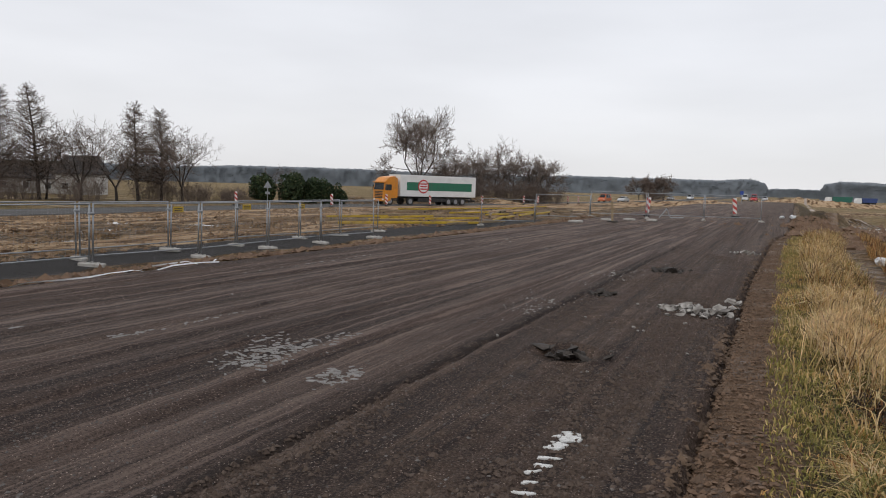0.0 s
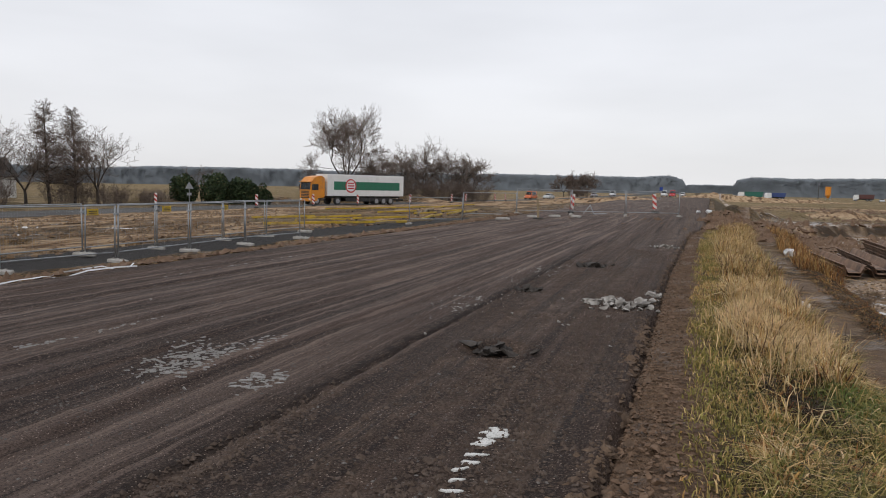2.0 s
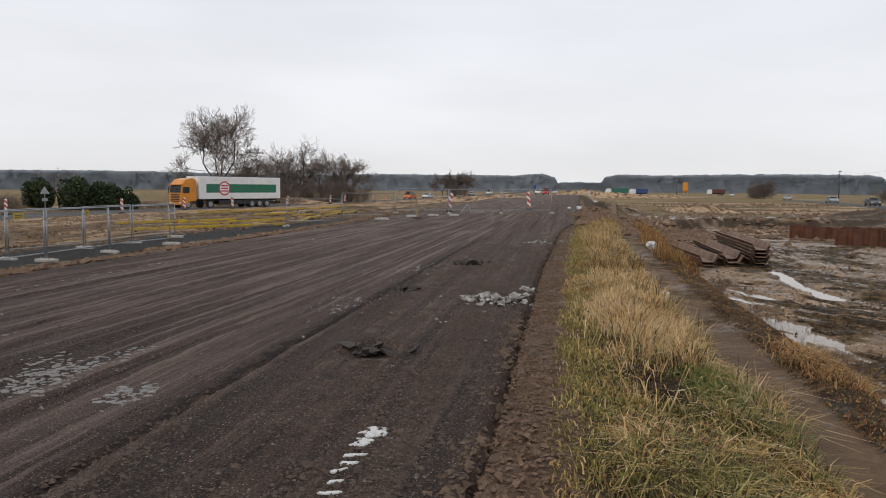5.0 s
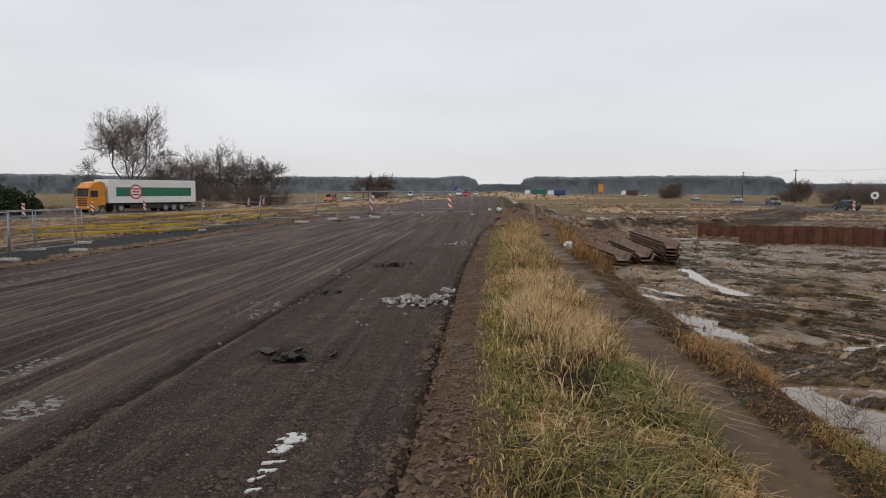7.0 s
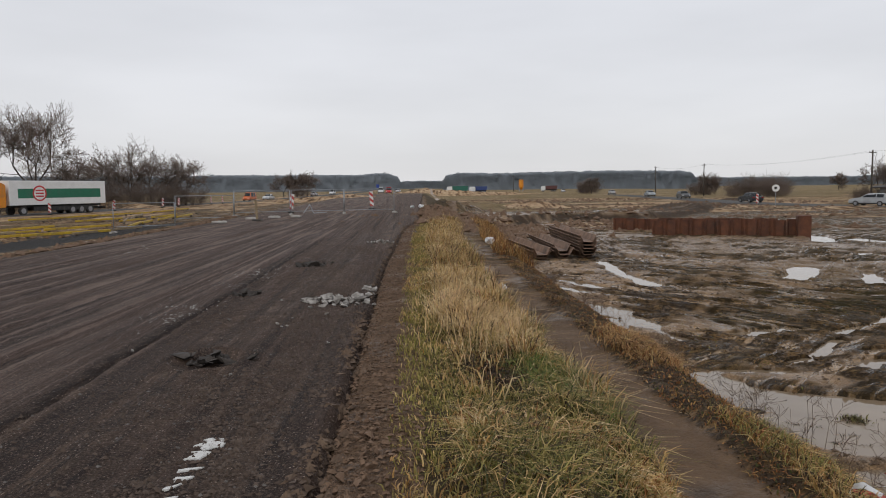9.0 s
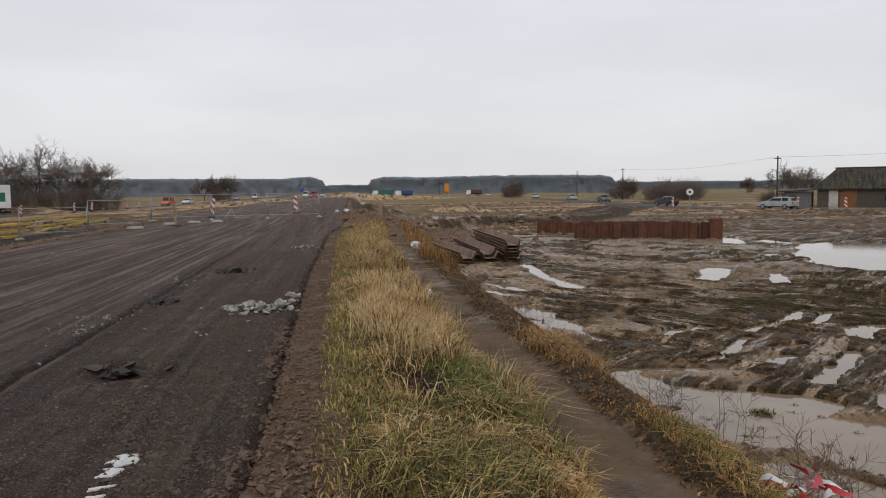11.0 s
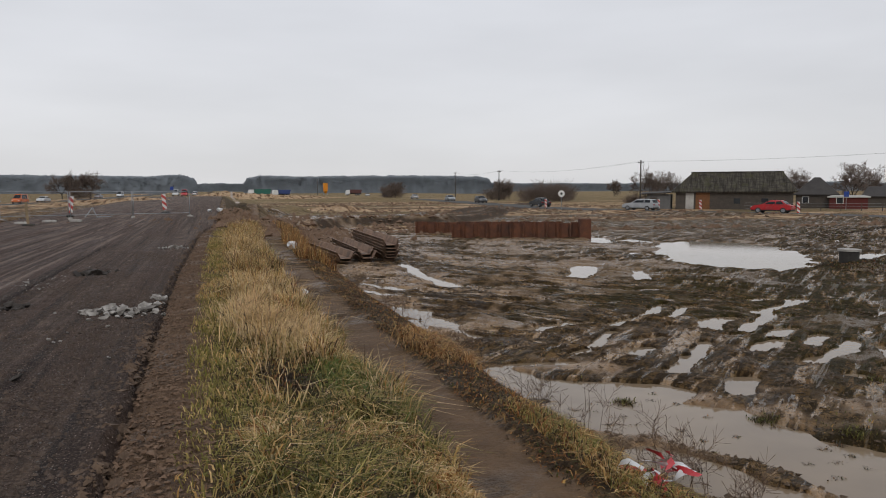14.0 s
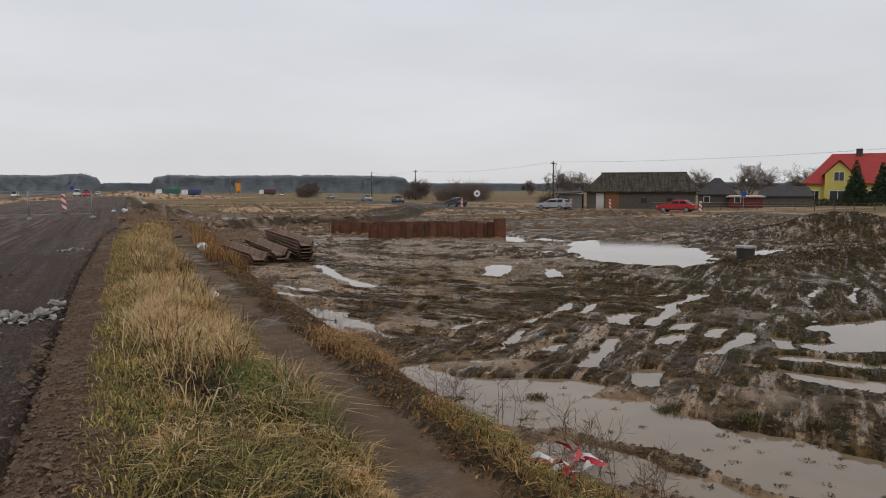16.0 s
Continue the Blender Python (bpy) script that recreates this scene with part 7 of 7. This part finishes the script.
def barn():
    """Long boarded barn; its front runs along its own x and faces -y."""
    L, D, H = 14.6, 6.0, 2.75
    ob = thing("barn", (61.2, 85.4, -1.3), "old dark boarded barn with a mossy roof", "barn", "", -39.5)
    bm = bmesh.new()
    box(bm, 0, 0, -0.3, L, D, H)
    part("wall", bm, M_DARKWOOD, ob)
    for k in range(34):
        x = 4.6 + k * 0.29
        bm = bmesh.new()
        box(bm, x, -0.035, 0.15, x + 0.25, -0.004, H - 0.05 - 0.04 * (k % 3), 0.006)
        part("plank", bm, M_DARKWOOD, ob)
    bm = bmesh.new()
    hip_roof(bm, 0, L, 0, D, H, 5.35, 2.0, 1.1, 0.5)
    roof = part("roof", bm, M_ROOF, ob, "mossy dark shingle roof")
    bm = bmesh.new()
    tube(bm, (1.8, D / 2, 5.36), (L - 1.0, D / 2, 5.36), 0.09)
    part("ridge", bm, M_ROOF, roof)
    bm = bmesh.new()
    box(bm, 1.3, -0.06, 0.1, 2.35, -0.003, 2.5, 0.01)
    part("door", bm, M_PLASTER, ob, "tall whitewashed door")
    bm = bmesh.new()
    box(bm, 2.6, -0.06, 0.1, 4.4, -0.003, 2.6, 0.01)
    part("gate", bm, M_BROWNDOOR, ob, "rusty brown barn gate")
    for x in (7.4, 10.8):
        bm = bmesh.new()
        box(bm, x, -0.06, 1.1, x + 0.8, -0.036, 1.8, 0.01)
        part("window", bm, M_GLASS, ob)
    shed = thing("lean_to_shed", (58.6, 88.4, -1.3), "low grey block shed with a flat tin roof", "shed", "", -39.5)
    bm = bmesh.new()
    box(bm, 0, 0, -0.3, 3.2, 3.4, 2.35)
    part("wall", bm, M_GREYBRICK, shed)
    bm = bmesh.new()
    box(bm, -0.8, -0.4, 2.35, 3.3, 3.7, 2.5, 0.02, pose(0, 0, 0, 3, -3, 0))
    part("roof", bm, M_DARKROOF, shed)
    bm = bmesh.new()
    box(bm, 0.5, -0.05, 0.1, 1.4, -0.003, 1.9, 0.01)
    part("door", bm, M_DARKWOOD, shed)


def yellow_house():
    ob = thing("house", (108.6, 88.2, -1.2), "yellow rendered house with a steep red roof", "house", "", -54)
    L, D, H = 17.0, 10.0, 3.9
    bm = bmesh.new()
    box(bm, 0, 0, -0.3, L, D, H)
    part("wall", bm, M_YELLOWWALL, ob)
    bm = bmesh.new()
    hip_roof(bm, 0, L, 0, D, H, 9.0, 3.6, 3.6, 0.6, 0.2)
    roof = part("roof", bm, M_REDROOF, ob, "steep red tiled roof")
    bm = bmesh.new()
    box(bm, 7.2, 4.4, 7.9, 8.2, 5.2, 9.8, 0.03)
    part("chimney", bm, M_DARKROOF, roof)
    # the gabled front bay
    bm = bmesh.new()
    prism_pts = ((2.8, -0.3), (2.8, 5.4), (4.9, 7.5), (7.0, 5.4), (7.0, -0.3))
    rings = [[bm.verts.new((x, y, z)) for x, z in prism_pts] for y in (-1.2, 3.6)]
    for ring in rings:
        bm.faces.new(ring)
    for k in range(5):
        bm.faces.new((rings[0][k], rings[0][(k + 1) % 5], rings[1][(k + 1) % 5], rings[1][k]))
    part("bay", bm, M_YELLOWWALL, ob)
    for s in (-1, 1):
        bm = bmesh.new()
        v = [(4.9, -1.7, 7.75), (4.9 + s * 2.6, -1.7, 5.1), (4.9 + s * 2.6, 3.8, 5.1), (4.9, 3.8, 7.75)]
        bm.faces.new([bm.verts.new(p) for p in v])
        bmesh.ops.solidify(bm, geom=bm.faces[:], thickness=0.16)
        part("bay_roof", bm, M_REDROOF, ob)
    for x, y, z, w, h in ((4.2, -1.2, 4.3, 1.4, 1.4), (3.6, -1.2, 1.0, 2.4, 1.6), (0.7, 0, 1.1, 1.2, 1.5), (9.2, 0, 1.1, 1.6, 1.5), (12.6, 0, 1.1, 1.6, 1.5)):
        bm = bmesh.new()
        box(bm, x - 0.1, y - 0.06, z - 0.1, x + w + 0.1, y - 0.004, z + h + 0.1, 0.01)
        win = part("window", bm, M_WHITE, ob)
        bm = bmesh.new()
        box(bm, x, y - 0.075, z, x + w / 2 - 0.04, y - 0.062, z + h)
        box(bm, x + w / 2 + 0.04, y - 0.075, z, x + w, y - 0.062, z + h)
        part("pane", bm, M_GLASS, win)
    annex = thing("porch", (106.2, 89.6, -1.2), "small pale porch beside the yellow house", "porch", "", -54)
    bm = bmesh.new()
    box(bm, 0, 0, -0.3, 2.2, 3, 2.8)
    part("wall", bm, M_PLASTER, annex)
    bm = bmesh.new()
    box(bm, -0.3, -0.3, 2.8, 2.5, 3.3, 2.98, 0.02)
    part("roof", bm, M_DARKROOF, annex)


def small_house(at, turn, L, D, H, ridge, wall, roof_mat, label, inset=1.5, name="house"):
    ob = thing(name, at, label, name.replace("_", " "), "", turn)
    bm = bmesh.new()
    box(bm, 0, 0, -0.3, L, D, H)
    part("wall", bm, wall, ob)
    bm = bmesh.new()
    hip_roof(bm, 0, L, 0, D, H, ridge, inset, inset, 0.3)
    part("roof", bm, roof_mat, ob)
    for k in range(max(1, int(L // 3)) if name != "outbuilding" else 0):
        x = 0.8 + k * 2.8
        bm = bmesh.new()
        box(bm, x, -0.05, 0.9, x + 0.9, -0.004, 1.9, 0.01)
        win = part("window", bm, M_WHITE, ob)
        bm = bmesh.new()
        box(bm, x + 0.08, -0.06, 0.98, x + 0.82, -0.052, 1.82)
        part("pane", bm, M_GLASS, win)
    return ob


barn()
yellow_house()
small_house((79.8, 83.4, -1.2), -46, 5.2, 4.5, 2.2, 4.6, M_DARKWOOD, M_DARKROOF, "small dark cottage with a pointed roof", 2.2)
small_house((81.6, 79.2, -1.2), -47, 4.6, 2.6, 1.9, 2.05, M_REDSHED, M_PLASTER, "low dark red shed with a pale flat roof", 0.3, "shed")
small_house((90.6, 82.0, -1.2), -49, 7.5, 4.5, 1.9, 3.3, M_DARKWOOD, M_DARKROOF, "long low dark outbuilding with a dark roof", 0.6, "outbuilding")
small_house((-97, 64.5, -1.3), 35, 9, 7, 2.4, 4.8, M_PLASTER, M_DARKROOF, "pale cottage half hidden behind bare trees", 0.4)
small_house((-88, 67, -1.3), 30, 5, 5, 3.2, 5.6, M_PLASTER, M_DARKROOF, "pale gabled cottage behind bare trees", 0.2)


def garden_fence():
    ob = thing("garden_fence", (66.2, 77.8, -1.2), "low wire and post garden fence by the farm", "fence", "", -45)
    for k in range(16):
        bm = bmesh.new()
        box(bm, k * 2.2 - 0.05, -0.05, -0.3, k * 2.2 + 0.05, 0.05, 1.25, 0.01)
        part("post", bm, M_DARKWOOD, ob)
    for z in (0.45, 0.8, 1.15):
        bm = bmesh.new()
        tube(bm, (0, 0, z), (33, 0, z), 0.012, sides=4)
        part("wire", bm, M_STEEL, ob)


def hedge(at, turn, length, seed):
    rng = np.random.default_rng(seed)
    n = int(length * 520)
    lobes = [(x, 0, 0.75, 0.7, 0.5, rng.uniform(0.6, 0.95)) for x in np.arange(0, length, 0.7)]
    v, f = leaf_cloud(rng, lobes, n, 0.10)
    mesh = from_arrays("hedge", v, f, M_NEEDLE)
    tint_mesh(mesh, np.repeat(pick_colors(rng, len(f), (PINE, PINE_DARK, BROWN), (3, 4, 2), 0.3), 4, 0))
    ob = new("hedge", mesh)
    ob.matrix_basis = pose(*at, 0, 0, turn)
    tagged(ob, "clipped dark evergreen hedge by the yellow house", "hedge")


garden_fence()
hedge((101.5, 83.5, -1.2), -50, 11, 5)


# ---- poles, wires and signs ----
def pole(at, height, label="grey utility pole with a short crossarm"):
    ob = thing("utility_pole", at, label, "utility pole", "utility poles")
    bm = bmesh.new()
    tube(bm, (0, 0, -0.4), (0, 0, height), 0.15, 0.10, 10)
    part("shaft", bm, M_DARKWOOD, ob, shade=True)
    bm = bmesh.new()
    box(bm, -0.55, -0.06, height - 0.45, 0.55, 0.06, height - 0.33, 0.01)
    part("crossarm", bm, M_DARKWOOD, ob)
    for x in (-0.45, 0, 0.45):
        bm = bmesh.new()
        tube(bm, (x, 0, height - 0.33), (x, 0, height - 0.15), 0.04, sides=6)
        part("insulator", bm, M_WHITE, ob)


POLES = ((85, 249, 9.0), (71.3, 174, 7.8), (65.4, 100.5, 7.3), (84, 30, 8.4), (60, 420, 9))
for x, y, h in POLES:
    pole((x, y, land_at(x, y)), h)


def wire(a, b, sag):
    pts = [Vector(a).lerp(Vector(b), k / 16) - Vector((0, 0, 4 * sag * (k / 16) * (1 - k / 16))) for k in range(17)]
    curve = bpy.data.curves.new("overhead_wire", "CURVE")
    curve.dimensions, curve.bevel_depth, curve.bevel_resolution = "3D", 0.007, 1
    line = curve.splines.new("POLY")
    line.points.add(len(pts) - 1)
    for point, p in zip(line.points, pts):
        point.co = (*p, 1)
    curve.materials.append(M_RUBBER)
    tagged(new("overhead_wire", curve), "thin sagging overhead wire between poles", "wire", "overhead wires")


for dx in (-0.45, 0.45):
    for (ax, ay, ah), (bx, by, bh) in zip(POLES[:3], POLES[1:4]):
        wire((ax + dx, ay, land_at(ax, ay) + ah - 0.15), (bx + dx, by, land_at(bx, by) + bh - 0.15), 0.9)


def road_sign(at, kind, turn):
    label = {"round": "round white road sign seen from behind", "warn": "grey triangular road sign on a thin pole", "blue": "blue and white road sign on a thin pole"}[kind]
    ob = thing("road_sign", at, label, "road sign", "road signs", turn)
    bm = bmesh.new()
    tube(bm, (0, 0, -0.3), (0, 0, 2.6), 0.035)
    part("pole", bm, M_STEEL, ob)
    bm = bmesh.new()
    if kind == "round":
        tube(bm, (0, -0.045, 2.2), (0, -0.060, 2.2), 0.42, sides=28)
    elif kind == "warn":
        tube(bm, (0, -0.045, 2.25), (0, -0.060, 2.25), 0.52, sides=3)
    else:
        box(bm, -0.3, -0.06, 1.8, 0.3, -0.045, 2.5, 0.005)
    part("plate", bm, {"round": M_WHITE, "warn": M_STEEL, "blue": paint("sign_blue", (0.02, 0.06, 0.30))}[kind], ob)
    if kind == "round":
        bm = bmesh.new()
        tube(bm, (0, -0.060, 2.2), (0, -0.064, 2.2), 0.16, sides=20)
        part("symbol", bm, M_BLACK, ob)
    if kind == "warn":
        bm = bmesh.new()
        box(bm, -0.25, -0.06, 1.25, 0.25, -0.045, 1.55, 0.005)
        part("lower_plate", bm, M_STEEL, ob)


road_sign((43.6, 85.0, -1.0), "round", -25)
road_sign((-52.5, 66.5, -1.1), "warn", 38)
road_sign((79.0, 74.0, -1.1), "blue", -45)
road_sign((-6.5, 150, 0.0), "blue", 3)
